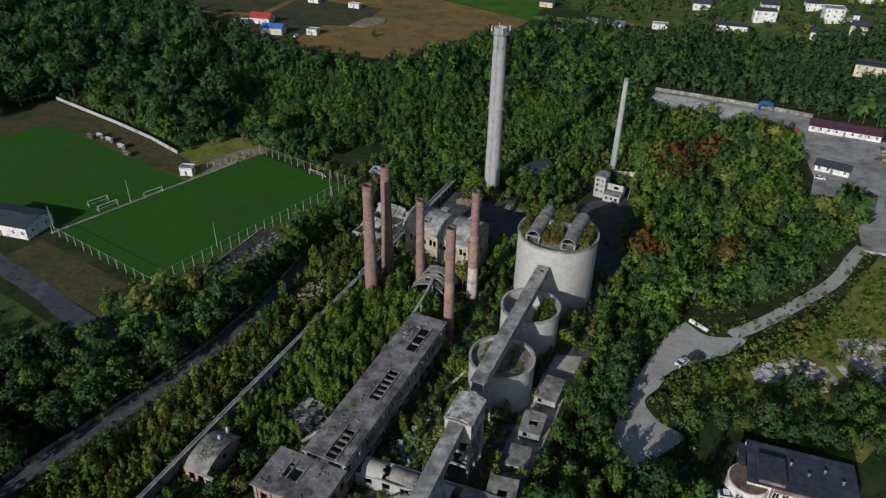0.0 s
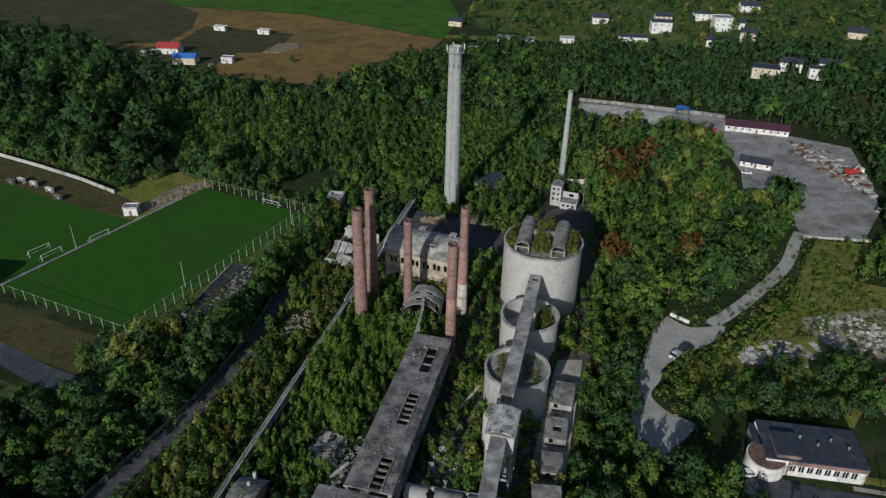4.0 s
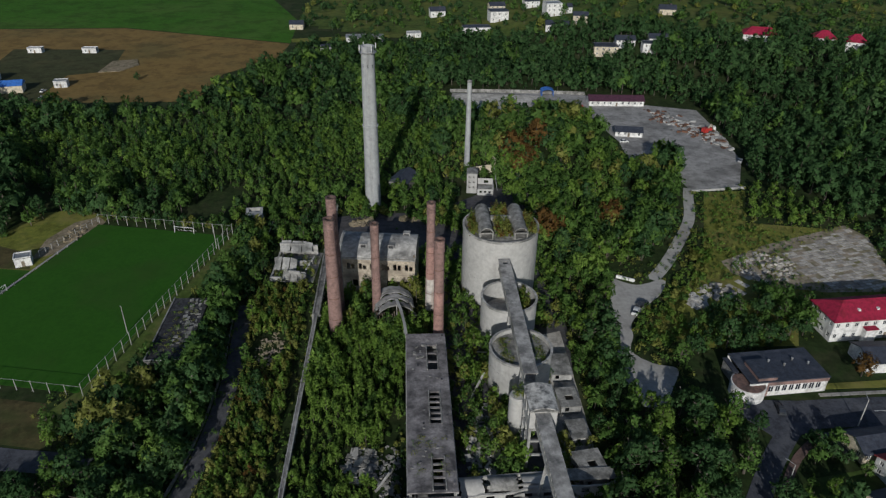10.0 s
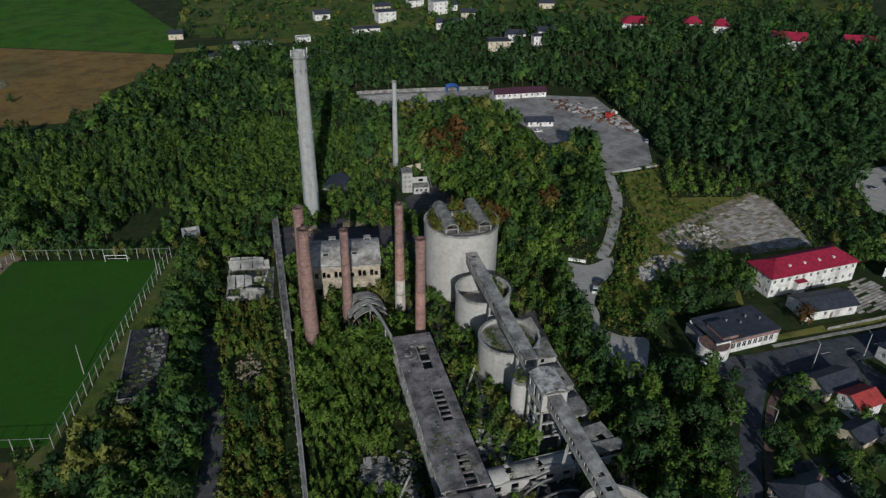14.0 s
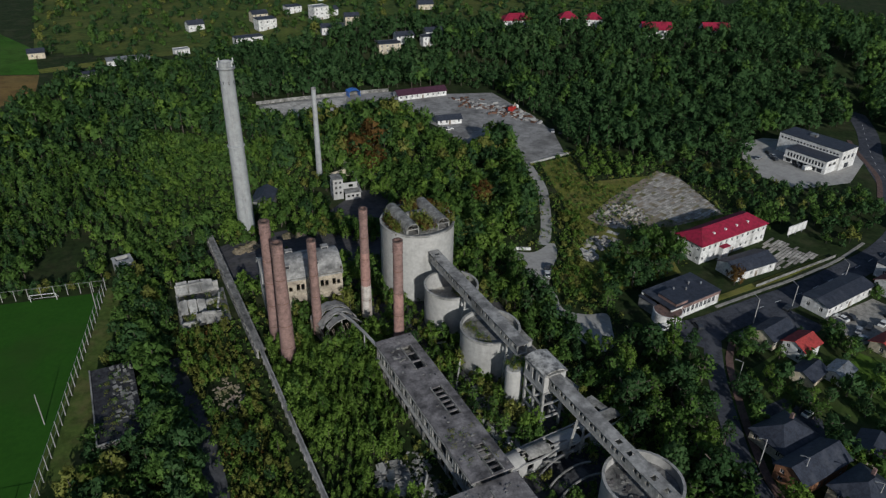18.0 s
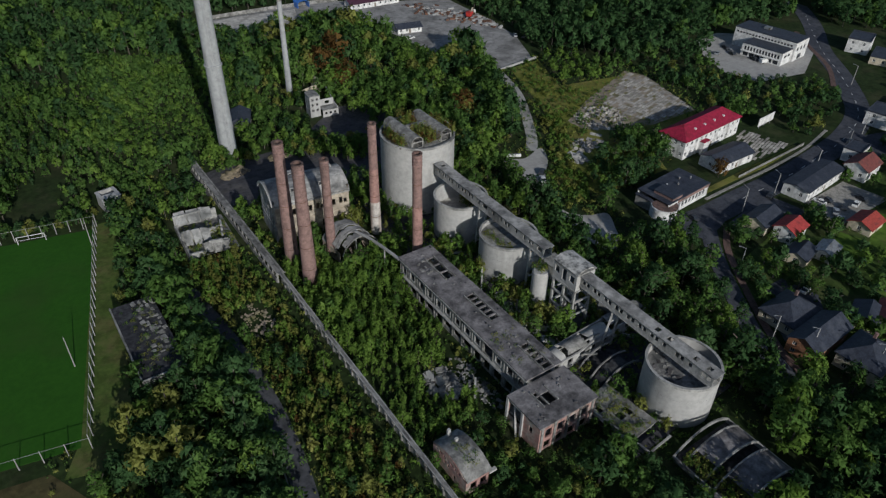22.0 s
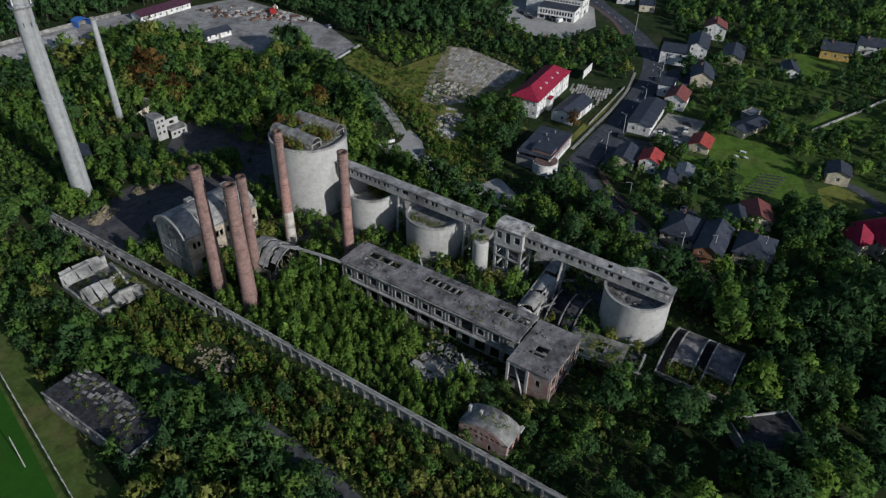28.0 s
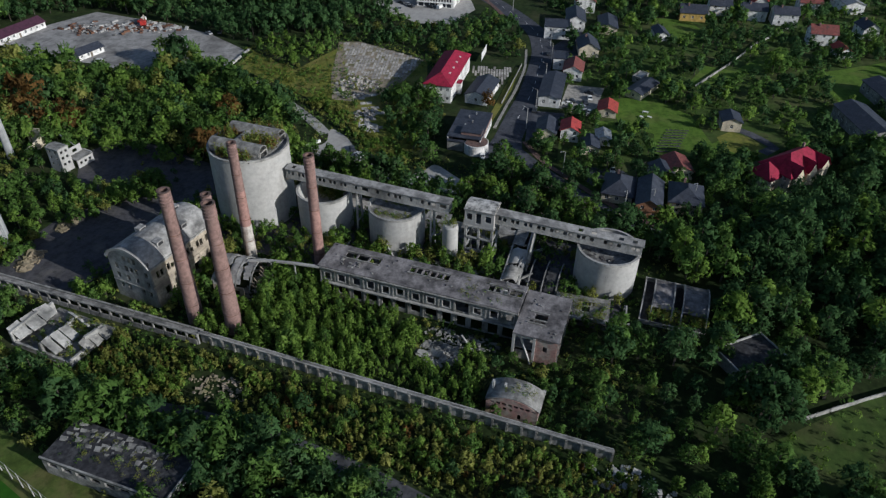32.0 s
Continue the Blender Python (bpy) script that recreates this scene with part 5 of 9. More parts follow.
def vaulted_store():
    """The low vaulted store round the open silo: bare strips of shell with black gaps between them."""
    t = thing("vaulted_store", -40.5, 46.0, label="low broken barrel-vaulted store with black gaps in its shell", category="store")
    rng = random.Random(9)
    for a, b in ((-6.2, -0.5), (2.3, 7.0)):
        part("roof_shell", Geo().vault(17.5, 3.2, 0.3, a, b, 18, 0.2, 0.97, 1.0), ROOFING, t, smooth=True)
    for y in (-6.6, -0.48, 1.95, 7.02, 9.5):
        part("rib", Geo().vault(18.1, 3.5, 0.6, y, y + 0.33, 18, 0.0, 1.0, 1.0), CONCRETE, t, smooth=True)
    for s in (-9.1, 8.7):
        part("side_wall", Geo().wall((s, -6.6), (s, 9.8), -0.3, 1.2, 0.4), CONCRETE, t)
    # Floor painted black so that the shell's gaps look deep in shade.
    part("floor_slab", Geo().box(-8.6, 8.6, -6.6, 9.8, -0.2, 0.1), FELT_AND_SHADE, t, "floor coloured black for the shade under the vault")
    clear(-50, -30.5, 36.5, 57, 0.6)
    t = thing("vaulted_store", -41.5, 83.0, label="dark sagging vaulted shell beside the open silo", category="store")
    for y in (-5.4, -1.6, 2.2, 5.8):
        part("rib", Geo().vault(14.6, 4.0, 0.4, y, y + 0.3, 16, 0.0, rng.uniform(0.6, 0.95), 0.8), GREY, t)
    part("roof_shell", Geo().vault(14.2, 3.8, 0.25, -5.2, -1.7, 16, 0.02, 0.55, 0.7, 0.8, rng), FELT_AND_SHADE, t, "sagging black shell", True)
    # Black here too: the gloom below the shell is put into the floor's colour.
    part("floor_slab", Geo().box(-7, 7, -5, 6, -0.2, 0.12), FELT_AND_SHADE, t)
    clear(-46, -35, 79, 87, 0)
    t = thing("ruined_bay", -52, 66, rot=8, label="low broken concrete frame and beams in the weeds", category="ruin")
    for i in range(4):
        part("beam", Geo().beam((-3, -7 + i * 4.4, 1.8), (4.2, -7.4 + i * 4.4, 1.8), 0.4), CONCRETE, t)
        for x in (-3, 4.2):
            part("post", Geo().beam((x, -7 + i * 4.4, -0.3), (x, -7 + i * 4.4, 1.8), 0.4), CONCRETE, t)
    part("edge_beam", Geo().beam((-3, -8, 2.05), (-3, 8, 2.05), 0.35), PALE, t)
    t = thing("roof_patch", -52, 70, rot=5, label="grass-grown flat roof with black holes", category="roof")
    part("slab", Geo().slab(-4.5, 5, -7, 7, 1.9, 2.15, [(-1, 1, -2, 0), (1.5, 3, -3, 0), (-3, -1.8, 2, 4)]), DUST, t)
    clear(-56, -48, 60, 76, 0)


vaulted_store()


def cross_wall():
    t = thing("cross_wing", -46, 89.5, rot=1, label="ruined low wing joining the long hall and the conveyor", category="ruin")
    rng = random.Random(4)
    hs = [rng.uniform(3.2, 4.4) for _ in range(16)]
    part("south_wall", Geo().wall((-11, -2.5), (24, -0.5), -0.3, 4.4, 0.4, [(2 + i * 4.2, 3.8 + i * 4.2, 1.2, 3.0) for i in range(8)], lambda s: hs[min(15, int(s / 35 * 15))]), PALE, t)
    part("north_wall", Geo().wall((24, 4.0), (-11, 2.5), -0.3, 4.0, 0.4, [(2 + i * 4.2, 3.8 + i * 4.2, 1.2, 3.0) for i in range(8)]), CONCRETE, t)
    part("roof_piece", Geo().box(12, 24, 0.2, 3.5, 4.05, 4.3), DUST, t)
    for k, (a, b) in enumerate(((-10.6, -5.0), (-4.4, 2.4), (3.0, 10.5))):
        g = Geo().vault(5.4, 1.7, 0.25, a, b, 12, 0.0, (1.0, 0.85, 0.95)[k], 3.0, 0.7, rng)
        g.v = [(y, -x + 0.6, z) for x, y, z in g.v]
        part("roof_vault", g, PALE if k != 1 else DUST, t, "pale broken vault", True)
    clear(-57, -34, 87, 92, 0)
    for k, (x, y, w, l, h) in enumerate(((-26.5, 131, 5.5, 8.5, 2.4), (-26.8, 118, 5, 7, 2.5), (-26.6, 107, 4.6, 6, 2.4), (-26.5, 95, 6.0, 7.5, 3.8))):
        t = thing("lean_to", x, y, rot=3 * k, label="small flat-roofed concrete store at the foot of the silos", category="shed", group="stores by the silos")
        part("wall", Geo().wall((-w / 2, -l / 2), (w / 2, -l / 2), -0.3, h, 0.25, [(1, 2, 1, 2.4)]).wall((w / 2, -l / 2 + 0.25), (w / 2, l / 2), -0.3, h, 0.25, [(1.5, 3, 1, 2.6)]).wall((w / 2 - 0.25, l / 2), (-w / 2, l / 2), -0.3, h, 0.25).wall((-w / 2, l / 2 - 0.25), (-w / 2, -l / 2 + 0.25), -0.3, h, 0.25, [(1.5, 2.5, 0, 2.2)]), CONCRETE, t)
        part("roof", Geo().slab(-w / 2 - 0.2, w / 2 + 0.2, -l / 2 - 0.2, l / 2 + 0.2, h + 0.004, h + 0.24, [(-0.8, 1.2, -1.2, 0.6)] if k % 2 else ()), DUST, t)
        clear(x - w / 2, x + w / 2, y - l / 2, y + l / 2, 1)


cross_wall()


def rubble(x, y, rx, ry, n, mat, label, seed, big=0.9):
    rng = random.Random(seed)
    g = Geo()
    for _ in range(n):
        a, d = rng.uniform(0, 6.28), math.sqrt(rng.random())
        px, py, s = x + rx * d * math.cos(a), y + ry * d * math.sin(a), rng.uniform(0.15, 1) ** 2 * big + 0.12
        k = len(g.v)
        g.box(-s, s * rng.uniform(0.5, 1.3), -s * 0.6, s * rng.uniform(0.4, 1), -0.3 * s, s * rng.uniform(0.2, 0.6))
        m = pose(px, py, rng.uniform(0, 0.5) * (1 - d), rng.uniform(-25, 25), rng.uniform(-25, 25), rng.uniform(0, 360))
        g.v[k:] = [tuple(m @ Vector(v)) for v in g.v[k:]]
    tagged(new("rubble", g.mesh("rubble", mat)), label, "rubble", kind="stuff")


rubble(-78, 99.5, 4.0, 5.5, 150, DUST, "heap of pale broken concrete between the saplings", 1)
rubble(-71.5, 96, 2.6, 10, 170, DUST, "grey rubble strewn along the hall's foot", 21, 0.5)
rubble(-105.5, 143, 4, 8, 130, BARE, "pale rubble bank in the scrub", 2, 0.45)
rubble(-48, 103, 6, 12, 220, CONCRETE, "grey rubble beside the long hall", 3)
rubble(-72, 152, 5, 4, 120, DUST, "splintered rubble below the broken shed", 4, 0.6)
rubble(-83, 218, 5, 3, 60, DIRT, "pale heaps of spoil behind the kiln house", 5, 1.4)
rubble(-66, 221, 4, 2, 50, DIRT, "pale heaps of spoil in the cinder yard", 6, 1.4)
rubble(55, 183, 11, 9, 260, SLAB, "pinkish broken slabs and rubble in the bare ground", 10, 0.9)
rubble(33, 169, 7, 4, 90, SLAB, "heap of pale broken slabs in the meadow", 11, 0.9)
rubble(24, 163, 3, 4, 60, PALE, "heap of broken concrete in the meadow", 12, 0.9)
rubble(-30, 112, 5, 18, 170, DUST, "grey rubble strewn at the foot of the silos", 7, 0.7)
rubble(-185.5, 213, 3, 7, 90, DIRT, "rubble and dug earth behind the pitch", 8, 0.9)
rubble(-99, 52, 4, 10, 90, PALE, "scattered pale rubble by the wall", 9, 0.7)

# ---- houses, yard, pitch furniture ----
WINDOW_MESHES = {}


def window_meshes(w, h):
    key = (round(w, 2), round(h, 2))
    if key not in WINDOW_MESHES:
        f = 0.09
        fr = Geo().box(-w / 2, w / 2, -0.05, 0.06, 0, f).box(-w / 2, w / 2, -0.05, 0.06, h - f, h).box(-w / 2, -w / 2 + f, -0.05, 0.06, f, h - f).box(w / 2 - f, w / 2, -0.05, 0.06, f, h - f).box(-f / 2, f / 2, -0.05, 0.06, f, h - f)
        WINDOW_MESHES[key] = fr.mesh("window", PAINT_WHITE), Geo().box(-w / 2 + f, w / 2 - f, -0.01, 0.02, f, h - f).mesh("pane", GLASS)
    return WINDOW_MESHES[key]


def add_window(parent, x, y, z, rot, w, h):
    fr, pn = window_meshes(w, h)
    o = part("window", fr, None, parent)
    o.matrix_basis = pose(x, y, z, 0, 0, rot)
    part("pane", pn, None, o)


def house(name, x, y, w, d, h, rot, wall, roof, label, style="gable", rise=3.0, rows=2, cols=(3, 2), category="house", group="", chimney=True, over=0.5, door=True, win=(1.1, 1.4), fascia=None):
    """A house w by d metres, h to the eaves. Its windows go through the walls; gable roofs run along w."""
    t = thing(name, x, y, rot=rot, label=label, category=category, group=group)
    X, Y, th = w / 2, d / 2, 0.3
    storey = h / rows
    sides = (("wall", (-X, -Y), (X, -Y), cols[0], 0), ("wall", (X, -Y), (X, Y), cols[1], 90), ("wall", (X, Y), (-X, Y), cols[0], 180), ("wall", (-X, Y), (-X, -Y), cols[1], 270))
    for k, (nm, a, b, n, ang) in enumerate(sides):
        l = (Vector(b) - Vector(a)).length
        holes = []
        for r in range(rows):
            z = r * storey + storey * 0.34
            for i in range(n):
                s = l * (i + 0.5) / n
                ww = win[0] if win[0] < l / n * 0.8 else l / n * 0.7
                hh = min(win[1], storey * 0.55)
                if door and k == 0 and r == 0 and i == n // 2:
                    continue
                holes.append((s - ww / 2, s + ww / 2, z, z + hh))
                dv = (Vector(b) - Vector(a)).normalized()
                p = Vector(a) + dv * s + Vector((-dv.y, dv.x)) * 0.14
                add_window(t, p.x, p.y, z, ang, ww, hh)
        top = None
        if style == "gable" and k in (1, 3):
            top = lambda s, l=l: h + rise * (1 - abs(2 * s / l - 1))
        q0, q1 = Vector(a), Vector(b)
        if k in (0, 2):
            q0, q1 = q0 + (q1 - q0).normalized() * th, q1 - (q1 - q0).normalized() * th
            holes = [(s0 - th, s1 - th, z0, z1) for s0, s1, z0, z1 in holes]
        part(nm, Geo().wall(q0, q1, -0.4, h + (0.005 if top else 0), th, holes, top), wall, t)
    if door:
        dp = part("door", Geo().box(-0.5, 0.5, -Y - 0.05, -Y + 0.06, 0, 2.1), WOOD, t)
    e = over
    if style == "gable":
        k = rise / Y
        g = Geo()
        for s in (-1, 1):
            g.add([(-X - e, s * (Y + e), h - k * e + 0.02), (X + e, s * (Y + e), h - k * e + 0.02), (X + e, 0, h + rise + 0.02), (-X - e, 0, h + rise + 0.02),
                   (-X - e, s * (Y + e), h - k * e + 0.22), (X + e, s * (Y + e), h - k * e + 0.22), (X + e, 0, h + rise + 0.22), (-X - e, 0, h + rise + 0.22)],
                  [(0, 1, 2, 3), (4, 5, 6, 7), (0, 1, 5, 4), (0, 3, 7, 4), (1, 2, 6, 5)])
        part("roof", g, roof, t)
    elif style == "hip":
        z0, z1, run = h + 0.01, h + rise, min(Y, X) * 0.95
        rx = max(0.02, X - run)
        g = Geo().add([(-X - e, -Y - e, z0), (X + e, -Y - e, z0), (X + e, Y + e, z0), (-X - e, Y + e, z0), (-rx, 0, z1), (rx, 0, z1)], [(0, 1, 5, 4), (1, 2, 5), (2, 3, 4, 5), (3, 0, 4), (3, 2, 1, 0)])
        g.box(-X - e, X + e, -Y - e, Y + e, z0 - 0.22, z0 - 0.003)
        part("roof", g, roof, t)
    else:
        part("roof", Geo().box(-X - 0.1, X + 0.1, -Y - 0.1, Y + 0.1, h + 0.004, h + 0.25), roof, t)
        g = Geo()
        for a, b, c, f in ((-X - 0.15, X + 0.15, -Y - 0.15, -Y + 0.12), (-X - 0.15, X + 0.15, Y - 0.12, Y + 0.15), (-X - 0.15, -X + 0.12, -Y + 0.121, Y - 0.121), (X - 0.12, X + 0.15, -Y + 0.121, Y - 0.121)):
            g.box(a, b, c, f, h + 0.255, h + 0.55)
        part("parapet", g, fascia or wall, t)
    if chimney:
        zc = h + (rise if style != "flat" else 0)
        part("chimney", Geo().box(X * 0.35, X * 0.35 + 0.7, -0.35 + Y * 0.2, 0.35 + Y * 0.2, h, zc + 0.9), BRICK, t)
    rr = math.hypot(X, Y) * 0.85
    clear(x - rr, x + rr, y - rr, y + rr, 0.5)
    return t


def crimson_school():
    t = house("schoolhouse", 71.5, 148.5, 35, 11, 7.2, 5, WHITE, REDROOF, "long white two-storey building with a crimson hipped roof", "hip", 3.4, 2, (12, 4), "public building", chimney=False)
    rng = random.Random(3)
    for x in (-9, -3, 3, 9):
        part("roof_window", Geo().box(x - 0.35, x + 0.35, -3.4, -2.6, 8.5, 9.25), PAINT_WHITE, t, "small white roof dormer")
    part("porch", Geo().box(-8, -4.5, -7.3, -5.52, 0, 4.6), WHITE, t)
    part("porch_roof", Geo().box(-8.2, -4.3, -7.5, -5.52, 4.61, 4.85), REDROOF, t)


crimson_school()


def rounded_house():
    """The low white building with a rounded end by the forecourt."""
    x, y, rot = 31.0, 126.0, 5
    t = thing("rounded_building", x, y, rot=rot, label="low white building with a rounded end and dark flat roof", category="public building")
    w, d, h = 22.0, 12.0, 4.6
    X, Y = w / 2, d / 2
    holes = [(5.5 + i * 1.9, 6.9 + i * 1.9, 1.2, 3.2) for i in range(8)]
    part("south_wall", Geo().wall((-X, -Y), (X, -Y), -0.3, h, 0.3, holes), WHITE, t)
    for a, b, z0, z1 in holes:
        add_window(t, -X + (a + b) / 2, -Y + 0.14, z0, 0, b - a, z1 - z0)
    part("brick_pier", Geo().box(-X + 4.9, -X + 5.4, -Y - 0.12, -Y - 0.003, 0, h), BRICK, t, "red brick facing")
    part("east_wall", Geo().wall((X, -Y), (X, Y), -0.3, h, 0.3, [(3, 4.4, 1.2, 3.2)]), WHITE, t)
    part("north_wall", Geo().wall((X - 0.3, Y), (-X, Y), -0.3, h, 0.3), WHITE, t)
    part("roof", Geo().box(-X, X + 0.2, -Y - 0.2, Y + 0.2, h + 0.004, h + 0.3), DARKROOF, t)
    part("fascia", Geo().box(-X + 5.5, X, -Y - 0.16, -Y - 0.004, 3.5, h), BRICK, t, "red brick fascia band")
    part("raised_roof", Geo().box(-X + 2.2, -X + 7.4, -Y + 0.3, 1.5, h + 0.31, h + 1.3), BRICK, t, "raised red brick block")
    part("raised_cap", Geo().box(-X + 2.0, -X + 7.6, -Y + 0.1, 1.7, h + 1.31, h + 1.5), DARKROOF, t)
    arc = [(-X + 0.6 + 4.4 * math.cos(radians(a)), -Y + 1.6 + 4.4 * math.sin(radians(a))) for a in range(120, 346, 9)]
    part("rounded_end", Geo().prism(arc + [(-X + 4.6, -Y + 0.3), (-X + 4.6, -Y + 4.6)], -0.3, 3.7), WHITE, t, "white rounded end wall")
    arc2 = [(-X + 0.6 + 4.1 * math.cos(radians(a)), -Y + 1.6 + 4.1 * math.sin(radians(a))) for a in range(120, 346, 9)]
    part("rounded_roof", Geo().prism(arc2 + [(-X + 4.4, -Y + 0.5), (-X + 4.4, -Y + 4.4)], 3.704, 3.85), BRICK_SOOT, t, "rusty dark roof")
    part("rear_wing", Geo().box(-X - 1.2, -X - 0.02, -Y + 5.8, Y - 0.4, -0.3, 3.6), DUST, t)
    part("rear_roof", Geo().box(-X - 1.5, -X - 0.01, -Y + 5.6, Y - 0.2, 3.61, 3.9), DARKROOF, t)
    for i in range(4):
        part("roof_vent", Geo().lathe([(0.25, h + 0.3), (0.25, h + 1.0), (0.38, h + 1.0), (0.1, h + 1.25)], 10, -2 + i * 3.4, 1.5 - (i % 2) * 2), STEEL, t)
    clear(10, 42, 115, 136, 0.5)


rounded_house()


def road_shed():
    house("shed", 66.5, 132, 18, 9, 3.6, 0, WHITE, DARKROOF, "low dark-roofed shed with a white gable", "gable", 1.8, 1, (4, 1), "shed", chimney=False)
    t = thing("billboard", 104.5, 142.5, rot=5, label="blank white billboard on posts", category="billboard")
    part("panel", Geo().box(-5.5, 5.5, -0.1, 0.1, 1.2, 4.6), WHITE, t)
    for x in (-4, 0, 4):
        part("post", Geo().beam((x, 0.25, -0.2), (x, 0.25, 4.4), 0.2), STEEL, t)
    t = thing("fence_road", 0, 0, 0.0, label="pale concrete fence along the main road", category="fence", kind="structure")
    me = Geo().box(0.02, 2.9, -0.06, 0.06, -0.1, 1.1).mesh("fence_panel", DUST)
    for i in range(14):
        part("fence_panel", me, None, t).matrix_basis = pose(61 + 3 * i, 122.2 + 0.16 * i, 0, 0, 0, 3)


road_shed()


def showroom():
    """Two white blocks: a long low front wing with ribbon windows, a higher block set back behind it."""
    t = thing("showroom", 177.5, 189, rot=98, label="modern white flat-roofed showroom with ribbon windows", category="commercial building")
    X = 10.0
    hi = [(1.2 + i * 1.5, 2.2 + i * 1.5, 3.0, 4.9) for i in range(12)]
    low = [(1.2 + i * 3.0, 3.6 + i * 3.0, 0.3, 2.3) for i in range(6)]
    part("front_wall", Geo().wall((X, 14.0), (-X, 14.0), -0.3, 6.0, 0.3, hi + low), WHITE, t)
    part("end_wall", Geo().wall((-X, 13.7), (-X, 4.0), -0.3, 6.0, 0.3, [(2.0, 4.4, 3.2, 4.6), (5.4, 7.8, 3.2, 4.6)]), WHITE, t)
    part("end_wall", Geo().wall((X, 4.0), (X, 13.7), -0.3, 6.0, 0.3, [(1.0, 4.0, 3.0, 4.8), (5.4, 8.6, 3.0, 4.8)]), WHITE, t)
    part("glazing", Geo().box(-X + 0.5, X - 0.5, 13.75, 13.8, 0.2, 5.2), GLASS, t, "dark glazing")
    part("roof", Geo().box(-X, X, 4.0, 14.2, 6.004, 6.25), DARKROOF, t)
    part("ledge", Geo().box(-X, X, 14.003, 15.0, 2.5, 2.8), WHITE, t)
    X0, X1 = -11.0, 20.0
    part("upper_front_wall", Geo().wall((X1, 4.0), (X0, 4.0), -0.3, 9.0, 0.3, [(1.0 + i * 1.6, 2.1 + i * 1.6, 6.7, 7.6) for i in range(18)]), WHITE, t)
    part("upper_back_wall", Geo().wall((X0, -9.0), (X1, -9.0), -0.3, 9.0, 0.3, [(1.0 + i * 2.6, 2.6 + i * 2.6, 4.6, 6.8) for i in range(11)]), WHITE, t)
    part("upper_end_wall", Geo().wall((X0, 3.7), (X0, -8.7), -0.3, 9.0, 0.3, [(1.5, 3.5, 4.6, 6.4), (5.0, 7.0, 4.6, 6.4), (8.5, 10.5, 4.6, 6.4), (4.0, 8.0, 0.2, 2.8)]), WHITE, t)
    part("upper_end_wall", Geo().wall((X1, -8.7), (X1, 3.7), -0.3, 9.0, 0.3, [(2, 5, 4, 6.4)]), WHITE, t)
    part("upper_glazing", Geo().box(X0 + 0.4, X1 - 0.4, 3.76, 3.8, 6.4, 8.0).box(X0 + 0.4, X1 - 0.4, -8.8, -8.76, 4, 7).box(X0 + 0.22, X0 + 0.26, -8.4, 3.4, 0.3, 7), GLASS, t, "dark glazing")
    part("upper_roof", Geo().box(X0 - 0.1, X1 + 0.1, -9.1, 4.1, 9.004, 9.3), DARKROOF, t)
    part("roof_plant", Geo().box(6, 9, -5, -2.5, 9.31, 10.4), STEEL, t)
    clear(160, 195, 175, 214, 0)


showroom()

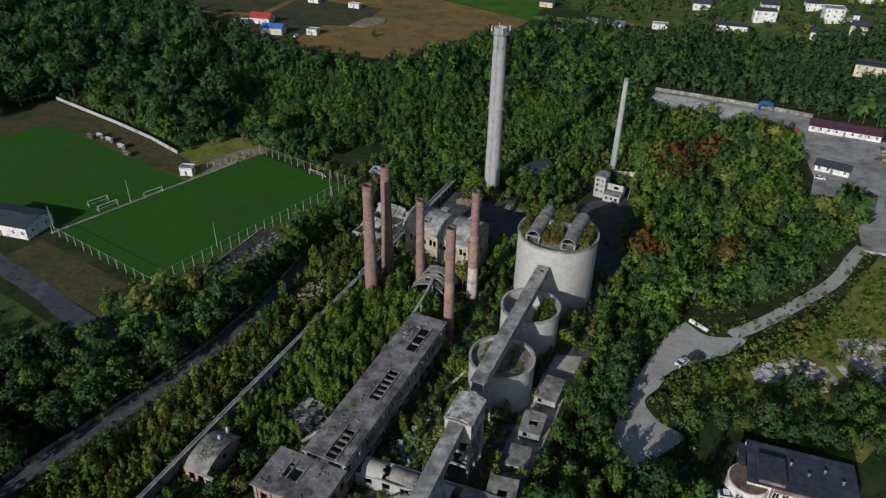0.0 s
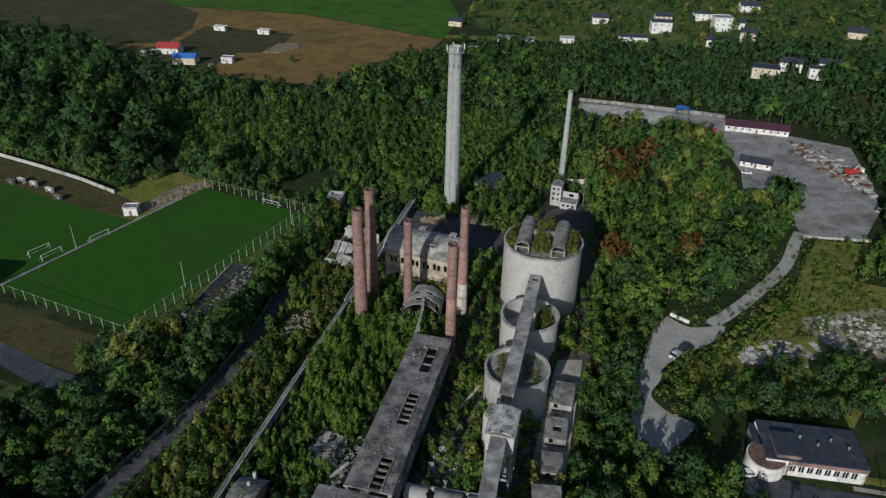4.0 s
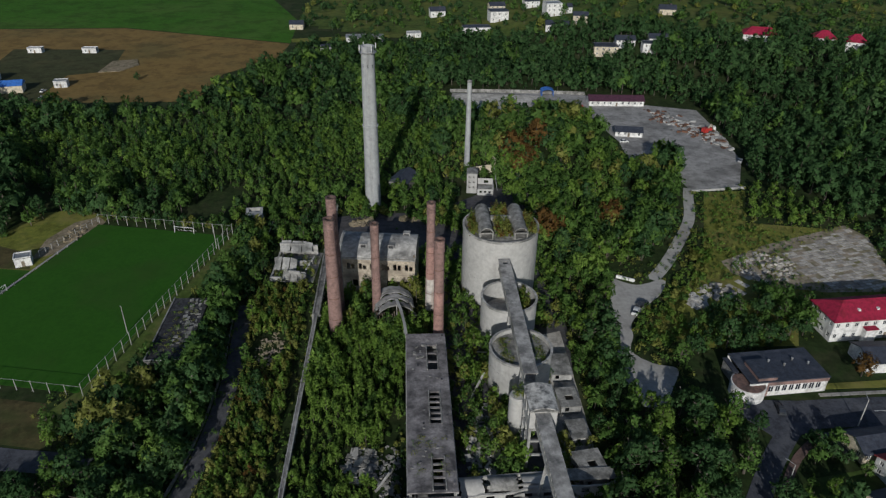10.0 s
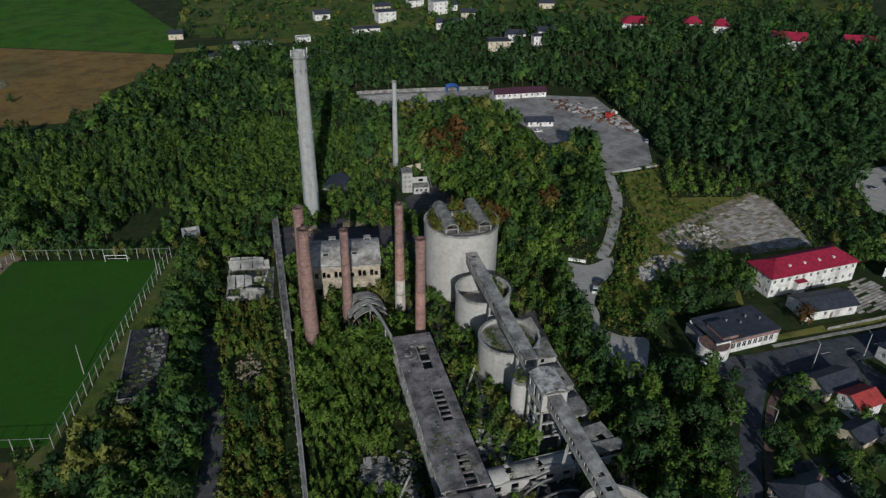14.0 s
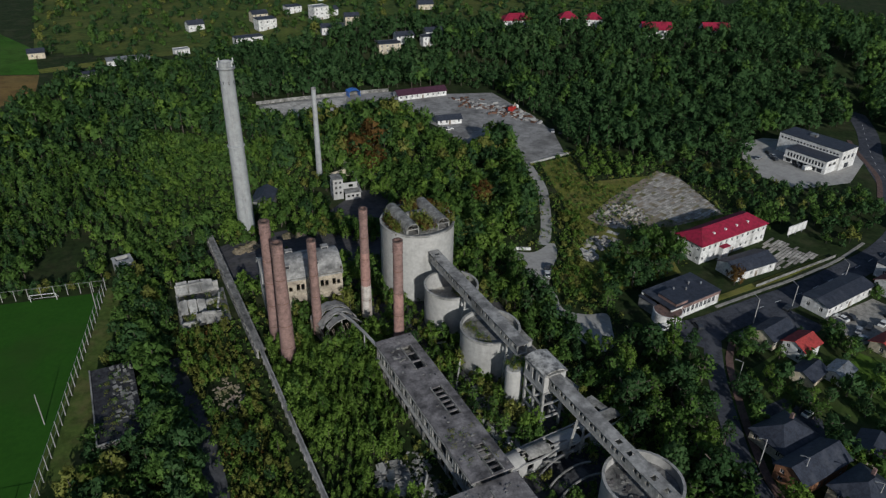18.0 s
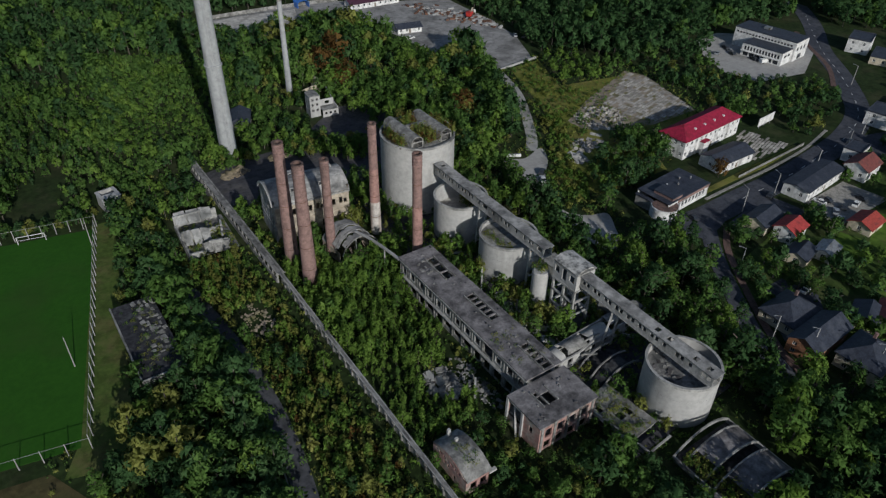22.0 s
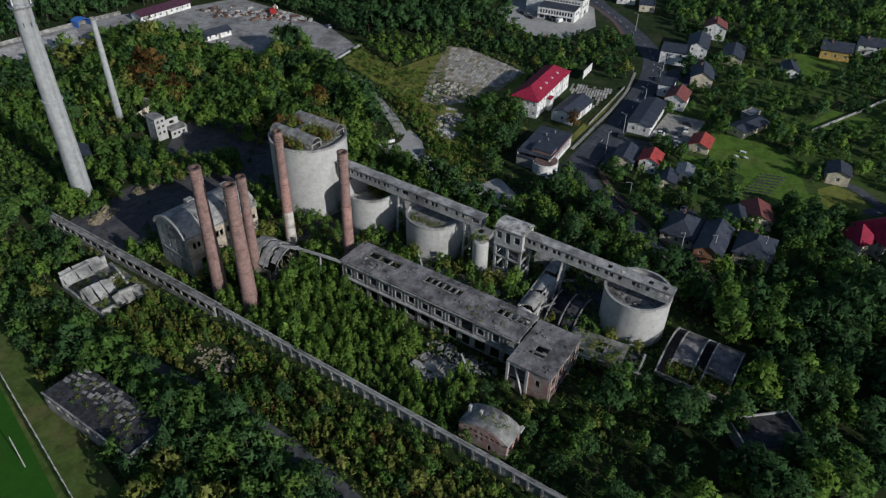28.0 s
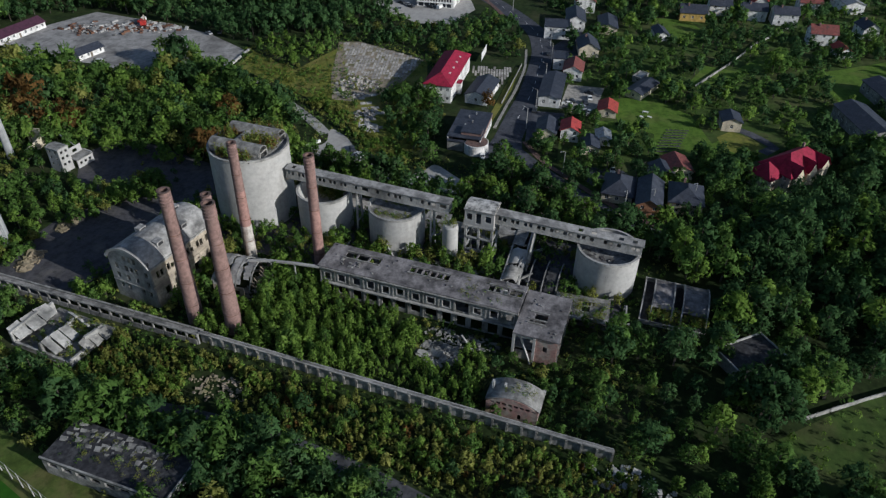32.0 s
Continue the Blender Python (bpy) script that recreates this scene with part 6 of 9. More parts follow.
# name: x, y, w, d, eaves, rot, wall, roof, style, rise, rows, cols, label
HOUSES = [
    (219, 170, 14, 10, 6.5, 20, WHITE, DARKROOF, "flat", 0, 2, (3, 2), "white two-storey box house with a flat roof"),
    (214, 156, 16, 8, 3.4, 20, CREAM, DARKROOF, "flat", 0, 1, (4, 2), "low flat-roofed workshop by the road"),
    (147, 118, 12, 12, 5.5, 12, WHITE, DARKROOF, "flat", 0, 2, (3, 2), "white two-storey house with a dark flat roof"),
    (163, 112, 17, 9, 5.5, 12, WHITE, DARKROOF, "gable", 2.2, 2, (4, 2), "long house with a dark low-pitched roof"),
    (190, 112, 10, 10, 6.0, 15, WHITE, TILE_DULL, "gable", 2.5, 2, (2, 2), "white house with a dull red roof"),
    (165, 96, 17, 9, 3.4, 10, CREAM, DARKROOF, "gable", 1.8, 1, (4, 2), "dark-roofed cottage with small windows"),
    (130, 100, 13, 9, 4.0, 15, CREAM, DARKROOF, "gable", 2.6, 1, (3, 2), "cottage with a dark pitched roof"),
    (78, 105.5, 25, 8.5, 4.0, 6, WHITE, DARKROOF, "gable", 0.9, 1, (8, 2), "long low white building with a dark grey roof by the road"),
    (100, 101, 11, 8, 4.4, 6, WHITE, TILE_DULL, "gable", 2.2, 1, (3, 2), "small house with a dark red tiled roof"),
    (109, 108.5, 9, 6, 4.8, 10, WHITE, DARKROOF, "flat", 0, 1, (2, 1), "white garage with a blank gable"),
    (43.6, 91.5, 8.0, 6.6, 4.4, 8, WHITE, TILE_CRIMSON, "gable", 1.6, 2, (2, 2), "small white house with a bright red roof"),
    (42.5, 100.0, 11, 7, 3.4, 8, CREAM, DARKROOF, "gable", 1.8, 1, (4, 2), "low dark-roofed building at the junction"),
    (69, 81.5, 9, 7, 2.6, 5, CREAM, TILE_RED, "gable", 1.5, 1, (2, 1), "cottage with an orange-red roof"),
    (36.5, 83, 8, 6, 2.8, 12, CREAM, DARKROOF, "gable", 1.4, 1, (2, 1), "small dark garden shed in the gardens"),
    (44.5, 79.5, 7, 5, 2.8, 12, WHITE, STEEL, "gable", 1.0, 1, (2, 1), "small shed with a grey metal roof"),
    (10.5, 69.2, 12.5, 9.5, 3.2, 2, CREAM, DARKROOF, "hip", 3.2, 1, (3, 3), "bungalow with a dark hipped roof"),
    (7.5, 59.3, 16, 7.5, 4.2, 3, ORANGE, DARKROOF, "gable", 2.2, 2, (4, 2), "orange brick house with a dark pitched roof"),
    (11, 48.5, 12, 10, 4.2, 4, CREAM, DARKROOF, "hip", 3.2, 2, (3, 2), "house with a dark roof and a pale porch"),
    (31, 52.5, 10, 8, 3.4, 20, CREAM, TILE_DULL, "gable", 1.8, 1, (2, 2), "house with a dull crimson roof"),
    (26, 57, 8, 7, 3.0, 20, CREAM, DARKROOF, "gable", 1.6, 1, (2, 1), "dark-roofed outbuilding in the gardens"),
    (93.5, 71, 16, 7, 2.6, -20, CREAM, DARKROOF, "gable", 1.2, 1, (4, 1), "grey-roofed farm shed with pale doors"),
    (106, 73, 7, 4, 2.2, -20, DUST, STEEL, "flat", 0, 1, (2, 1), "pale open shed in the gardens"),
    (73.5, 36, 8, 7, 4.0, 10, CREAM, DARKROOF, "gable", 1.4, 1, (2, 1), "small grey hut with a blank pale gable"),
    (88, -12, 26, 12, 5.0, 20, DUST, DARKROOF, "gable", 2.0, 1, (8, 2), "large grey workshop hall"),
    (120, -25, 22, 12, 5.0, 20, DUST, DARKROOF, "gable", 2.0, 1, (6, 2), "grey hall beyond the gardens"),
    (163, 70, 11, 6, 3.0, 20, WHITE, DARKROOF, "gable", 1.4, 1, (3, 2), "low pale cottage beside the upper lawn"),
    (197, 57, 13, 9, 4.5, 100, OCHRE, DARKROOF, "gable", 3.0, 1, (3, 2), "house with an ochre gable and a steep dark roof"),
    (211, 44, 11, 8, 5.5, 100, WHITE, DARKROOF, "gable", 2.5, 2, (2, 2), "white two-storey house in the gardens"),
    (228, 24, 12, 9, 5.0, 10, WHITE, TILE_RED, "gable", 3.0, 2, (3, 2), "white house with a red roof"),
    (210, 27, 12, 9, 5.5, 100, WHITE, DARKROOF, "gable", 2.5, 1, (3, 2), "house with a grey roof in the gardens"),
    (208, 12, 12, 9, 6.0, 100, WHITE, DARKROOF, "gable", 2.6, 2, (2, 2), "white house with a slate-grey roof"),
    (231, -1, 11, 9, 6.5, 100, WHITE, TILE_DULL, "gable", 2.6, 2, (2, 2), "white gabled house with red-brown roof"),
    (184, -4, 12, 8, 6.0, 100, WHITE, TILE_DULL, "gable", 3.0, 2, (3, 2), "white house with a red-brown roof"),
    (170, -12, 9, 7, 3.2, 20, WHITE, TILE_RED, "gable", 2.0, 1, (2, 1), "low house with a red roof"),
    (246, -22, 18, 10, 5.0, 20, WHITE, STEEL, "gable", 1.6, 1, (5, 2), "hall with a pale blue-grey metal roof"),
    (202, -26, 10, 8, 5.5, 20, WHITE, DARKROOF, "gable", 2.5, 2, (2, 2), "white gabled house by the lane"),
    # the far village on the rise
    (4, 528, 14, 10, 7.5, 8, WHITE, DARKROOF, "flat", 0, 2, (3, 2), "white flat-roofed house in the far village"),
    (-14, 508, 20, 8, 4.0, 6, WHITE, DARKROOF, "flat", 0, 1, (5, 2), "low white building in the far village"),
    (6, 556, 12, 9, 6.0, 8, CREAM, DARKROOF, "gable", 2.0, 2, (3, 2), "far cream house with a grey roof"),
    (34, 560, 12, 9, 5.0, 8, WHITE, DARKROOF, "flat", 0, 2, (3, 2), "far white house among the garden trees"),
    (44, 524, 12, 11, 9.0, 8, WHITE, STEEL, "flat", 0, 3, (3, 2), "tall white house in the far village"),
    (54, 528, 10, 8, 5.0, 8, WHITE, DARKROOF, "gable", 2.0, 1, (3, 2), "far white annex of a low house"),
    (40, 482, 16, 9, 4.6, -10, WHITE, DARKROOF, "gable", 2.0, 1, (4, 2), "far white house with a grey roof"),
    (58, 492, 10, 8, 6.0, -10, CREAM, DARKROOF, "gable", 2.0, 2, (2, 2), "far cream house with a grey roof"),
    (62, 434, 15, 10, 6.0, -5, CREAM, DARKROOF, "flat", 0, 2, (4, 2), "pale yellow house in the wood"),
    (76, 440, 12, 9, 5.0, -5, WHITE, DARKROOF, "gable", 2.0, 2, (3, 2), "white house half hidden by trees"),
    (88, 428, 8, 7, 6.0, -5, WHITE, DARKROOF, "flat", 0, 2, (2, 2), "white tower-like house in the wood"),
    (96, 436, 12, 8, 5.0, -5, WHITE, DARKROOF, "gable", 2.0, 1, (3, 2), "white house with a dark slate roof"),
    (162, 434, 22, 11, 6.0, -15, WHITE, REDROOF, "hip", 4.0, 2, (5, 2), "white house with a big red roof on the rise"),
    (197, 421, 13, 10, 7.0, -20, WHITE, REDROOF, "hip", 4.0, 2, (3, 2), "white house with a red hipped roof"),
    (212, 411, 12, 10, 7.0, -20, WHITE, REDROOF, "hip", 4.0, 2, (3, 2), "white twin house with a red hipped roof"),
    (236, 376, 14, 8, 4.0, -20, WHITE, DARKROOF, "flat", 0, 1, (4, 2), "row of pale garages in the gardens"),
    (235, 371, 20, 11, 6.0, -25, WHITE, REDROOF, "gable", 4.0, 2, (5, 2), "white villa with a red roof and gables"),
    (273, 354, 18, 10, 6.0, -25, WHITE, REDROOF, "gable", 4.0, 2, (4, 2), "white house with a red roof at the wood's edge"),
    (-95, 497, 26, 8, 3.4, 2, WHITE, STEEL, "gable", 1.4, 1, (8, 1), "long pale shed beyond the wood"),
    (-148, 535, 10, 8, 4.0, 0, CREAM, DARKROOF, "gable", 2.0, 1, (2, 2), "small cream far house in the fields"),
    (-60, 508, 10, 6, 3.4, 8, WHITE, STEEL, "flat", 0, 1, (3, 1), "small pale shed beyond the fields"),
    (-120, 470, 7, 5, 3, 20, WHITE, DARKROOF, "gable", 1.2, 1, (2, 1), "tiny white lodge at the field's edge"),
    (-40, 570, 12, 9, 5.0, 8, WHITE, DARKROOF, "gable", 2.4, 1, (3, 2), "far white house with a dark roof"),
    (70, 590, 14, 10, 5.0, 8, WHITE, DARKROOF, "gable", 2.4, 2, (3, 2), "far pale house behind the village gardens"),
    (130, 520, 12, 9, 4.5, -10, CREAM, DARKROOF, "gable", 2.4, 1, (3, 2), "far cream cottage among the trees"),
    (-309, 398, 14, 10, 4.0, 12, WHITE, TILE_CRIMSON, "gable", 2.6, 1, (3, 2), "farmhouse with a dark red roof"),
    (-317, 386, 8, 5, 3.4, 10, WHITE, STEEL, "flat", 0, 1, (2, 1), "white flat farm outbuilding with a steel roof"),
    (-262, 388, 7, 5, 3.4, 10, WHITE, STEEL, "flat", 0, 1, (2, 1), "white cabin at the farm"),
    (-309, 463, 9, 4, 3.0, 0, WHITE, STEEL, "flat", 0, 1, (2, 1), "white trailer hut in the field"),
    (-274, 463, 9, 4, 3.0, 0, WHITE, STEEL, "flat", 0, 1, (2, 1), "white trailer hut in the field"),
    (-219, 133, 22, 12, 4.6, 8, WHITE, DARKROOF, "gable", 1.6, 1, (6, 2), "pitch clubhouse with a dark low roof"),
    (49, 356, 30, 8, 3.0, -2, WHITE, PLUM, "gable", 2.0, 1, (9, 2), "long white depot shed with a plum-red roof"),
    (43, 309, 13, 7, 2.6, -10, WHITE, DARKROOF, "gable", 1.5, 1, (4, 1), "small pale depot office with a dark roof"),
    (-194, 191.5, 5, 4, 3.0, 20, WHITE, STEEL, "flat", 0, 1, (1, 1), "white kiosk between the pitches"),
]
for (hx, hy, hw, hd, hh, hr, hwall, hroof, hstyle, hrise, hrows, hcols, hlabel) in HOUSES:
    house("house" if "shed" not in hlabel and "hall" not in hlabel else "shed", hx, hy, hw, hd, hh, hr, hwall, hroof, hlabel, hstyle, hrise, hrows, hcols, chimney=hrise >= 2.4, fascia=DARKROOF if hroof is DARKROOF else None)


def red_villa():
    t = house("villa", 41.9, 15.6, 20, 12, 5.6, -39.5, CREAM, REDROOF, "cream villa with a bright red many-gabled roof", "hip", 5.0, 2, (6, 3))
    for x, s in ((-6.6, 1), (0.0, 1), (6.6, 1)):
        g = Geo().add([(x - 2.6, 0, 5.6), (x + 2.6, 0, 5.6), (x, 0, 9.3), (x - 2.6, -7.4, 5.6), (x + 2.6, -7.4, 5.6), (x, -7.4, 9.3)], [(0, 3, 5, 2), (1, 2, 5, 4)])
        part("gable_roof", g, REDROOF, t)
        part("gable_wall", Geo().prism([(x - 2.4, 5.62), (x + 2.4, 5.62), (x, 9.0)], 6.3, 6.9), CREAM, t).matrix_basis = pose(0, 0, 0, 90, 0, 0)
        part("bay", Geo().box(x - 2.3, x + 2.3, -6.9, -6.02, -0.3, 5.58), CREAM, t)
    g = house("annex", 33.2, 24.6, 6.5, 8, 4.6, -39.5, CREAM, REDROOF, "cream annex with a red pointed roof", "hip", 4.2, 1, (2, 2), chimney=False)


red_villa()


def brick_depot():
    t = thing("flat_depot", -55, 29.3, rot=-47.6, label="low dark flat-roofed store with a pale parapet among trees", category="shed")
    part("wall", Geo().wall((-7, -4.2), (7, -4.2), -0.3, 3.0, 0.4).wall((7, -3.8), (7, 4.2), -0.3, 3.0, 0.4).wall((6.6, 4.2), (-7, 4.2), -0.3, 3.0, 0.4).wall((-7, 3.8), (-7, -3.8), -0.3, 3.0, 0.4), GREY, t)
    part("roof", Geo().box(-6.9, 6.9, -4.1, 4.1, 3.004, 3.15), FELT_AND_SHADE, t, "dark felt roof")
    part("parapet", Geo().box(-7.1, 7.1, 4.0, 4.35, 3.16, 3.55), PALE, t)
    part("parapet", Geo().box(-7.1, -6.8, -4.2, 3.99, 3.16, 3.45), PALE, t)
    part("parapet", Geo().box(6.8, 7.1, -4.2, 3.99, 3.16, 3.45), PALE, t)
    clear(-61, -49, 24, 35, 0)


brick_depot()


def car(x, y, rot, paint, label, van=False):
    t = thing("car" if not van else "van", x, y, rot=rot, label=label, category="van" if van else "car", group="parked cars")
    t.location.z += 0.1
    key = (paint.name, van)
    if key not in CAR_MESHES:
        L, W = (5.2, 1.95) if van else (4.3, 1.76)
        prof = [(-L / 2, 0.35), (L / 2, 0.35), (L / 2, 0.72), (L / 2 - 0.15, 0.85), (L / 2 - 1.05, 0.95), (-L / 2 + 0.35, 0.98), (-L / 2 + 0.05, 0.85)]
        top = [(L / 2 - 1.1, 0.95), (L / 2 - 1.75, 1.42), (-L / 2 + 1.0, 1.45), (-L / 2 + 0.4, 0.97)] if not van else [(L / 2 - 1.0, 0.95), (L / 2 - 1.5, 1.95), (-L / 2 + 0.08, 2.0), (-L / 2 + 0.05, 0.97)]

        def side(p, w):
            g = Geo().prism(p, -w / 2, w / 2)
            g.v = [(a, -c, b) for a, b, c in g.v]
            return g
        roof = [(a, b + 0.02) for a, b in ((top[1][0] - 0.1, top[1][1]), (top[2][0] + 0.1, top[2][1]), (top[2][0] + 0.15, top[2][1] + 0.05), (top[1][0] - 0.15, top[1][1] + 0.05))]
        wheel = Geo().lathe([(0.31, -0.1), (0.31, 0.1)], 12)
        wheel.v = [(a, c, b) for a, b, c in wheel.v]
        CAR_MESHES[key] = side(prof, W).mesh("body", paint), side(top, W * 0.88).mesh("cabin", GLASS if not van else paint), side(roof, W * 0.84).mesh("roof", paint), wheel.mesh("wheel", RUBBER), L, W
    body, cabin, roof, wheel, L, W = CAR_MESHES[key]
    part("body", body, None, t), part("cabin", cabin, None, t, "dark glazed cabin" if not van else ""), part("roof", roof, None, t)
    for i in (-1, 1):
        for j in (-1, 1):
            part("wheel", wheel, None, t).matrix_basis = pose(i * L * 0.31, j * (W / 2 - 0.08), 0.31)


CAR_MESHES = {}
for cx, cy, cr, cp, cl in ((17.5, 117.2, 15, PAINT_WHITE, "white car parked by the rounded building"), (27, 114, 80, PAINT_DARK, "dark car on the forecourt"), (162, 189, 70, PAINT_DARK, "dark car before the showroom"),
                           (159, 199, 70, PAINT_DARK, "dark car in the car park"), (161, 202, 70, PAINT_SILVER, "silver car in the car park"), (163, 206, 70, PAINT_DARK, "dark car in the car park"), (153, 203, 20, PAINT_SILVER, "silver car in the car park"),
                           (67, 97, 100, PAINT_DARK, "dark car in the crowded yard"), (70, 97.5, 95, PAINT_WHITE, "white car in the crowded yard"), (73, 97, 92, PAINT_DARK, "dark car in the crowded yard"), (69, 91, 30, PAINT_SILVER, "silver car in the crowded yard"), (74, 91, 20, PAINT_DARK, "dark car in the crowded yard"), (79, 90, 15, PAINT_WHITE, "white car in the crowded yard"),
                           (84, 91, 80, PAINT_DARK, "dark car in the crowded yard"), (66, 88, 0, PAINT_SILVER, "silver car in the crowded yard"), (24.5, 73, 10, PAINT_WHITE, "white car behind the bungalow"), (5.8, 161.6, 35, PAINT_DARK, "dark car on the gravel path"), (2.6, 157.6, 60, PAINT_WHITE, "small white car on the gravel path"),
                           (85, 274, 60, PAINT_SILVER, "silver car at the yard's edge"), (88, 270, 30, PAINT_DARK, "dark car at the yard's edge"), (38, 298, 0, PAINT_WHITE, "white car by the depot office"), (-263, 366, 30, PAINT_SILVER, "pale car at the farm"), (-268, 378, 80, PAINT_WHITE, "white car at the farm"), (60, 108.5, 6, PAINT_DARK, "dark car on the main road"), (120, 116, 15, PAINT_DARK, "dark car on the main road")):
    car(cx, cy, cr, cp, cl)
car(163, 184, -10, PAINT_WHITE, "white van before the showroom", True)


def street_lamp(x, y, rot):
    t = thing("street_lamp", x, y, rot=rot, label="slim concrete street lamp with a bent arm", category="street lamp", group="street lamps")
    part("pole", Geo().lathe([(0.16, -0.2), (0.1, 8.6)], 8), PALE, t)
    part("arm", Geo().beam((0, 0, 8.5), (1.6, 0, 9.1), 0.1), STEEL, t)
    part("lamp_head", Geo().box(1.5, 2.2, -0.14, 0.14, 9.02, 9.16), STEEL, t)


for lx, ly, lr in ((44, 108, 90), (61, 108.3, 90), (88, 110.5, 90), (131, 117.5, 110), (174, 147, 120), (16, 88.5, 140), (-1, 66, 160), (112, 113, 100), (3, 58, 150), (11, 46, 150)):
    street_lamp(lx, ly, lr)


def pitch_fence():
    """Posts with netting rails round the near pitch, and goals."""
    t = thing("pitch_fence", 0, 0, 0.0, label="tall pale posts strung along the pitch", category="fence", kind="structure")
    post = Geo().lathe([(0.11, -0.2), (0.08, 4.6)], 6).mesh("post", PALE)
    A, B, C, D = (-180, 220), (-129.5, 210), (-149.5, 125), (-203.5, 135)

    def run(p, q, step, h=1.0, rails=()):
        p, q = Vector(p), Vector(q)
        n = round((q - p).length / step)
        for i in range(n + 1):
            c = p.lerp(q, i / n)
            part("post", post, None, t).matrix_basis = pose(c.x, c.y, 0) @ Matrix.Diagonal((1, 1, h, 1))
        for z in rails:
            part("rail", Geo().beam((*p, z), (*q, z), 0.07), NET, t)
    run(B, C, 3.6, 1.0, (4.4, 2.2))
    run(A, B, 3.6, 0.85, (3.7,))
    run(C, D, 4.5, 0.8, (3.4,))
    run((-203.5, 135), (-183, 207), 5.0, 0.25, (0.9, 0.5))
    kerb = Geo().box(-0.3, 0.3, 0.02, 2.96, -0.2, 0.22).mesh("kerb", PALE)
    for i in range(25):
        c = Vector((-204.2, 135)).lerp(Vector((-184.6, 204)), i / 24)
        part("kerb", kerb, None, t).matrix_basis = pose(c.x, c.y, 0, 0, 0, -15.8)
    run((-191, 196), (-181, 221), 2.6, 0.5, (2.2, 1.2))
    for x, y, rot in ((-206, 157.5, 72), (-193, 171.5, 72), (-200.2, 156.5, 75), (-147, 211.5, -12)):
        g = thing("goal", x, y, rot=rot, label="white football goal with a netted frame", category="goal", group="football goals")
        for s in (-3.66, 3.66):
            part("post", Geo().beam((s, 0, -0.1), (s, 0, 2.44), 0.14), PAINT_WHITE, g)
            part("stay", Geo().beam((s, 0, 2.4), (s, 2.0, 0.05), 0.07), PAINT_WHITE, g)
        part("crossbar", Geo().beam((-3.73, 0, 2.44), (3.73, 0, 2.44), 0.14), PAINT_WHITE, g)
        part("ground_bar", Geo().beam((-3.7, 2.0, 0.06), (3.7, 2.0, 0.06), 0.07), PAINT_WHITE, g)
    for x, y in ((-196, 163), (-205, 137), (-147.5, 152), (-133, 200)):
        g = thing("floodlight_pole", x, y, label="thin grey floodlight pole by the pitch", category="pole", group="floodlight poles")
        part("pole", Geo().lathe([(0.13, -0.2), (0.07, 9.5)], 6), PALE, g)
    for x, y, m in ((-256, 200, DUST), (-253, 202.5, PAINT_WHITE), (-246, 201, PAINT_WHITE), (-236, 198, PAINT_WHITE), (-228, 193, DUST)):
        g = thing("dugout", x, y, rot=-15, label="small pale shelter bench beside the far pitch", category="dugout", group="dugouts")
        part("back", Geo().box(-1.8, 1.8, 0.9, 1.0, 0, 2.0), m, g)
        part("canopy", Geo().box(-1.9, 1.9, -0.4, 1.05, 2.01, 2.1), m, g)
        part("bench", Geo().box(-1.7, 1.7, 0.2, 0.6, 0.4, 0.48), WOOD, g)
        for s in (-1.8, 1.72):
            part("side_panel", Geo().box(s, s + 0.08, -0.2, 0.89, 0, 2.0), m, g)
    t = thing("wall_bank", 0, 0, 0.0, label="pale concrete wall along the crest of the bank", category="wall", kind="structure")
    me = Geo().box(0.02, 5.1, -0.15, 0.15, -0.2, 1.6).mesh("wall_panel", PALE)
    p = [Vector(q) for q in ((-211, 204.5), (-232, 211.5), (-258, 218), (-309, 229))]
    for a, b in zip(p, p[1:]):
        n = round((b - a).length / 5.2)
        for i in range(n):
            c = a.lerp(b, i / n)
            part("wall_panel", me, None, t).matrix_basis = pose(c.x, c.y, 0, 0, 0, math.degrees(math.atan2((b - a).y, (b - a).x)))


pitch_fence()


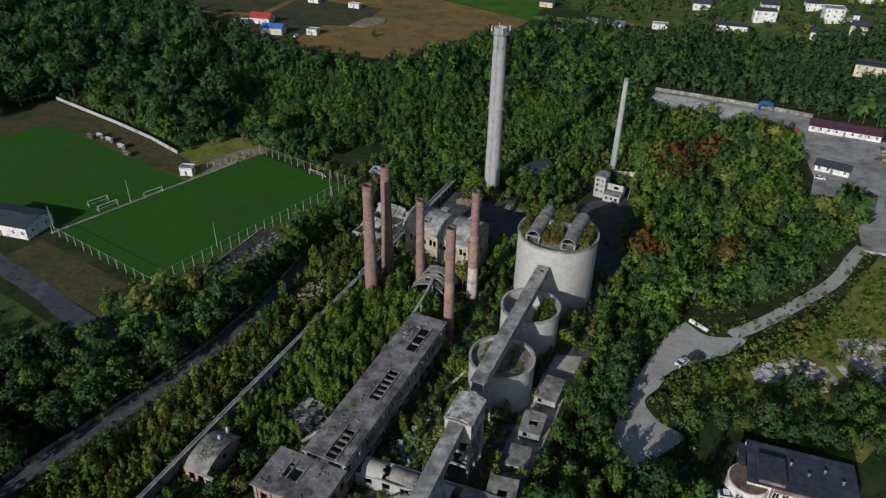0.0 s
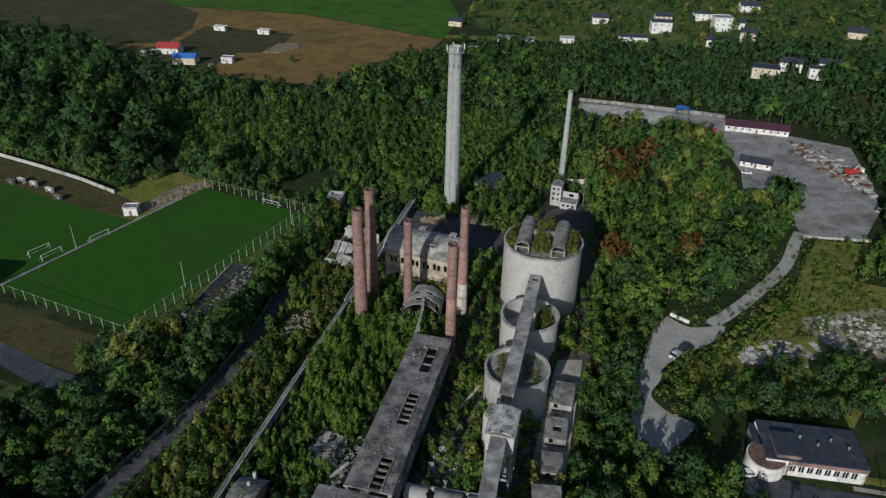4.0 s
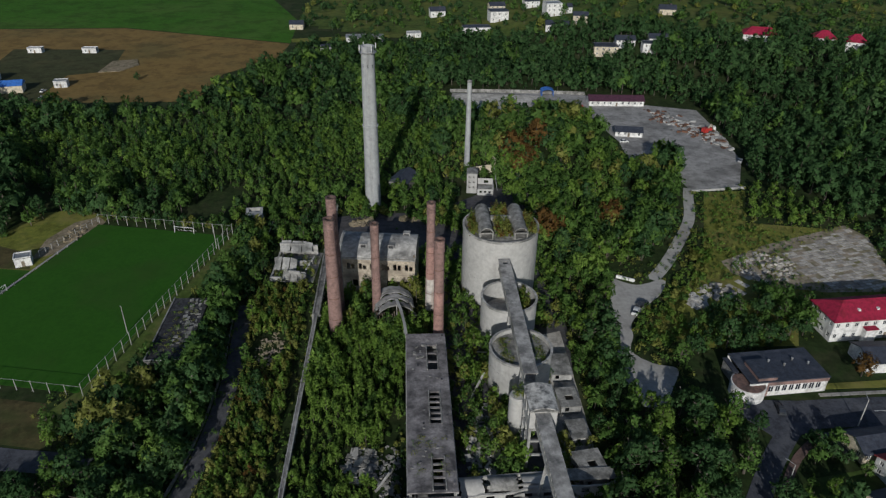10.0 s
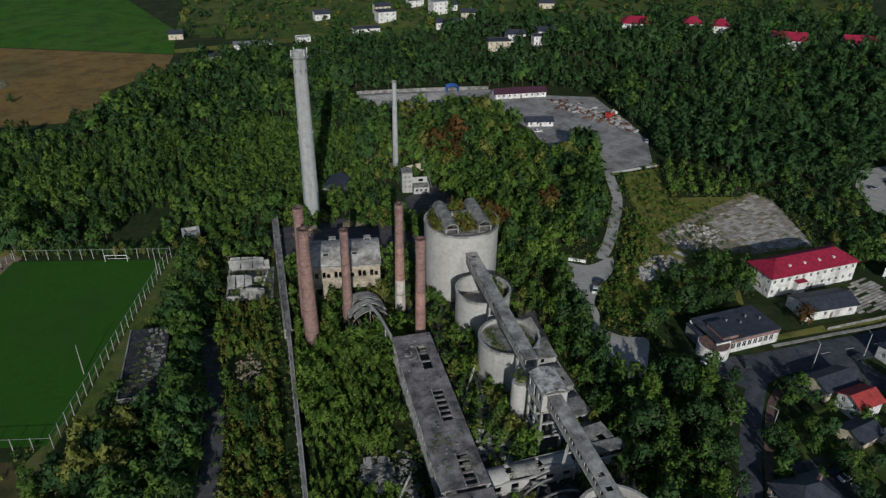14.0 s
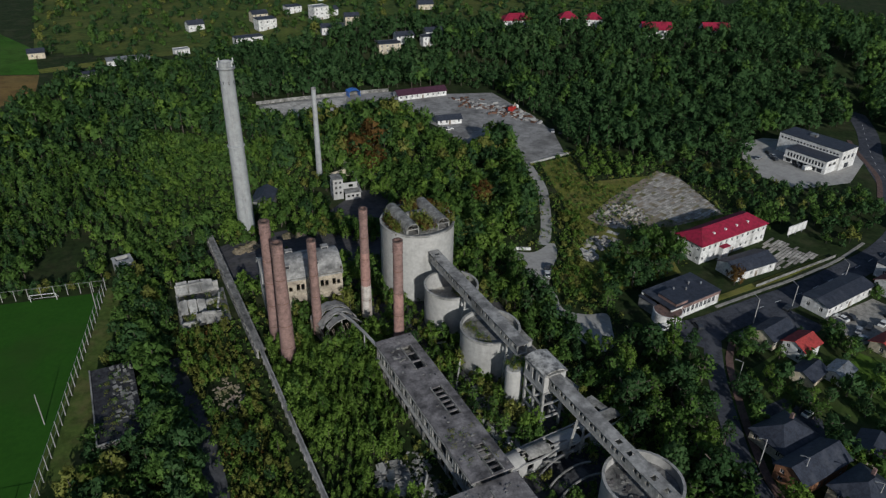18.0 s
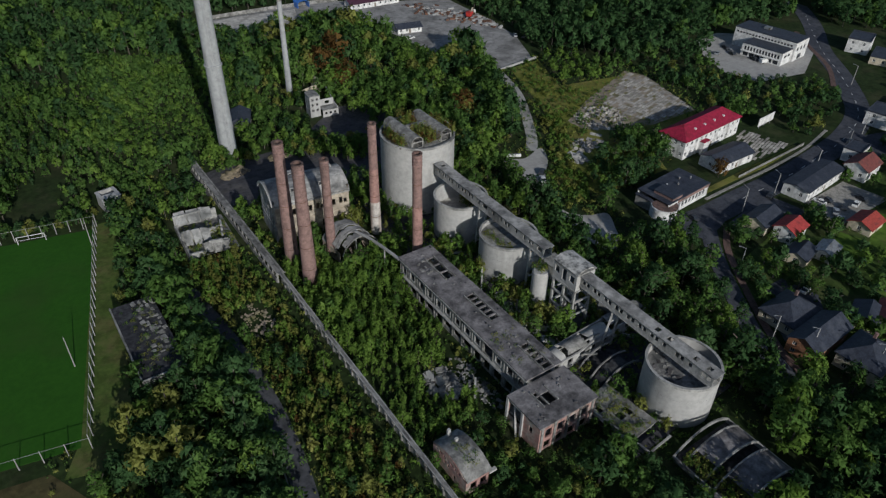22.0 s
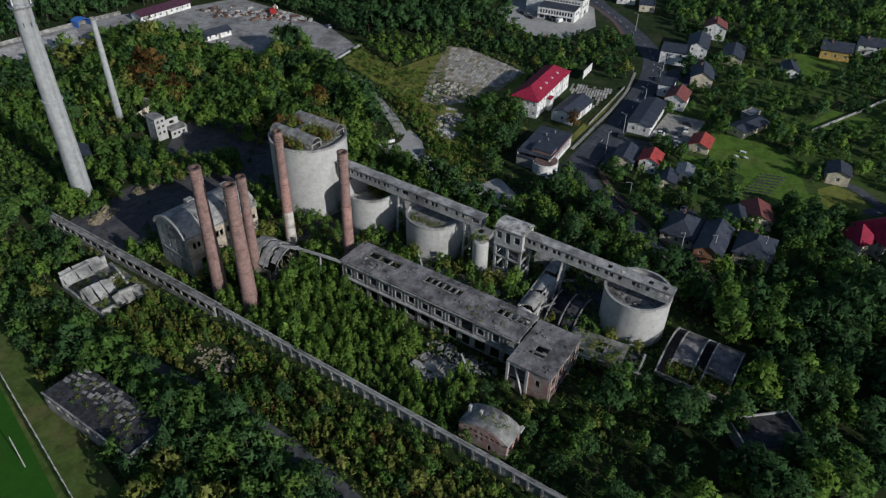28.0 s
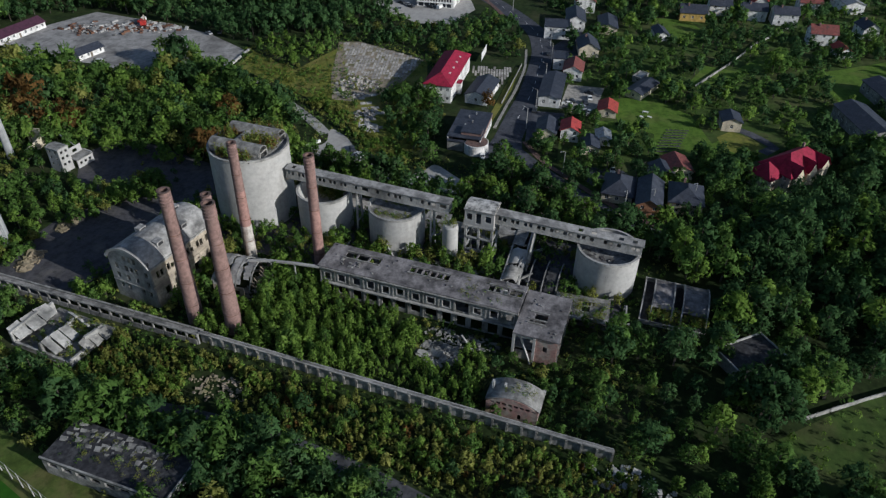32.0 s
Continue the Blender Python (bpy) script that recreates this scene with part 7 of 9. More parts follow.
def depot_yard():
    t = thing("wall_depot", 0, 0, 0.0, label="pale concrete wall behind the depot yard", category="wall", kind="structure")
    me = Geo().box(0.02, 4.0, -0.12, 0.12, -0.2, 1.9).mesh("wall_panel", DUST)
    for i in range(19):
        part("wall_panel", me, None, t).matrix_basis = pose(-41 + 4.05 * i, 377.2 - 0.06 * i * i * 0.25, 0, 0, 0, -1 - 0.3 * i)
    me = Geo().box(0.02, 4.0, -0.3, 0.3, -0.2, 0.9).mesh("kerb_block", PALE)
    t = thing("wall_yard_edge", 0, 0, 0.0, label="low pale wall at the yard's southern edge", category="wall", kind="structure")
    for i in range(6):
        part("kerb_block", me, None, t).matrix_basis = pose(51 + 4.02 * i, 242.6 + 0.5 * i, 0, 0, 0, 7)
    t = thing("tarpaulin_tent", 14, 372.5, label="bright blue tarpaulin shelter against the wall", category="tent")
    part("canopy", Geo().vault(7, 1.0, 0.12, -3, 3, 8, dz=2.9), PAINT_BLUE, t)
    part("side", Geo().box(-3.4, -3.2, -3, 3, 0, 2.9).box(3.2, 3.4, -3, 3, 0, 2.9), PAINT_BLUE, t)
    for x, y, m, l in ((22, 346, PAINT_BLUE, "blue skip container in the yard"), (27, 347.5, PAINT_RED, "red skip container in the yard"), (17, 341, EARTH, "green skip container in the yard")):
        t = thing("container", x, y, rot=-8, label=l, category="container")
        part("body", Geo().box(-2.2, 2.2, -1.1, 1.1, 0.1, 2.0), m, t)
        part("rim", Geo().box(-2.3, 2.3, -1.2, -1.0, 1.9, 2.1).box(-2.3, 2.3, 1.0, 1.2, 1.9, 2.1), m, t)
    t = thing("excavator", 82, 309, rot=30, label="red and yellow excavator standing in the yard", category="excavator")
    part("cab", Geo().box(-1.6, 0.8, -1.3, 1.3, 1.2, 3.2), PAINT_RED, t)
    part("boom", Geo().beam((0.8, 0, 2), (4, 0, 4.4), 0.5).beam((4, 0, 4.4), (6, 0, 1.2), 0.4), STONE, t)
    for s in (-1.4, 1.0):
        part("track", Geo().box(-2.2, 2.2, s, s + 0.5, 0, 0.9), RUBBER, t)
    part("bucket", Geo().box(5.6, 6.8, -0.6, 0.6, 0.2, 1.2), RUST, t)
    t = thing("tipper", 86, 313, rot=10, label="small red tipper truck in the scrap yard", category="truck")
    part("body", Geo().box(-2.6, 1.0, -1.1, 1.1, 0.8, 2.0), PAINT_RED, t)
    part("cab", Geo().box(1.05, 2.6, -1.05, 1.05, 0.6, 2.5), PAINT_WHITE, t)
    for i in (-1.8, 1.8):
        part("axle", Geo().beam((i, -1.1, 0.45), (i, 1.1, 0.45), 0.8), RUBBER, t)
    rng = random.Random(12)
    for k, (m, l) in enumerate(((RUST, "rusty scrap heaps along the yard"), (GREY, "grey scrap and rubble heaps in the yard"), (PALE, "pale scrap pieces scattered in the yard"))):
        g = Geo()
        for _ in range(150):
            s = rng.random()
            x, y = 66 + 24 * s + rng.gauss(0, 3.2), 338 - 45 * s + rng.gauss(0, 4)
            if not inside(x, y, YARD):
                continue
            q = rng.uniform(0.3, 1.6)
            kk = len(g.v)
            g.box(-q, q, -q * 0.5, q * 0.4, 0, q * 0.6)
            mm = pose(x, y, 0, rng.uniform(-15, 15), rng.uniform(-15, 15), rng.uniform(0, 180))
            g.v[kk:] = [tuple(mm @ Vector(v)) for v in g.v[kk:]]
        tagged(new("scrap", g.mesh("scrap", m)), l, "scrap", kind="stuff")
    t = thing("barrier", 4.6, 176.4, rot=-28, label="row of white concrete barrier blocks across the path", category="barrier")
    for i in range(3):
        part("block", Geo().box(-3 + i * 2.1, -1.1 + i * 2.1, -0.3, 0.3, 0, 0.95), PAINT_WHITE, t)


depot_yard()


def farm():
    t = thing("barn", -286, 379, rot=14, label="bright blue-roofed barn at the farm", category="barn")
    part("wall", Geo().box(-7, 7, -4.5, 4.5, -0.3, 4.2), CREAM, t)
    g = Geo().prism([(-5, 4.2), (5, 4.2), (0, 6.4)], -7.4, 7.4)
    part("roof", g, PAINT_BLUE, t).matrix_basis = pose(0, 0, 0, 90, 0, 90)
    clear(-330, -250, 362, 440, 0)
    t = thing("garden_wall", 0, 0, 0.0, label="long pale wall through the gardens", category="wall", kind="structure")
    for a, b in (((107, 50), (140, 36)), ((140, 36), (170, 25)), ((170, 25), (202, 8)), ((-70, 18), (-58, 3)), ((-58, 3), (-44, -16))):
        a, b = Vector(a), Vector(b)
        n = round((b - a).length / 4)
        for i in range(n):
            c, d = a.lerp(b, i / n), a.lerp(b, (i + 0.97) / n)
            part("wall_panel", Geo().wall(c, d, -0.2, 1.15, 0.25), CONCRETE, t)


farm()

# ---- trees and scrub ----
def crown_quads(rng, n, lobes, size, flat=1.0, top=1.0, low=0.12, inner=0.2):
    """n leaf clumps on lobes inside a crown one unit wide and one high: corners as (n, 4, 3). z runs from low to 1."""
    k = lobes
    ang = np.arange(k) * 2.39996 + rng.uniform(-0.5, 0.5, k)
    rad = np.sqrt((np.arange(k) + 0.3) / k) * rng.uniform(0.26, 0.36, k)
    dome = np.sqrt(np.clip(1 - (rad / 0.42) ** 2, 0, 1))
    lz = low + (1 - low) * (0.1 + 0.67 * (dome ** top) * rng.uniform(0.16, 1.0, k))
    lc = np.stack([np.cos(ang) * rad, np.sin(ang) * rad, lz], 1)
    lr = rng.uniform(0.65, 1.2, k) * 0.62 / math.sqrt(k)
    lc[0, 2] = 0.8
    m = n * 4
    which = rng.integers(0, k, m)
    v = rng.normal(size=(m, 3)) + np.array([0, 0, 0.35])
    v /= np.linalg.norm(v, axis=1, keepdims=True)
    c = lc[which] + v * lr[which, None] * rng.uniform(0.7, 1.25, m)[:, None] * np.array([1, 1, flat])
    away = np.linalg.norm((c[:, None, :] - lc[None]) / np.array([1, 1, flat]), axis=2) / lr[None]
    away[np.arange(m), which] = 9
    ok = np.where((away.min(1) > 0.8) & (v[:, 2] > -0.45) & (c[:, 2] > low))[0][:n]
    while len(ok) < n:
        ok = np.concatenate([ok, ok])[:n]
    c, v, girth = c[ok], v[ok], lr[which[ok]]
    deep = rng.random(n) < inner * 0.4
    c[deep] = c[deep] * 0.8 + np.array([0, 0, 0.4]) * 0.2
    nrm = v + rng.normal(scale=0.42, size=(n, 3))
    nrm /= np.linalg.norm(nrm, axis=1, keepdims=True)
    a = np.cross(nrm, rng.normal(size=(n, 3)))
    a /= np.linalg.norm(a, axis=1, keepdims=True)
    b = np.cross(nrm, a)
    s = size * rng.uniform(0.65, 1.3, n) * np.where(deep, 1.7, 1.0)
    q = rng.uniform(0.6, 1.2, (n, 4))
    corners = np.stack([a * q[:, :1], b * q[:, 1:2], -a * q[:, 2:3], -b * q[:, 3:]], 1) * s[:, None, None] * 0.72
    corners[:, 0] -= nrm * s[:, None] * 0.22
    corners[:, 2] -= nrm * s[:, None] * 0.22
    lean = c - np.array([0, 0, 0.42])
    lean /= np.linalg.norm(lean, axis=1, keepdims=True) + 1e-6
    soft = (0.55 * v + 0.3 * lean + 0.2 * rng.normal(size=(n, 3)) + np.array([0, 0, 0.15]))[:, None, :] + 0.5 * corners / girth[:, None, None]
    soft /= np.linalg.norm(soft, axis=2, keepdims=True)
    return c, corners, soft


def quads_mesh(name, quads, material, normals=None):
    """One face for each clump; normals: the way each clump faces within its crown."""
    n, k = quads.shape[:2]
    me = bpy.data.meshes.new(name)
    me.vertices.add(k * n)
    me.vertices.foreach_set("co", quads.reshape(-1).astype(np.float32))
    me.loops.add(k * n)
    me.loops.foreach_set("vertex_index", np.arange(k * n, dtype=np.int32))
    me.polygons.add(n)
    me.polygons.foreach_set("loop_start", np.arange(0, k * n, k, dtype=np.int32))
    me.materials.append(material)
    me.update(calc_edges=True)
    if normals is not None:
        at = me.attributes.new("custom_normal", "FLOAT_VECTOR", "POINT")
        at.data.foreach_set("vector", normals.astype(np.float32).ravel())
        me.update()
    return me


def in_polygon(x, y, poly):
    hit = np.zeros(len(x), bool)
    for i in range(len(poly)):
        (x0, y0), (x1, y1) = poly[i - 1], poly[i]
        if y0 != y1:
            hit ^= ((y0 > y) != (y1 > y)) & (x < (x1 - x0) * (y - y0) / (y1 - y0) + x0)
    return hit


def scatter(rng, poly, step, pad):
    """Places inside poly on a shaken grid, clear of buildings, roads and open ground."""
    xs, ys = [p[0] for p in poly], [p[1] for p in poly]
    gx, gy = np.meshgrid(np.arange(min(xs), max(xs), step), np.arange(min(ys), max(ys), step * 0.87))
    gx = gx + (np.arange(gx.shape[0]) % 2)[:, None] * step / 2
    x = (gx + rng.uniform(-0.42, 0.42, gx.shape) * step).ravel()
    y = (gy + rng.uniform(-0.42, 0.42, gy.shape) * step).ravel()
    ok = in_polygon(x, y, poly)
    for c in CLEARED:
        ok &= ~in_polygon(x, y, c)
    for a, b, c, d in FOOTPRINTS:
        ok &= ~((x > a - pad) & (x < b + pad) & (y > c - pad) & (y < d + pad))
    for pts, half in ROADS:
        for p in pts:
            ok &= (x - p[0]) ** 2 + (y - p[1]) ** 2 > (half + pad + 0.8) ** 2
    return x[ok], y[ok]


LOBED = {}


def crown_set(kind, n, seed):
    key = (kind, n)
    if key not in LOBED:
        rng = np.random.default_rng(seed)
        lob, flat, top, low, inner = {"round": (15, 1.0, 0.9, 0.07, 0.3), "poplar": (13, 1.5, 1.3, 0.04, 0.2), "bush": (10, 1.1, 0.7, 0.02, 0.22), "weed": (5, 1.2, 0.8, 0.02, 0.15)}[kind]
        size = {"round": 1.0, "poplar": 0.95, "bush": 1.0, "weed": 0.75}[kind] * 1.5 / math.sqrt(n)
        LOBED[key] = [crown_quads(rng, n, lob, size, flat, top, low, inner) for _ in range(6)]
    return LOBED[key]


TRUNKS = []


def woods(name, poly, step, heights, slim, kind, n, mats, label, category, seed, pad=1.0, keep=1.0, trunks=True, far=85):
    """A stand of trees, one joined mesh for each kind of leaf. slim: crown width over height."""
    rng = np.random.default_rng(seed)
    x, y = scatter(rng, poly, step, pad)
    m = rng.random(len(x)) < keep
    x, y = x[m], y[m]
    if not len(x):
        return
    z = ground_z(x, y)
    tall = heights[0] + (heights[1] - heights[0]) * rng.random(len(x)) ** 1.3
    swell = 0.5 + 0.3 * np.sin(x * 0.071 + 1.3) * np.sin(y * 0.063 + seed) + 0.2 * np.sin(x * 0.19 + y * 0.11 + seed)
    tall = tall * (0.62 + 0.72 * swell)
    wide = tall * rng.uniform(slim[0], slim[1], len(x))
    near = np.hypot(x + 70, y - 120) < 175
    pick = rng.random(len(x))
    edges = np.cumsum([w for _, w in mats])
    for i, (mat, _) in enumerate(mats):
        sel = (pick < edges[i]) & (pick >= (edges[i - 1] if i else 0))
        out, way = [], []
        for v in range(12):
            s = np.where(sel & (near if v < 6 else ~near))[0][v % 6::6]
            if not len(s):
                continue
            c, k, nv = crown_set(kind, n if v < 6 else min(n, far), 7)[v % 6]
            a = rng.uniform(0, 2 * np.pi, len(s))
            ca, sa = np.cos(a), np.sin(a)
            rot = np.zeros((len(s), 3, 3))
            rot[:, 0, 0], rot[:, 0, 1], rot[:, 1, 0], rot[:, 1, 1], rot[:, 2, 2] = ca, -sa, sa, ca, 1
            sc = np.stack([wide[s], wide[s], tall[s]], 1)
            cc = np.einsum("tij,nj->tni", rot, c) * sc[:, None, :] + np.stack([x[s], y[s], z[s]], 1)[:, None, :]
            kk = np.einsum("tij,nkj->tnki", rot, k) * (wide[s] * 0.65 + tall[s] * 0.35)[:, None, None, None]
            out.append((cc[:, :, None, :] + kk * 1.28)[:, :, 1:, :].reshape(-1, 3, 3))
            way.append(np.einsum("tij,nkj->tnki", rot, nv)[:, :, 1:, :].reshape(-1, 3, 3))
        if out:
            tagged(new(name, quads_mesh(name, np.concatenate(out), mat, np.concatenate(way))), label, category, kind="stuff")
    if trunks:
        r = wide * 0.028 + 0.05
        ang = np.array([0, 2.0944, 4.18879])
        base = np.stack([np.cos(ang), np.sin(ang)], 1)
        lo = np.concatenate([np.stack([x, y], 1)[:, None, :] + base[None] * r[:, None, None], np.broadcast_to(z[:, None, None] - 0.2, (len(x), 3, 1))], 2)
        hi = np.concatenate([np.stack([x, y], 1)[:, None, :] + base[None] * r[:, None, None] * 0.4, np.broadcast_to((z + tall * 0.75)[:, None, None], (len(x), 3, 1))], 2)
        for j in range(3):
            q = (j + 1) % 3
            TRUNKS.append(np.stack([lo[:, j], lo[:, q], hi[:, q], hi[:, j]], 1))


sheet("rough_grass", [(63, 40), (70, 35), (66, 27), (59, 22), (51, 28), (54, 37)], 0.085, MEADOW, "olive rough grass in the bend of the driveway", "grass")
CLEARED.append([(44, 40), (56, 47), (70, 36), (78, 30), (64, 16), (56, 18), (47, 30)])
CLEARED.append([(-31, 107), (-22.5, 107), (-20.8, 150), (-29, 150)])
BESIDE_HALL = [(-74.5, 84), (-68, 84), (-68, 113), (-71.5, 113), (-74, 104)]
woods("scrub", BESIDE_HALL, 2.1, (0.5, 1.9), (0.9, 1.4), "bush", 60, ((LEAF_MID, 0.35), (LEAF_DRY, 0.45), (LEAF_DARK, 0.2)), "low dry weeds in the rubble beside the hall", "scrub", 55, -1.0, 0.75)
CLEARED.append(BESIDE_HALL)
CLEARED.append([(22, 19), (30, 26), (37, 20), (52, 2), (45, -4)])
G, D, F, Y, R = LEAF_MID, LEAF_DARK, LEAF_FRESH, LEAF_DRY, LEAF_RUST
NW = [(-700, 120), (-315, 188), (-315, 230), (-258, 222), (-208, 209), (-196, 228), (-180, 222.5), (-131, 212), (-126, 216), (-112, 226), (-100, 236), (-90, 238), (-72, 240), (-55, 255), (-46, 300), (-46, 480), (-140, 478), (-138, 452), (-166, 405), (-176, 345), (-257, 342), (-376, 388), (-700, 455)]
YOUNG = [(-262, 300), (-180, 334), (-134, 330), (-125, 256), (-152, 236), (-185, 242), (-222, 254)]
CLEARED.append(YOUNG)
WEST = [(-700, 100), (-205, 100), (-205, 235), (-222, 254), (-258, 305), (-262, 420), (-700, 460)]
EAST = [(-152, 210), (-60, 210), (-46, 330), (-134, 330), (-125, 256), (-152, 236)]
EMERALD = [(-97, 351), (-78, 339), (-65, 324), (-76, 262), (-82, 240), (-94, 240), (-110, 250), (-122, 262), (-104, 287)]
CLEARED += [WEST, EAST, EMERALD]
woods("woodland", NW, 6.2, (5.5, 13), (0.7, 1.0), "round", 190, ((D, 0.5), (G, 0.42), (F, 0.08)), "dense mixed green woodland behind the pitches", "woodland", 11)
del CLEARED[-3:]
woods("scrub", EMERALD, 2.5, (1.5, 3.8), (0.9, 1.3), "bush", 70, ((G, 0.62), (F, 0.38)), "low even bright green thicket beside the tall chimney", "scrub", 51)
woods("scrub", [(-127, 262), (-110, 287), (-102, 353), (-76, 344), (-64, 326), (-70, 322), (-80, 337), (-95, 346), (-101, 287), (-119, 262)], 2.8, (2.5, 7.0), (0.7, 1.0), "round", 110, ((D, 0.2), (G, 0.6), (F, 0.2)), "taller green bushes along the thicket's edge", "scrub", 52)
woods("scrub", [(-62, 256), (-50, 258), (-38, 262), (-34, 272), (-36, 312), (-60, 312), (-62, 280)], 2.9, (2.0, 5.0), (0.8, 1.1), "bush", 110, ((G, 0.5), (F, 0.3), (Y, 0.2)), "bushes round the foot of the slender chimney", "scrub", 53)
woods("woodland", [(-56, 326), (-38, 324), (-10, 334), (-6, 349), (-22, 349), (-50, 343)], 4.2, (5, 9.5), (0.6, 0.9), "round", 150, ((D, 0.5), (G, 0.4), (F, 0.1)), "dark trees along the depot yard's edge", "woodland", 54, -2.0)
CLEARED.append(EMERALD)
# Mostly dark leaves: their colour replaces a broad shadow that isn't cast here.
woods("woodland", [(-700, 120), (-315, 188), (-315, 230), (-258, 222), (-208, 209), (-205, 235), (-222, 254), (-258, 305), (-262, 342), (-376, 388), (-700, 455)], 7.4, (9, 19), (0.55, 0.8), "round", 230, ((D, 0.85), (G, 0.15)), "tall wood behind the spectators' bank, dark-leaved in place of shadow", "woodland", 42, 1.0, 0.88)
woods("woodland", [(-131, 212), (-126, 216), (-112, 226), (-100, 236), (-90, 238), (-72, 240), (-55, 255), (-46, 300), (-46, 330), (-134, 330), (-125, 256), (-134, 246), (-138, 214)], 3.7, (3.2, 7.6), (0.6, 0.95), "round", 120, ((D, 0.12), (G, 0.56), (F, 0.32)), "low bright green growth round the tall chimney", "woodland", 43)
CLEARED.pop()
woods("scrub", [(-88, 221), (-71, 221), (-70, 231), (-76, 229), (-83, 229), (-90, 232)], 2.4, (2.0, 4.6), (0.8, 1.1), "bush", 130, ((G, 0.5), (F, 0.35), (Y, 0.15)), "bushes hiding the foot of the tall chimney", "scrub", 49, -3.0)
CLEARED.pop()
woods("woodland", YOUNG, 3.3, (3.2, 7.5), (0.5, 0.78), "poplar", 85, ((D, 0.22), (G, 0.58), (F, 0.2)), "dense young wood behind the pitches", "woodland", 41)
for k, edge in enumerate(([(-315, 232), (-258, 222), (-208, 208), (-208, 212), (-258, 226), (-315, 236)], [(-180, 222.5), (-131, 212), (-131, 216), (-180, 227)], [(-131, 212), (-112, 226), (-100, 236), (-102, 240), (-114, 230), (-132, 217)], [(-196, 228), (-180, 222), (-182, 227), (-197, 232)])):
    woods("scrub", edge, 2.2, (1.6, 4.2), (0.8, 1.2), "bush", 110, ((D, 0.4), (G, 0.4), (Y, 0.2)), "bushes and brambles along the wood's edge", "scrub", 80 + k, -0.6)
N2 = [(-46, 380), (20, 380), (60, 370), (93, 348), (92, 310), (89, 275), (77, 250), (92, 240), (104, 214), (150, 206), (152, 222), (185, 226), (225, 214), (300, 290), (340, 420), (280, 450), (150, 452), (60, 478), (-46, 490)]
woods("woodland", N2, 6.6, (6.5, 14), (0.62, 0.88), "round", 170, ((D, 0.88), (G, 0.12)), "dense green wood beyond the depot yard", "woodland", 12)
woods("woodland", [(76, 246), (90, 240), (104, 214), (98, 208), (64, 214)], 5.0, (4, 8), (0.6, 0.8), "round", 200, ((G, 0.5), (F, 0.5)), "young trees below the yard", "woodland", 34)
MOUND = [(-21, 202), (-6, 186), (4, 186), (16, 180), (34, 210), (48, 244), (50, 268), (32, 268), (30, 304), (24, 330), (-38, 330), (-48, 300), (-30, 266), (-26, 250), (-16, 242)]
woods("woodland", MOUND, 5.6, (6.5, 12), (0.75, 1.0), "round", 240, ((D, 0.14), (G, 0.5), (Y, 0.12), (F, 0.24)), "leafy trees on the mound, some turning brown", "woodland", 13, 2.6)
woods("woodland", [(2, 328), (30, 328), (28, 342), (20, 349), (0, 348)], 5.0, (6, 10), (0.75, 1.0), "round", 150, ((D, 0.3), (G, 0.5), (F, 0.2)), "leafy trees before the depot shed", "woodland", 51, -0.5)
woods("woodland", [(14, 188), (24, 203), (33, 220), (41, 240), (35, 241), (27, 224), (18, 208), (9, 193)], 4.4, (9, 12.5), (0.7, 0.9), "round", 240, ((D, 0.4), (G, 0.5), (F, 0.1)), "tall trees along the gravel path", "woodland", 52, 1.4)
for rx, ry in ((-19, 262), (-16, 270), (-21, 272), (-14, 280), (-19, 281), (-9, 288), (-13, 292), (-7, 299), (-10, 208), (-14, 205), (7, 212), (38, 216), (57, 126.5), (60, 128)):
    woods("brown_tree", [(rx - 4, ry - 4), (rx + 4, ry - 4), (rx + 4, ry + 4), (rx - 4, ry + 4)], 4.6, (9, 12.5), (0.8, 1.0), "round", 300, ((R, 1.0),), "tree with rusty brown autumn leaves", "tree", 50 + abs(int(rx)), 0.0)
woods("woodland", [(-22, 95), (-8, 116), (-10, 135), (-8, 150), (-2, 162), (-1, 190), (-22, 202), (-24, 190), (-20, 150)], 4.4, (5, 10), (0.65, 0.9), "round", 260, ((D, 0.3), (G, 0.5), (F, 0.2)), "trees crowding between the silos and the path", "woodland", 14, 1.2)
woods("woodland", [(-240, 66), (-205, 70), (-178, 74), (-160, 80), (-148, 94), (-130, 90), (-124, 70), (-124, -60), (-240, -60)], 6.0, (7, 12), (0.75, 1.0), "round", 220, ((D, 0.82), (G, 0.18)), "dark tall trees south of the pitch road", "woodland", 15, 0.5, 0.86)
woods("woodland", [(-122, 60), (-117, 90), (-115, 120), (-116, 172), (-119, 214), (-127, 214), (-127, 200), (-148, 120), (-152, 108), (-134, 80)], 4.4, (5.5, 10), (0.7, 1.0), "round", 240, ((D, 0.5), (G, 0.3), (F, 0.12), (Y, 0.08)), "leafy trees between the pitch and the lane", "woodland", 16, 0.0)
woods("woodland", [(-131.5, 38), (-127, 60), (-122, 84), (-118.5, 104), (-117.2, 122), (-117.8, 158), (-123, 158), (-124, 104), (-128, 84), (-137, 38)], 3.6, (8, 12.5), (0.65, 0.9), "round", 230, ((D, 0.7), (G, 0.3)), "row of dark trees shading the lane", "woodland", 48, -0.8)
woods("saplings", [(-93.2, 88), (-68, 88), (-68, 138), (-63, 139), (-63, 156), (-93.2, 158)], 2.05, (3.0, 7.2), (0.34, 0.72), "poplar", 230, ((F, 0.84), (G, 0.16)), "dense fresh green saplings filling the factory court", "saplings", 17, 0.2)
STRIP = [(-118, 50), (-98.2, 50), (-98.2, 178), (-114.5, 178), (-110.5, 122), (-111.5, 104)]
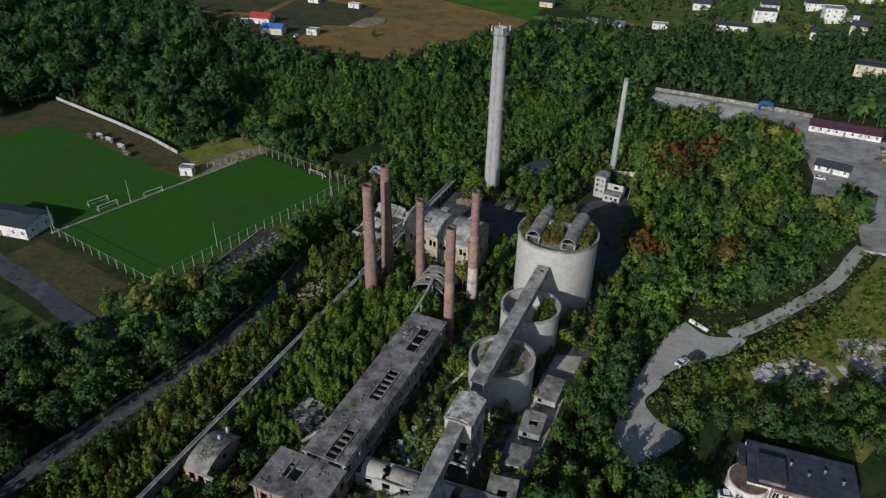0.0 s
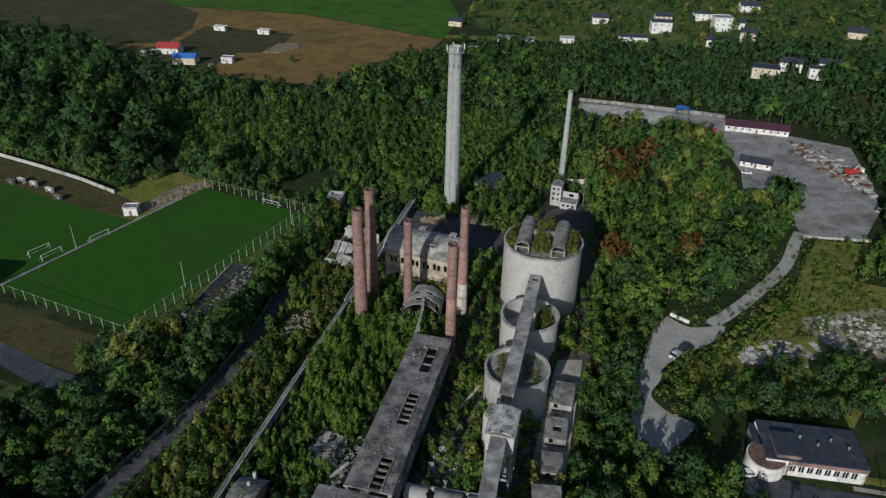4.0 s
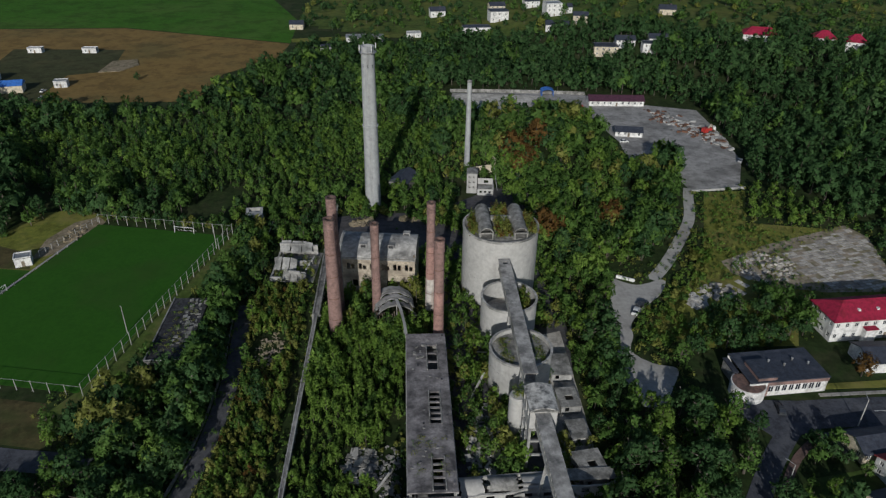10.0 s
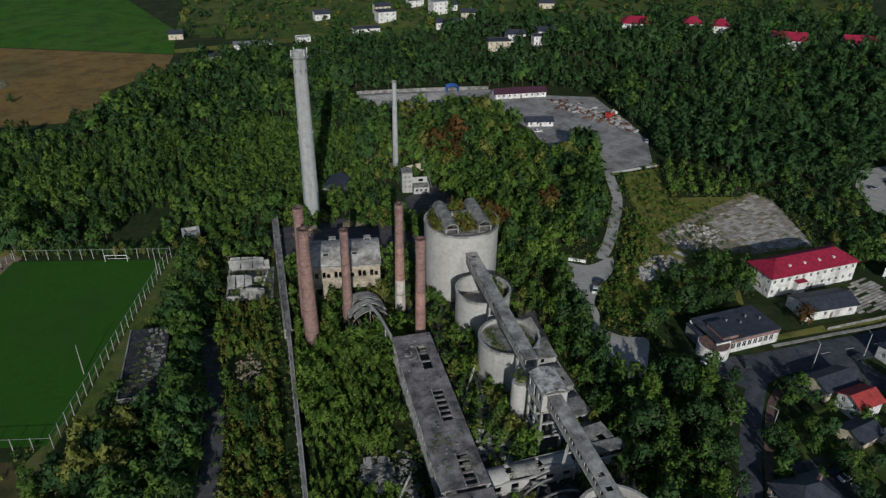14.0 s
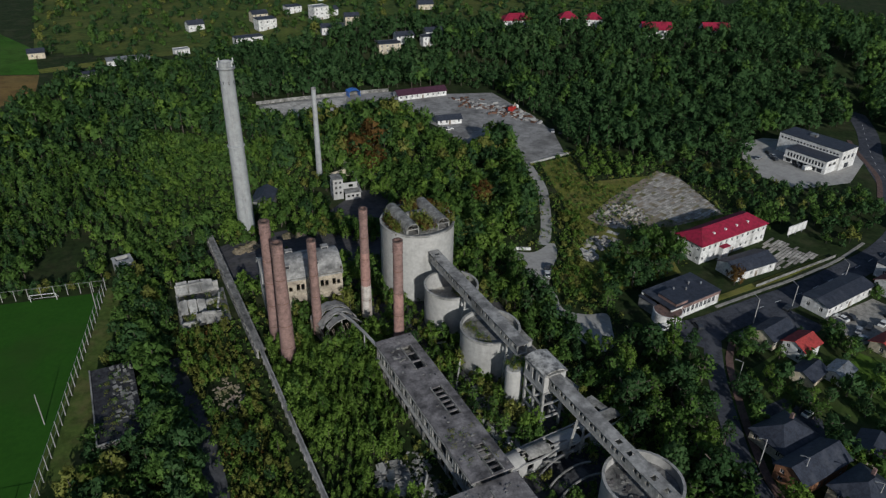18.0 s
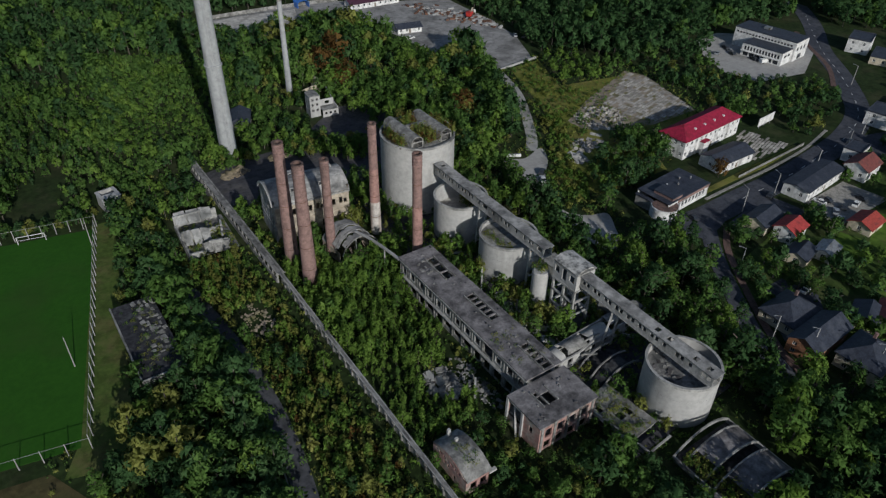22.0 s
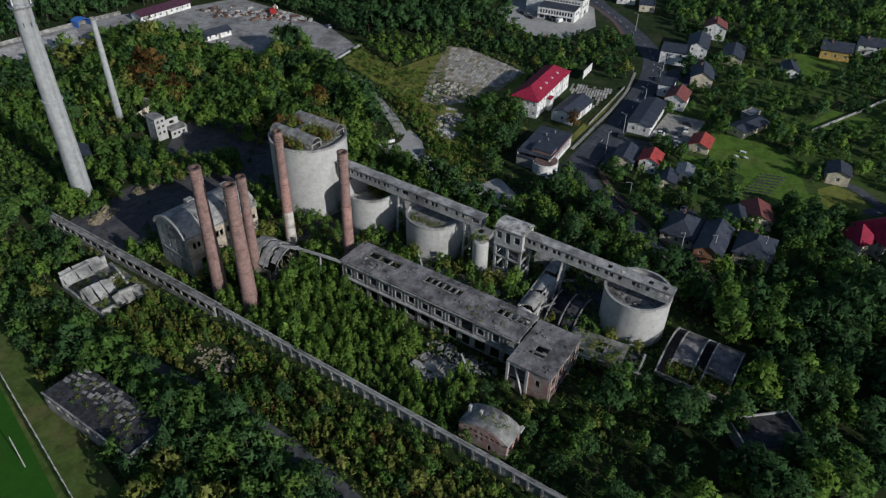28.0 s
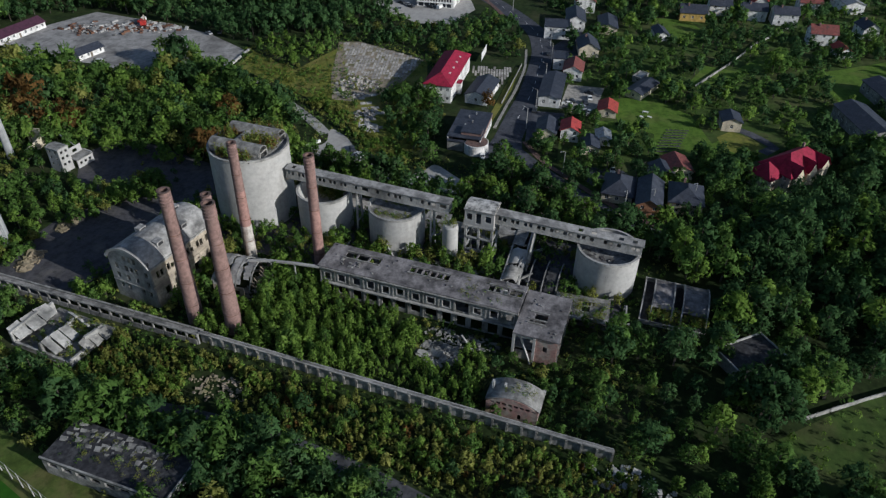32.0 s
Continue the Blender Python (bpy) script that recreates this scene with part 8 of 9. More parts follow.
woods("scrub", STRIP, 1.35, (1.1, 3.0), (0.42, 0.72), "poplar", 44, ((Y, 0.66), (F, 0.22), (R, 0.05), (G, 0.07)), "waist-high yellowing scrub between the lane and the wall", "scrub", 18, -1.8, 0.95, False)
woods("scrub", [(-196, 82), (-170, 86), (-156, 92), (-152, 98), (-170, 100), (-200, 98)], 5.0, (1.2, 3.6), (0.8, 1.2), "bush", 110, ((G, 0.5), (F, 0.3), (D, 0.2)), "garden bushes below the pitch road", "scrub", 54, 1.0, 0.5)
woods("saplings", STRIP, 3.7, (2.6, 6.4), (0.34, 0.7), "poplar", 190, ((F, 0.35), (G, 0.25), (Y, 0.4)), "scattered saplings in the yellowing scrub", "saplings", 38, -1.0, 0.7)
woods("woodland", [(-117, 50), (-99, 50), (-100, 96), (-105, 128), (-108, 178), (-113, 178)], 5.6, (4, 7), (0.65, 0.9), "round", 240, ((D, 0.5), (G, 0.5)), "darker trees beside the lane", "woodland", 39, 1.2, 0.34)
woods("woodland", [(-120, 176), (-96, 174), (-96, 228), (-112, 228), (-120, 212)], 3.6, (3.5, 8), (0.55, 0.78), "round", 260, ((D, 0.35), (G, 0.5), (F, 0.15)), "trees round the roofless ruin", "woodland", 19, 0.1)
woods("woodland", [(-130, 55), (-96, 48), (-94, 66), (-80, 68), (-56, 68), (-54, 50), (-60, 44), (-82, 32), (-92, 26), (-100, -10), (-124, -10), (-124, 50)], 6.0, (6, 12), (0.62, 0.85), "round", 300, ((D, 0.5), (G, 0.33), (F, 0.17)), "dark leafy trees at the southern edge of the works", "woodland", 20)
woods("woodland", [(-28, 56), (-14, 60), (-2, 58), (-10, 40), (6, 42), (40, 0), (100, -40), (60, -90), (-40, -90), (-40, -20), (-58, 8), (-70, 18), (-82, 30), (-60, 40), (-50, 38), (-30, 36)], 5.6, (8, 14.5), (0.65, 0.9), "round", 260, ((D, 0.66), (G, 0.26), (F, 0.08)), "dark trees below the red villa", "woodland", 32, 0.3)
woods("woodland", [(-108, -14), (-106, 20), (-92, 30), (-84, 26), (-86, 4), (-82, -14)], 5.2, (8, 13), (0.65, 0.9), "round", 240, ((D, 0.75), (G, 0.25)), "dark trees before the paddock", "woodland", 53, 0.0)
woods("scrub", [(-58, 60), (-20, 60), (-20, 192), (-57, 192)], 3.0, (2.0, 6.0), (0.6, 0.95), "bush", 180, ((G, 0.45), (F, 0.3), (Y, 0.25)), "weeds and bushes between the silos and the hall", "scrub", 21, 0.0, 0.62)
woods("scrub", [(-47, 94), (-41, 94), (-41, 122), (-47, 118)], 3.4, (4, 7), (0.6, 0.85), "round", 240, ((G, 0.5), (F, 0.2), (Y, 0.3)), "bushy young trees at the foot of the conveyor house", "scrub", 37, -1.5)
woods("scrub", [(-94, 60), (-68, 60), (-68, 90), (-94, 90)], 3.4, (1.6, 4.2), (0.7, 1.0), "bush", 170, ((G, 0.5), (D, 0.3), (Y, 0.2)), "bushes in the shaded yard by the gatehouse", "scrub", 22, 0.0, 0.72)
woods("woodland", [(-94, 158), (-58, 138), (-48, 160), (-50, 194), (-62, 196), (-94, 200)], 3.8, (3.5, 7), (0.6, 0.82), "round", 220, ((G, 0.55), (F, 0.3), (Y, 0.15)), "young trees round the kiln house", "woodland", 23, 0.1, 0.85)
woods("woodland", [(-98, 226), (-60, 226), (-44, 236), (-28, 250), (-24, 196), (-14, 198), (-16, 244), (-40, 262), (-56, 256)], 4.2, (4, 8.5), (0.6, 0.82), "round", 220, ((G, 0.5), (F, 0.35), (D, 0.15)), "trees below the tall chimney", "woodland", 24, 0.1)
woods("woodland", [(-68, 222), (-58, 231), (-46, 228), (-34, 209), (-40, 202), (-55, 211)], 3.0, (3, 6), (0.7, 1.0), "round", 200, ((G, 0.5), (F, 0.35), (Y, 0.15)), "young trees between the two cinder yards", "woodland", 36, 0.1)
woods("scrub", [(-96, 196), (-24, 192), (-16, 240), (-46, 240), (-62, 230), (-96, 226)], 4.0, (1.0, 3.4), (0.8, 1.2), "bush", 120, ((G, 0.5), (Y, 0.3), (D, 0.2)), "low scrub in the cinder yard", "scrub", 25, 0.1, 0.1)
woods("scrub", [(4, 150), (24, 176), (40, 200), (54, 242), (76, 246), (66, 214), (46, 192), (66, 165), (40, 138), (10, 136)], 3.8, (0.8, 2.4), (0.9, 1.4), "bush", 120, ((Y, 0.5), (G, 0.2), (F, 0.3)), "weeds and shrubs in the rough meadow", "scrub", 26, 1.2, 0.5)
woods("scrub", [(-1, 150), (9, 161), (15, 168), (24, 180), (33, 196), (39, 192), (30, 174), (20, 160), (14, 148), (4, 138)], 2.1, (0.9, 3.0), (0.9, 1.4), "bush", 70, ((Y, 0.42), (F, 0.4), (G, 0.18)), "bright yellow-green scrub beside the gravel lot", "scrub", 44, 0.6, 0.86, False)
woods("woodland", [(10, 136), (33, 136.5), (52, 146), (55, 155), (42, 170), (24, 158), (14, 147)], 4.4, (4, 7.5), (0.75, 1.0), "round", 220, ((D, 0.6), (G, 0.4)), "dark hedge of trees behind the rounded building", "woodland", 45, 0.4)
woods("saplings", [(-81, 165), (-78, 165), (-78, 169), (-81, 169)], 2.4, (7, 10), (0.35, 0.5), "poplar", 220, ((F, 0.6), (Y, 0.4)), "slender yellowing trees before the kiln house", "saplings", 46, -2.0)
woods("saplings", [(-69, 165), (-63, 165), (-63, 169), (-69, 169)], 2.4, (6, 10), (0.35, 0.5), "poplar", 220, ((F, 0.6), (Y, 0.4)), "slender yellowing trees before the kiln house", "saplings", 47, -2.0)
woods("woodland", [(96, 206), (106, 180), (94, 158), (112, 146), (140, 140), (160, 158), (150, 172), (148, 188), (154, 206), (110, 214)], 4.6, (3.5, 7), (0.7, 0.95), "round", 170, ((D, 0.45), (G, 0.4), (Y, 0.15)), "dark trees between the slabs and the showroom", "woodland", 28, 0.2, 0.85)
woods("woodland", [(30, 50), (60, 42), (62, 28), (52, 24), (64, 14), (72, -6), (108, -26), (104, -40), (60, -60), (40, 0), (14, 36), (24, 44)], 4.8, (5, 9.5), (0.75, 1.0), "round", 200, ((D, 0.6), (G, 0.32), (F, 0.08)), "dark dense trees round the red villa", "woodland", 35, 1.2)
CLEARED += LAWNS
woods("woodland", [(7, 112), (19, 108), (10, 94), (2, 84), (-5, 92)], 4.4, (5, 9.5), (0.7, 0.95), "round", 220, ((D, 0.55), (G, 0.35), (F, 0.1)), "dark trees at the corner of the side street", "woodland", 55, 0.2)
woods("woodland", [(29, 106), (38, 104), (32, 95), (26, 95)], 4.0, (4, 7.5), (0.75, 1.0), "round", 200, ((D, 0.6), (G, 0.4)), "dark trees between the street and the junction houses", "woodland", 56, -0.4)
woods("woodland", [(-118.5, 138), (-118.8, 174), (-126, 174), (-125, 164), (-121.5, 138)], 3.8, (8, 11.5), (0.65, 0.9), "round", 220, ((D, 0.6), (G, 0.4)), "trees beside the head of the lane", "woodland", 57, -0.8)
woods("woodland", [(106, 128), (130, 129), (160, 147), (162, 160), (140, 142), (112, 147)], 4.8, (3.5, 6.5), (0.75, 1.0), "round", 160, ((D, 0.6), (G, 0.3), (Y, 0.1)), "trees along the main road below the showroom", "woodland", 40, 0.2, 0.75)
GARDENS = [(-2, 58), (10, 84), (30, 96), (60, 98), (120, 108), (170, 120), (210, 146), (260, 170), (400, 240), (420, -100), (120, -90), (90, -34), (40, 0), (6, 42)]
woods("garden_trees", GARDENS, 5.0, (3.0, 8.5), (0.75, 1.1), "round", 150, ((D, 0.5), (G, 0.38), (F, 0.12)), "fruit trees and bushes in the gardens", "garden trees", 29, -0.6, 0.64)
woods("garden_trees", [(-46, 490), (60, 478), (150, 452), (280, 450), (340, 420), (480, 560), (300, 800), (-150, 800), (-150, 545)], 10.0, (4, 9), (0.8, 1.15), "round", 70, ((D, 0.5), (G, 0.4), (Y, 0.1)), "trees and hedges of the far village", "garden trees", 30, 0.3, 0.62)
woods("woodland", [(225, 214), (262, 175), (420, 245), (420, 420), (340, 420), (300, 290)], 7.0, (9, 14), (0.55, 0.78), "round", 90, ((D, 0.6), (G, 0.4)), "dark wood beyond the main road", "woodland", 31, 0.3)
woods("hedge", [(-300, 404), (-240, 440), (-170, 470), (-165, 440), (-185, 400), (-185, 380), (-240, 380)], 30, (4, 8), (0.6, 0.9), "round", 90, ((D, 0.5), (G, 0.5)), "few bushes at the field's edge", "bushes", 33, 0.3, 0.25)
for k, (poly, step, mats, keep) in enumerate((([(-124, 46), (-22, 50), (-22, 192), (-60, 194), (-94, 200), (-98, 230), (-120, 230), (-120, 180), (-150, 118), (-150, 100)], 1.75, ((G, 0.5), (Y, 0.25), (F, 0.25)), 0.85),
                                               ([(-22, 60), (8, 104), (10, 136), (100, 150), (110, 210), (76, 250), (50, 246), (20, 186), (-22, 200)], 1.9, ((Y, 0.4), (G, 0.4), (F, 0.2)), 0.7),
                                               ([(-22, 52), (-12, 30), (120, -30), (130, 90), (30, 96), (8, 84)], 2.6, ((G, 0.6), (F, 0.3), (Y, 0.1)), 0.35),
                                               ([(-92, 24), (-81, 27), (-66, 12), (-50, -10), (-90, -10)], 2.2, ((F, 0.6), (G, 0.4)), 0.4),
                                               ([(-160, 118), (-127, 110), (-125, 214), (-131, 214)], 1.9, ((Y, 0.5), (G, 0.5)), 0.6))):
    woods("weeds", poly, step, (0.5, 1.7), (0.9, 1.6), "weed", 26, mats, "knee-high weeds and brambles covering the open ground", "weeds", 60 + k, -1.2, keep, False)
tagged(new("trunks", quads_mesh("trunks", np.concatenate(TRUNKS), BARK)), "grey-brown trunks standing in the woods", "tree trunks", kind="stuff")


# ---- single trees ----
def tree_kind(kind, seed, height, width, leaf, label):
    """One tree: a tapered trunk with limbs, and a crown of leaf clumps."""
    rng = np.random.default_rng(seed)
    root = thing("tree", 0, 0, 0.0, label=label, category="tree", group="trees among the ruins")
    g = Geo()
    r = 0.03 * width + 0.08
    g.lathe([(r * 1.5, -0.3), (r, 0.4), (r * 0.7, height * 0.45), (r * 0.25, height * 0.86)], 7)
    for i in range(6):
        a, z = rng.uniform(0, 6.28), height * rng.uniform(0.28, 0.6)
        d = width * rng.uniform(0.22, 0.36)
        g.beam((0, 0, z), (d * math.cos(a), d * math.sin(a), z + height * rng.uniform(0.12, 0.25)), r * 0.5)
    part("trunk", g, BARK, root)
    low, flat, top = (0.1, 0.95, 0.8) if kind == "round" else (0.05, 1.25, 1.2)
    c, k, nv = crown_quads(rng, 420, 13, 1.4 / math.sqrt(420), flat, top, low, 0.2)
    q = (c * np.array([width, width, height]))[:, None, :] + k * (width * 0.65 + height * 0.35)
    me = quads_mesh("crown", q, leaf, nv)
    part("crown", me, None, root)
    return root


KINDS = [tree_kind("round", 1, 9.0, 6.6, LEAF_MID, "broad green leafy tree among the ruins"), tree_kind("round", 2, 8.0, 6.2, LEAF_DARK, "dark green bushy tree"),
         tree_kind("poplar", 3, 9.5, 4.6, LEAF_MID, "slim upright green tree"), tree_kind("round", 4, 7.0, 5.4, LEAF_FRESH, "fresh yellow-green leafy tree"),
         tree_kind("round", 5, 10.5, 7.4, LEAF_DARK, "tall dark green leafy tree"), tree_kind("poplar", 6, 7.5, 4.2, LEAF_FRESH, "slender light green young tree")]


def plant(poly, step, seed, weights, scale, pad):
    rng = np.random.default_rng(seed)
    x, y = scatter(rng, poly, step, pad)
    first = True
    for a, b in zip(x, y):
        root = KINDS[rng.choice(6, p=weights)]
        s = rng.uniform(*scale)
        m = pose(float(a), float(b), float(ground_z(a, b)), 0, 0, rng.uniform(0, 360)) @ Matrix.Diagonal((s, s, s * rng.uniform(0.88, 1.12), 1))
        if root.name not in PLANTED:
            PLANTED.add(root.name)
            root.matrix_basis = m
        else:
            copy_thing(root, m @ Matrix.Diagonal((1 / root.scale[0], 1 / root.scale[1], 1 / root.scale[2], 1)))


PLANTED = set()
plant([(-13, 130), (-9, 148), (-1, 162), (-5, 168), (-13, 158), (-17, 138)], 4.6, 77, (0.35, 0.25, 0.05, 0.1, 0.25, 0.0), (0.9, 1.3), 0.8)
plant([(0, 186), (4, 192), (16, 184), (24, 198), (34, 214), (30, 218), (16, 202), (4, 196)], 5.0, 78, (0.3, 0.25, 0.1, 0.2, 0.15, 0.0), (0.85, 1.2), 2.4)
plant([(-24, 56), (-9, 60), (0, 80), (12, 98), (14, 110), (2, 118), (-10, 114), (-20, 98), (-24, 92)], 4.8, 71, (0.3, 0.25, 0.1, 0.12, 0.18, 0.05), (0.85, 1.3), 0.0)
plant([(2, 108), (10, 118), (10, 136), (20, 138), (50, 140), (54, 156), (44, 164), (30, 152), (14, 148), (4, 140), (9, 122)], 7.5, 72, (0.3, 0.25, 0.1, 0.2, 0.1, 0.05), (0.7, 1.05), 0.3)
plant([(-60, 44), (-53, 50), (-52, 35), (-32, 34), (-30, 26), (-54, 28)], 4.8, 73, (0.1, 0.4, 0.0, 0.05, 0.45, 0.0), (0.75, 1.1), 0.0)
plant([(-14, 58), (-2, 60), (8, 82), (30, 94), (60, 98), (66, 84), (30, 60), (26, 40), (6, 42), (-8, 46)], 7.0, 74, (0.25, 0.3, 0.05, 0.15, 0.2, 0.05), (0.55, 0.95), 1.6)
plant([(-153, 116), (-146, 99), (-126, 92), (-122, 60), (-150, 40), (-164, 66), (-150, 90)], 6.2, 75, (0.25, 0.35, 0.05, 0.1, 0.25, 0.0), (0.8, 1.25), 0.3)
plant([(-56, 93), (-44, 93), (-46, 130), (-50, 190), (-56, 140)], 5.0, 76, (0.25, 0.1, 0.2, 0.25, 0.0, 0.2), (0.45, 0.75), 0.0)


def roof_weeds(x0, x1, y0, y1, z, n, tall, mats, seed, label):
    """Tufts and bushes that grow on a roof or inside a silo."""
    rng = np.random.default_rng(seed)
    sets = crown_set("weed", 40, 7)
    for mat, share in mats:
        out, way = [], []
        for i in range(int(n * share * 1.5)):
            c, k, nv = sets[i % 6]
            h, w = rng.uniform(*tall), rng.uniform(0.8, 1.8)
            p = np.array([rng.uniform(x0, x1), rng.uniform(y0, y1), z])
            out.append(((c * np.array([w, w, h]) + p)[:, None, :] + k * (0.5 * w + 0.5 * h))[:, 1:, :])
            way.append(nv[:, 1:, :])
        tagged(new("roof_weeds", quads_mesh("roof_weeds", np.concatenate(out), mat, np.concatenate(way))), label, "weeds", kind="stuff")


YG = ((LEAF_DRY, 0.6), (LEAF_FRESH, 0.25), (LEAF_MID, 0.15))
TOP = ((LEAF_DRY, 0.62), (LEAF_RUST, 0.2), (LEAF_FRESH, 0.18))
roof_weeds(-40.6, -36.0, 163.5, 173, 22.9, 60, (1.6, 4.2), TOP, 1, "tall yellowing weeds between the silo's rooflights")
roof_weeds(-40.6, -36.0, 176.5, 182, 22.9, 40, (1.6, 4.2), TOP, 2, "tall yellowing weeds on the silo's top")
roof_weeds(-48.0, -45.8, 166, 178, 22.3, 44, (1.2, 3.8), TOP, 3, "weeds along the silo's western rim")
roof_weeds(-31.0, -28.4, 166, 178, 22.3, 44, (1.2, 3.8), TOP, 4, "weeds along the silo's eastern rim")
roof_weeds(-43.8, -40.4, 121, 132, 10.8, 34, (0.4, 1.3), YG, 5, "weeds inside the silo")
roof_weeds(-36.6, -32.3, 121, 132, 10.8, 40, (0.4, 1.3), YG, 6, "weeds inside the silo, eastern half")
roof_weeds(-36.0, -32.4, 145, 153, 7.0, 50, (3.5, 6.5), YG, 7, "bushes growing out of the open silo")
roof_weeds(-134.5, -127.5, 135, 160, 4.8, 45, (0.3, 1.0), YG, 8, "weeds on the torn felt roof")
roof_weeds(-57, -48, 63.5, 76.5, 2.1, 70, (0.4, 1.6), YG, 9, "weeds on the broken flat roof")
roof_weeds(-42.5, -40.0, 107.5, 112, 11.5, 14, (0.8, 2.2), YG, 10, "weeds on the tank's top")
roof_weeds(-89.5, -86, 74, 82, 6.0, 16, (0.3, 1.1), YG, 11, "weeds on the gatehouse roof")
roof_weeds(-66, -58.5, 87, 100, 9.2, 26, (0.15, 0.5), YG, 12, "moss and weeds on the hall's roof")
roof_weeds(-49.5, -44.5, 39.5, 54, 0.6, 80, (1.0, 3.4), YG, 13, "brambles over the broken vault")
roof_weeds(-110, -97, 177, 193, 0.1, 90, (0.8, 2.6), YG, 14, "brambles inside the roofless ruin")


# ---- debris and garden details ----
def fallen_slabs():
    rng = random.Random(21)
    kinds = [Geo().prism([(-1.6 * k, -0.9), (1.3 * k, -1.0), (1.7 * k, 0.5), (0.4, 1.1), (-1.5 * k, 0.8)], -0.12, 0.14).mesh("slab", m) for k, m in ((1.0, PALE), (1.4, CONCRETE), (0.8, DUST))]
    spots = ((-47.8, 107.6), (-46.7, 101.3), (-44.2, 98.6), (-49.5, 113.5), (-52.5, 93.5), (-50.5, 104.5), (-48.4, 97.2), (-45.6, 112.0), (-51.6, 110.2), (-44.5, 93.6), (-47.2, 117.5), (-44.6, 136.5),
             (-46.4, 139.4), (-78.5, 100.5), (-76.2, 97.5), (-79.8, 103.0), (-29.5, 92.0), (-30.8, 99.5), (-70.5, 151.5), (-67.5, 154.0), (-73.0, 148.8), (-66, 149.5))
    for i, (x, y) in enumerate(spots):
        t = thing("fallen_slab", x, y, label="broken pale concrete slab lying tilted in the weeds", category="debris", group="fallen slabs")
        t.matrix_basis = pose(x, y, 0.55, rng.uniform(-28, 28), rng.uniform(-28, 28), rng.uniform(0, 360))
        part("slab", kinds[i % 3], None, t)
        if i % 2:
            part("reinforcing_bar", Geo().beam((1.2, 0.1, 0), (2.6, 0.5, 0.2), 0.06).beam((1.2, -0.3, 0), (2.4, -0.5, 0.25), 0.06), RUST, t, "rusty bent reinforcing bars")


fallen_slabs()


def leaning_beam(x, y, z, dx, dy, dz):
    t = thing("fallen_beam", x, y, label="fallen pale concrete beam leaning on the ruins", category="debris", group="fallen beams")
    part("beam", Geo().beam((0, 0, 0.1), (dx, dy, dz), 0.42, 0.55), CONCRETE, t)


for b in ((-49.0, 92.5, 0, 5.5, -7.5, 3.0), (-51.5, 120.0, 0, 4.2, 6.0, 4.5), (-33.0, 92.0, 0, 3.0, -8.0, 2.0), (-46.0, 84.5, 0, 3.5, 5.0, 2.4), (-74.5, 92.0, 0, 3.0, 4.0, 1.4)):
    leaning_beam(*b)


def vegetable_garden():
    rng = random.Random(5)
    for i in range(9):
        x, y = 45.0 + i * 2.3, 57.0 - i * 0.35
        t = thing("vegetable_bed", x, y, rot=-72, label="long dark soil bed with rows of green plants", category="garden bed", group="vegetable beds")
        part("soil", Geo().box(-4.2, 4.2, -0.5, 0.5, -0.1, 0.18), COAL, t)
        g = Geo()
        for k in range(22):
            a, b, s = -4 + k * 0.38, rng.uniform(-0.25, 0.25), rng.uniform(0.12, 0.3)
            g.lathe([(0.02, 0.18), (s, 0.18 + s * 0.8), (s * 0.6, 0.18 + s * 1.5), (0.02, 0.18 + s * 1.7)], 6, a, b)
        tagged(part("greenery", g, LEAF_FRESH, t), kind="stuff")
    for x, y, w in ((73.9, 67.2, 2.2), (69.2, 68.4, 1.4), (70.0, 65.3, 1.6)):
        t = thing("garden_table", x, y, rot=w * 40, label="white garden table standing on the lawn", category="table", group="white garden tables")
        part("tabletop", Geo().box(-w / 2, w / 2, -0.5, 0.5, 0.7, 0.76), PAINT_WHITE, t)
        for i in (-1, 1):
            for j in (-0.42, 0.42):
                part("leg", Geo().beam((i * (w / 2 - 0.08), j, -0.05), (i * (w / 2 - 0.08), j, 0.7), 0.08), PAINT_WHITE, t)


vegetable_garden()


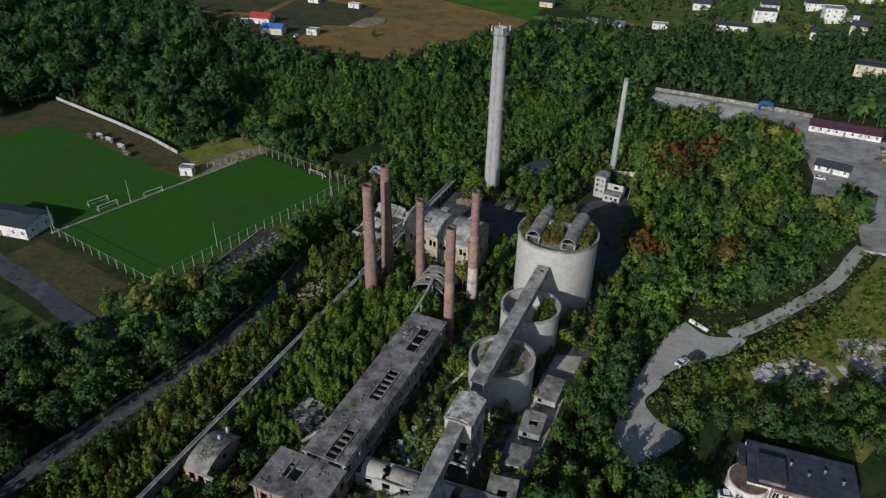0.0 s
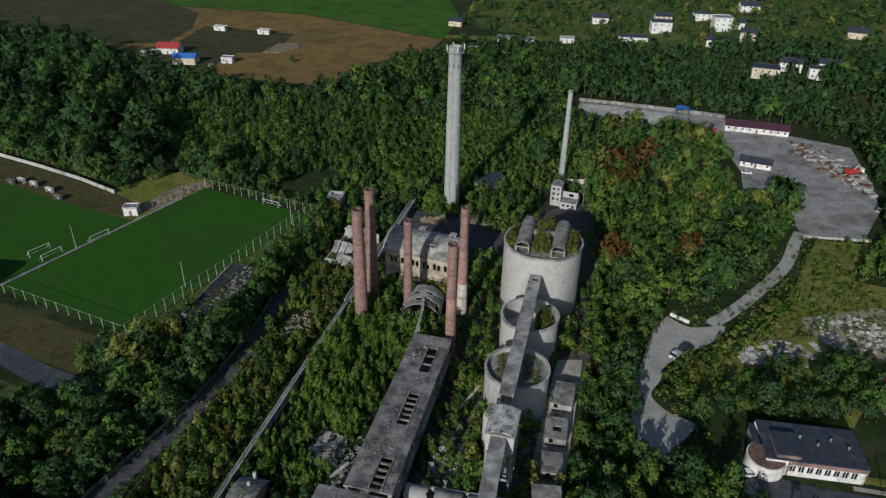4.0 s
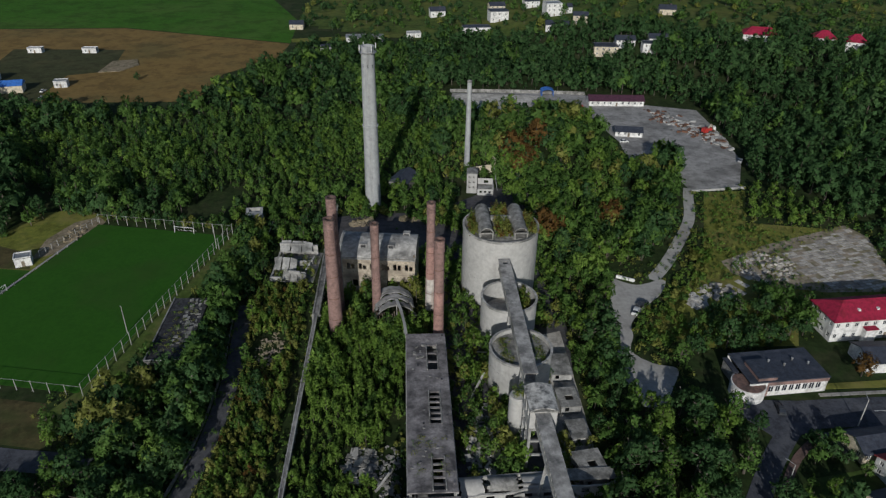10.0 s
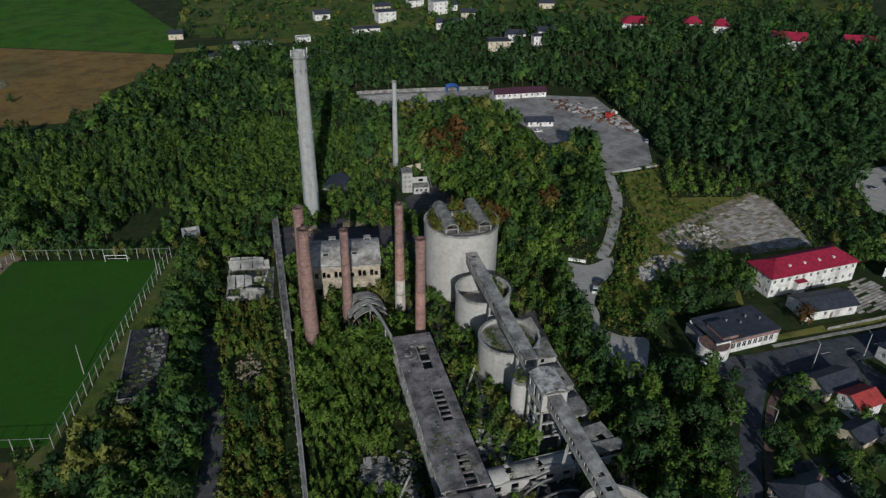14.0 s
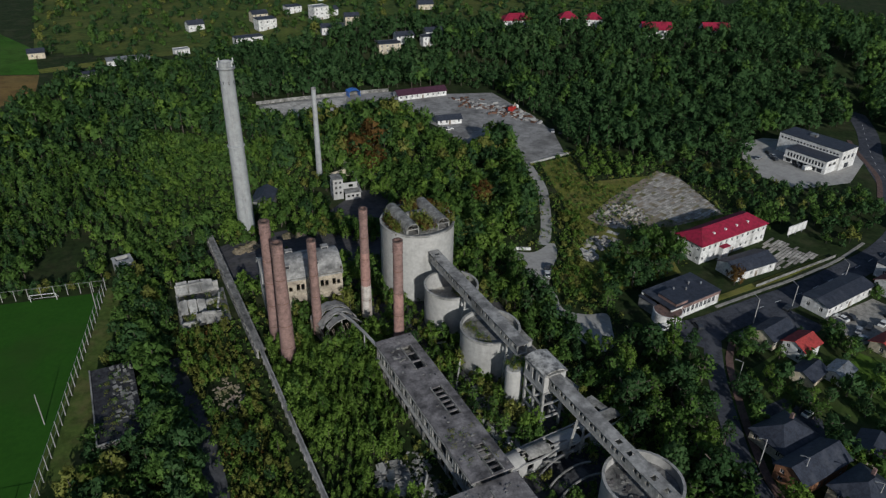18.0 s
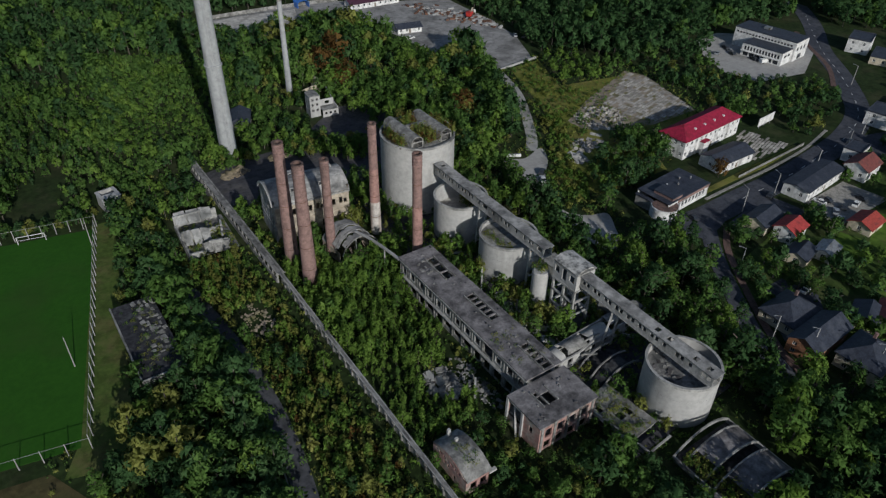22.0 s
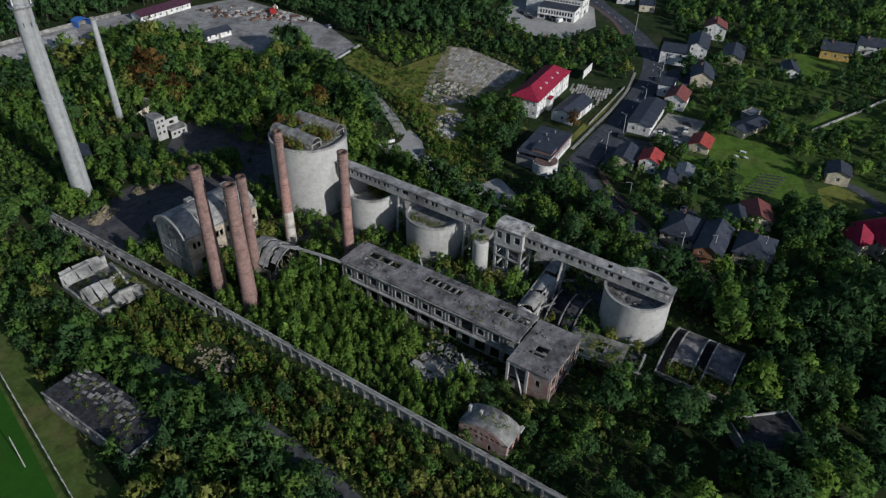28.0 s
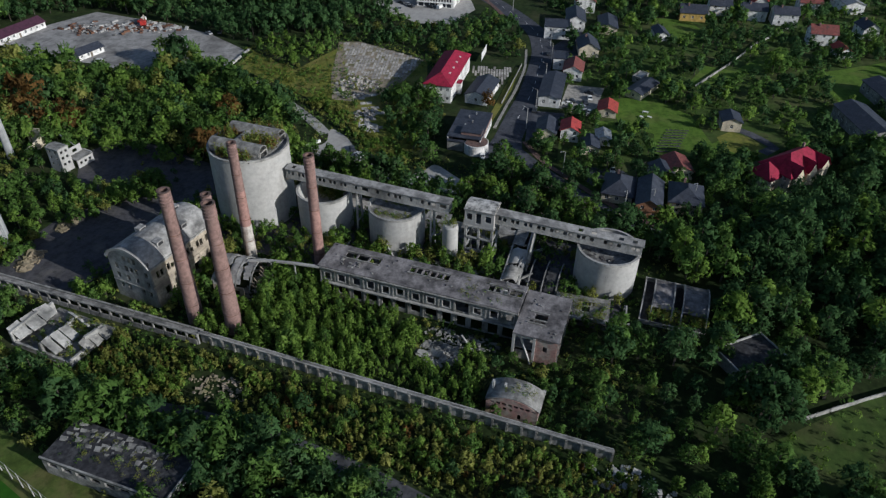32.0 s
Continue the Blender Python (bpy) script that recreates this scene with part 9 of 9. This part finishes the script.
def pipe_bridge():
    """The pale pipe that climbs from the broken shed to the corner of the long hall."""
    t = thing("pipe_bridge", -67.6, 136.6, label="pale concrete duct climbing from the broken shed to the hall", category="duct")
    pts = [(0.3, -0.4, 8.7), (-0.4, 6.5, 8.5), (-1.3, 13.0, 8.2), (-2.6, 19.0, 7.6)]
    for a, b in zip(pts, pts[1:]):
        part("duct", Geo().beam(a, b, 0.7, 0.5), PALE, t)
    for x, y, z in pts[1:]:
        part("post", Geo().beam((x, y, -0.3), (x, y, z), 0.3), CONCRETE, t)


pipe_bridge()


def hall_litter():
    """Loose lumps, felt scraps and fallen bricks on the ruined roofs."""
    rng = random.Random(31)
    lump = [Geo().prism([(-0.5 * k, -0.3), (0.4 * k, -0.4), (0.5, 0.2 * k), (-0.2, 0.4)], 0, 0.18 + 0.05 * k).mesh("lump", m) for k, m in ((1, DUST), (1.6, ROOFING), (0.7, FELT_AND_SHADE), (0.8, DUST), (1.2, GREY))]
    t = thing("roof_litter", -62.3, 110, 9.37, label="loose lumps and felt scraps strewn over the hall's roof", category="debris")
    t.matrix_basis = pose(-62.3, 110, 9.37)
    for i in range(20):
        x, y = rng.uniform(-4.4, 4.6), rng.uniform(-26, 26)
        if -0.4 < x < 3.1 and (11.3 < y < 22.5 or -7.5 < y < 4.5 or y < -16.5):
            x = -abs(x) - 0.8
        part("lump", lump[i % 5], None, t).matrix_basis = pose(x, y, 0, 0, 0, rng.uniform(0, 360)) @ Matrix.Diagonal((0.55, 0.55, 0.8, 1))
    t = thing("roof_litter", -64.8, 78, 8.17, label="loose lumps and felt scraps on the head building's roof", category="debris")
    t.matrix_basis = pose(-64.8, 78, 8.17)
    for i in range(12):
        x, y = rng.uniform(-7.4, 7.4), rng.uniform(-5.2, 4.8)
        if -4 < x < 0.8 and -2 < y < 3.2:
            x += 5
        part("lump", lump[i % 5], None, t).matrix_basis = pose(x, y, 0, 0, 0, rng.uniform(0, 360)) @ Matrix.Diagonal((0.55, 0.55, 0.8, 1))
    t = thing("silo_rubble", -36.9, 66.8, 9.85, label="grey rubble and planks on the open silo's crust", category="debris")
    t.matrix_basis = pose(-36.9, 66.8, 9.85)
    for i in range(80):
        a, d = rng.uniform(0, 6.28), 7.2 * math.sqrt(rng.random())
        part("lump", lump[(0, 1, 3)[i % 3]], None, t).matrix_basis = pose(d * math.cos(a), d * math.sin(a), 0, 0, 0, rng.uniform(0, 360))


hall_litter()
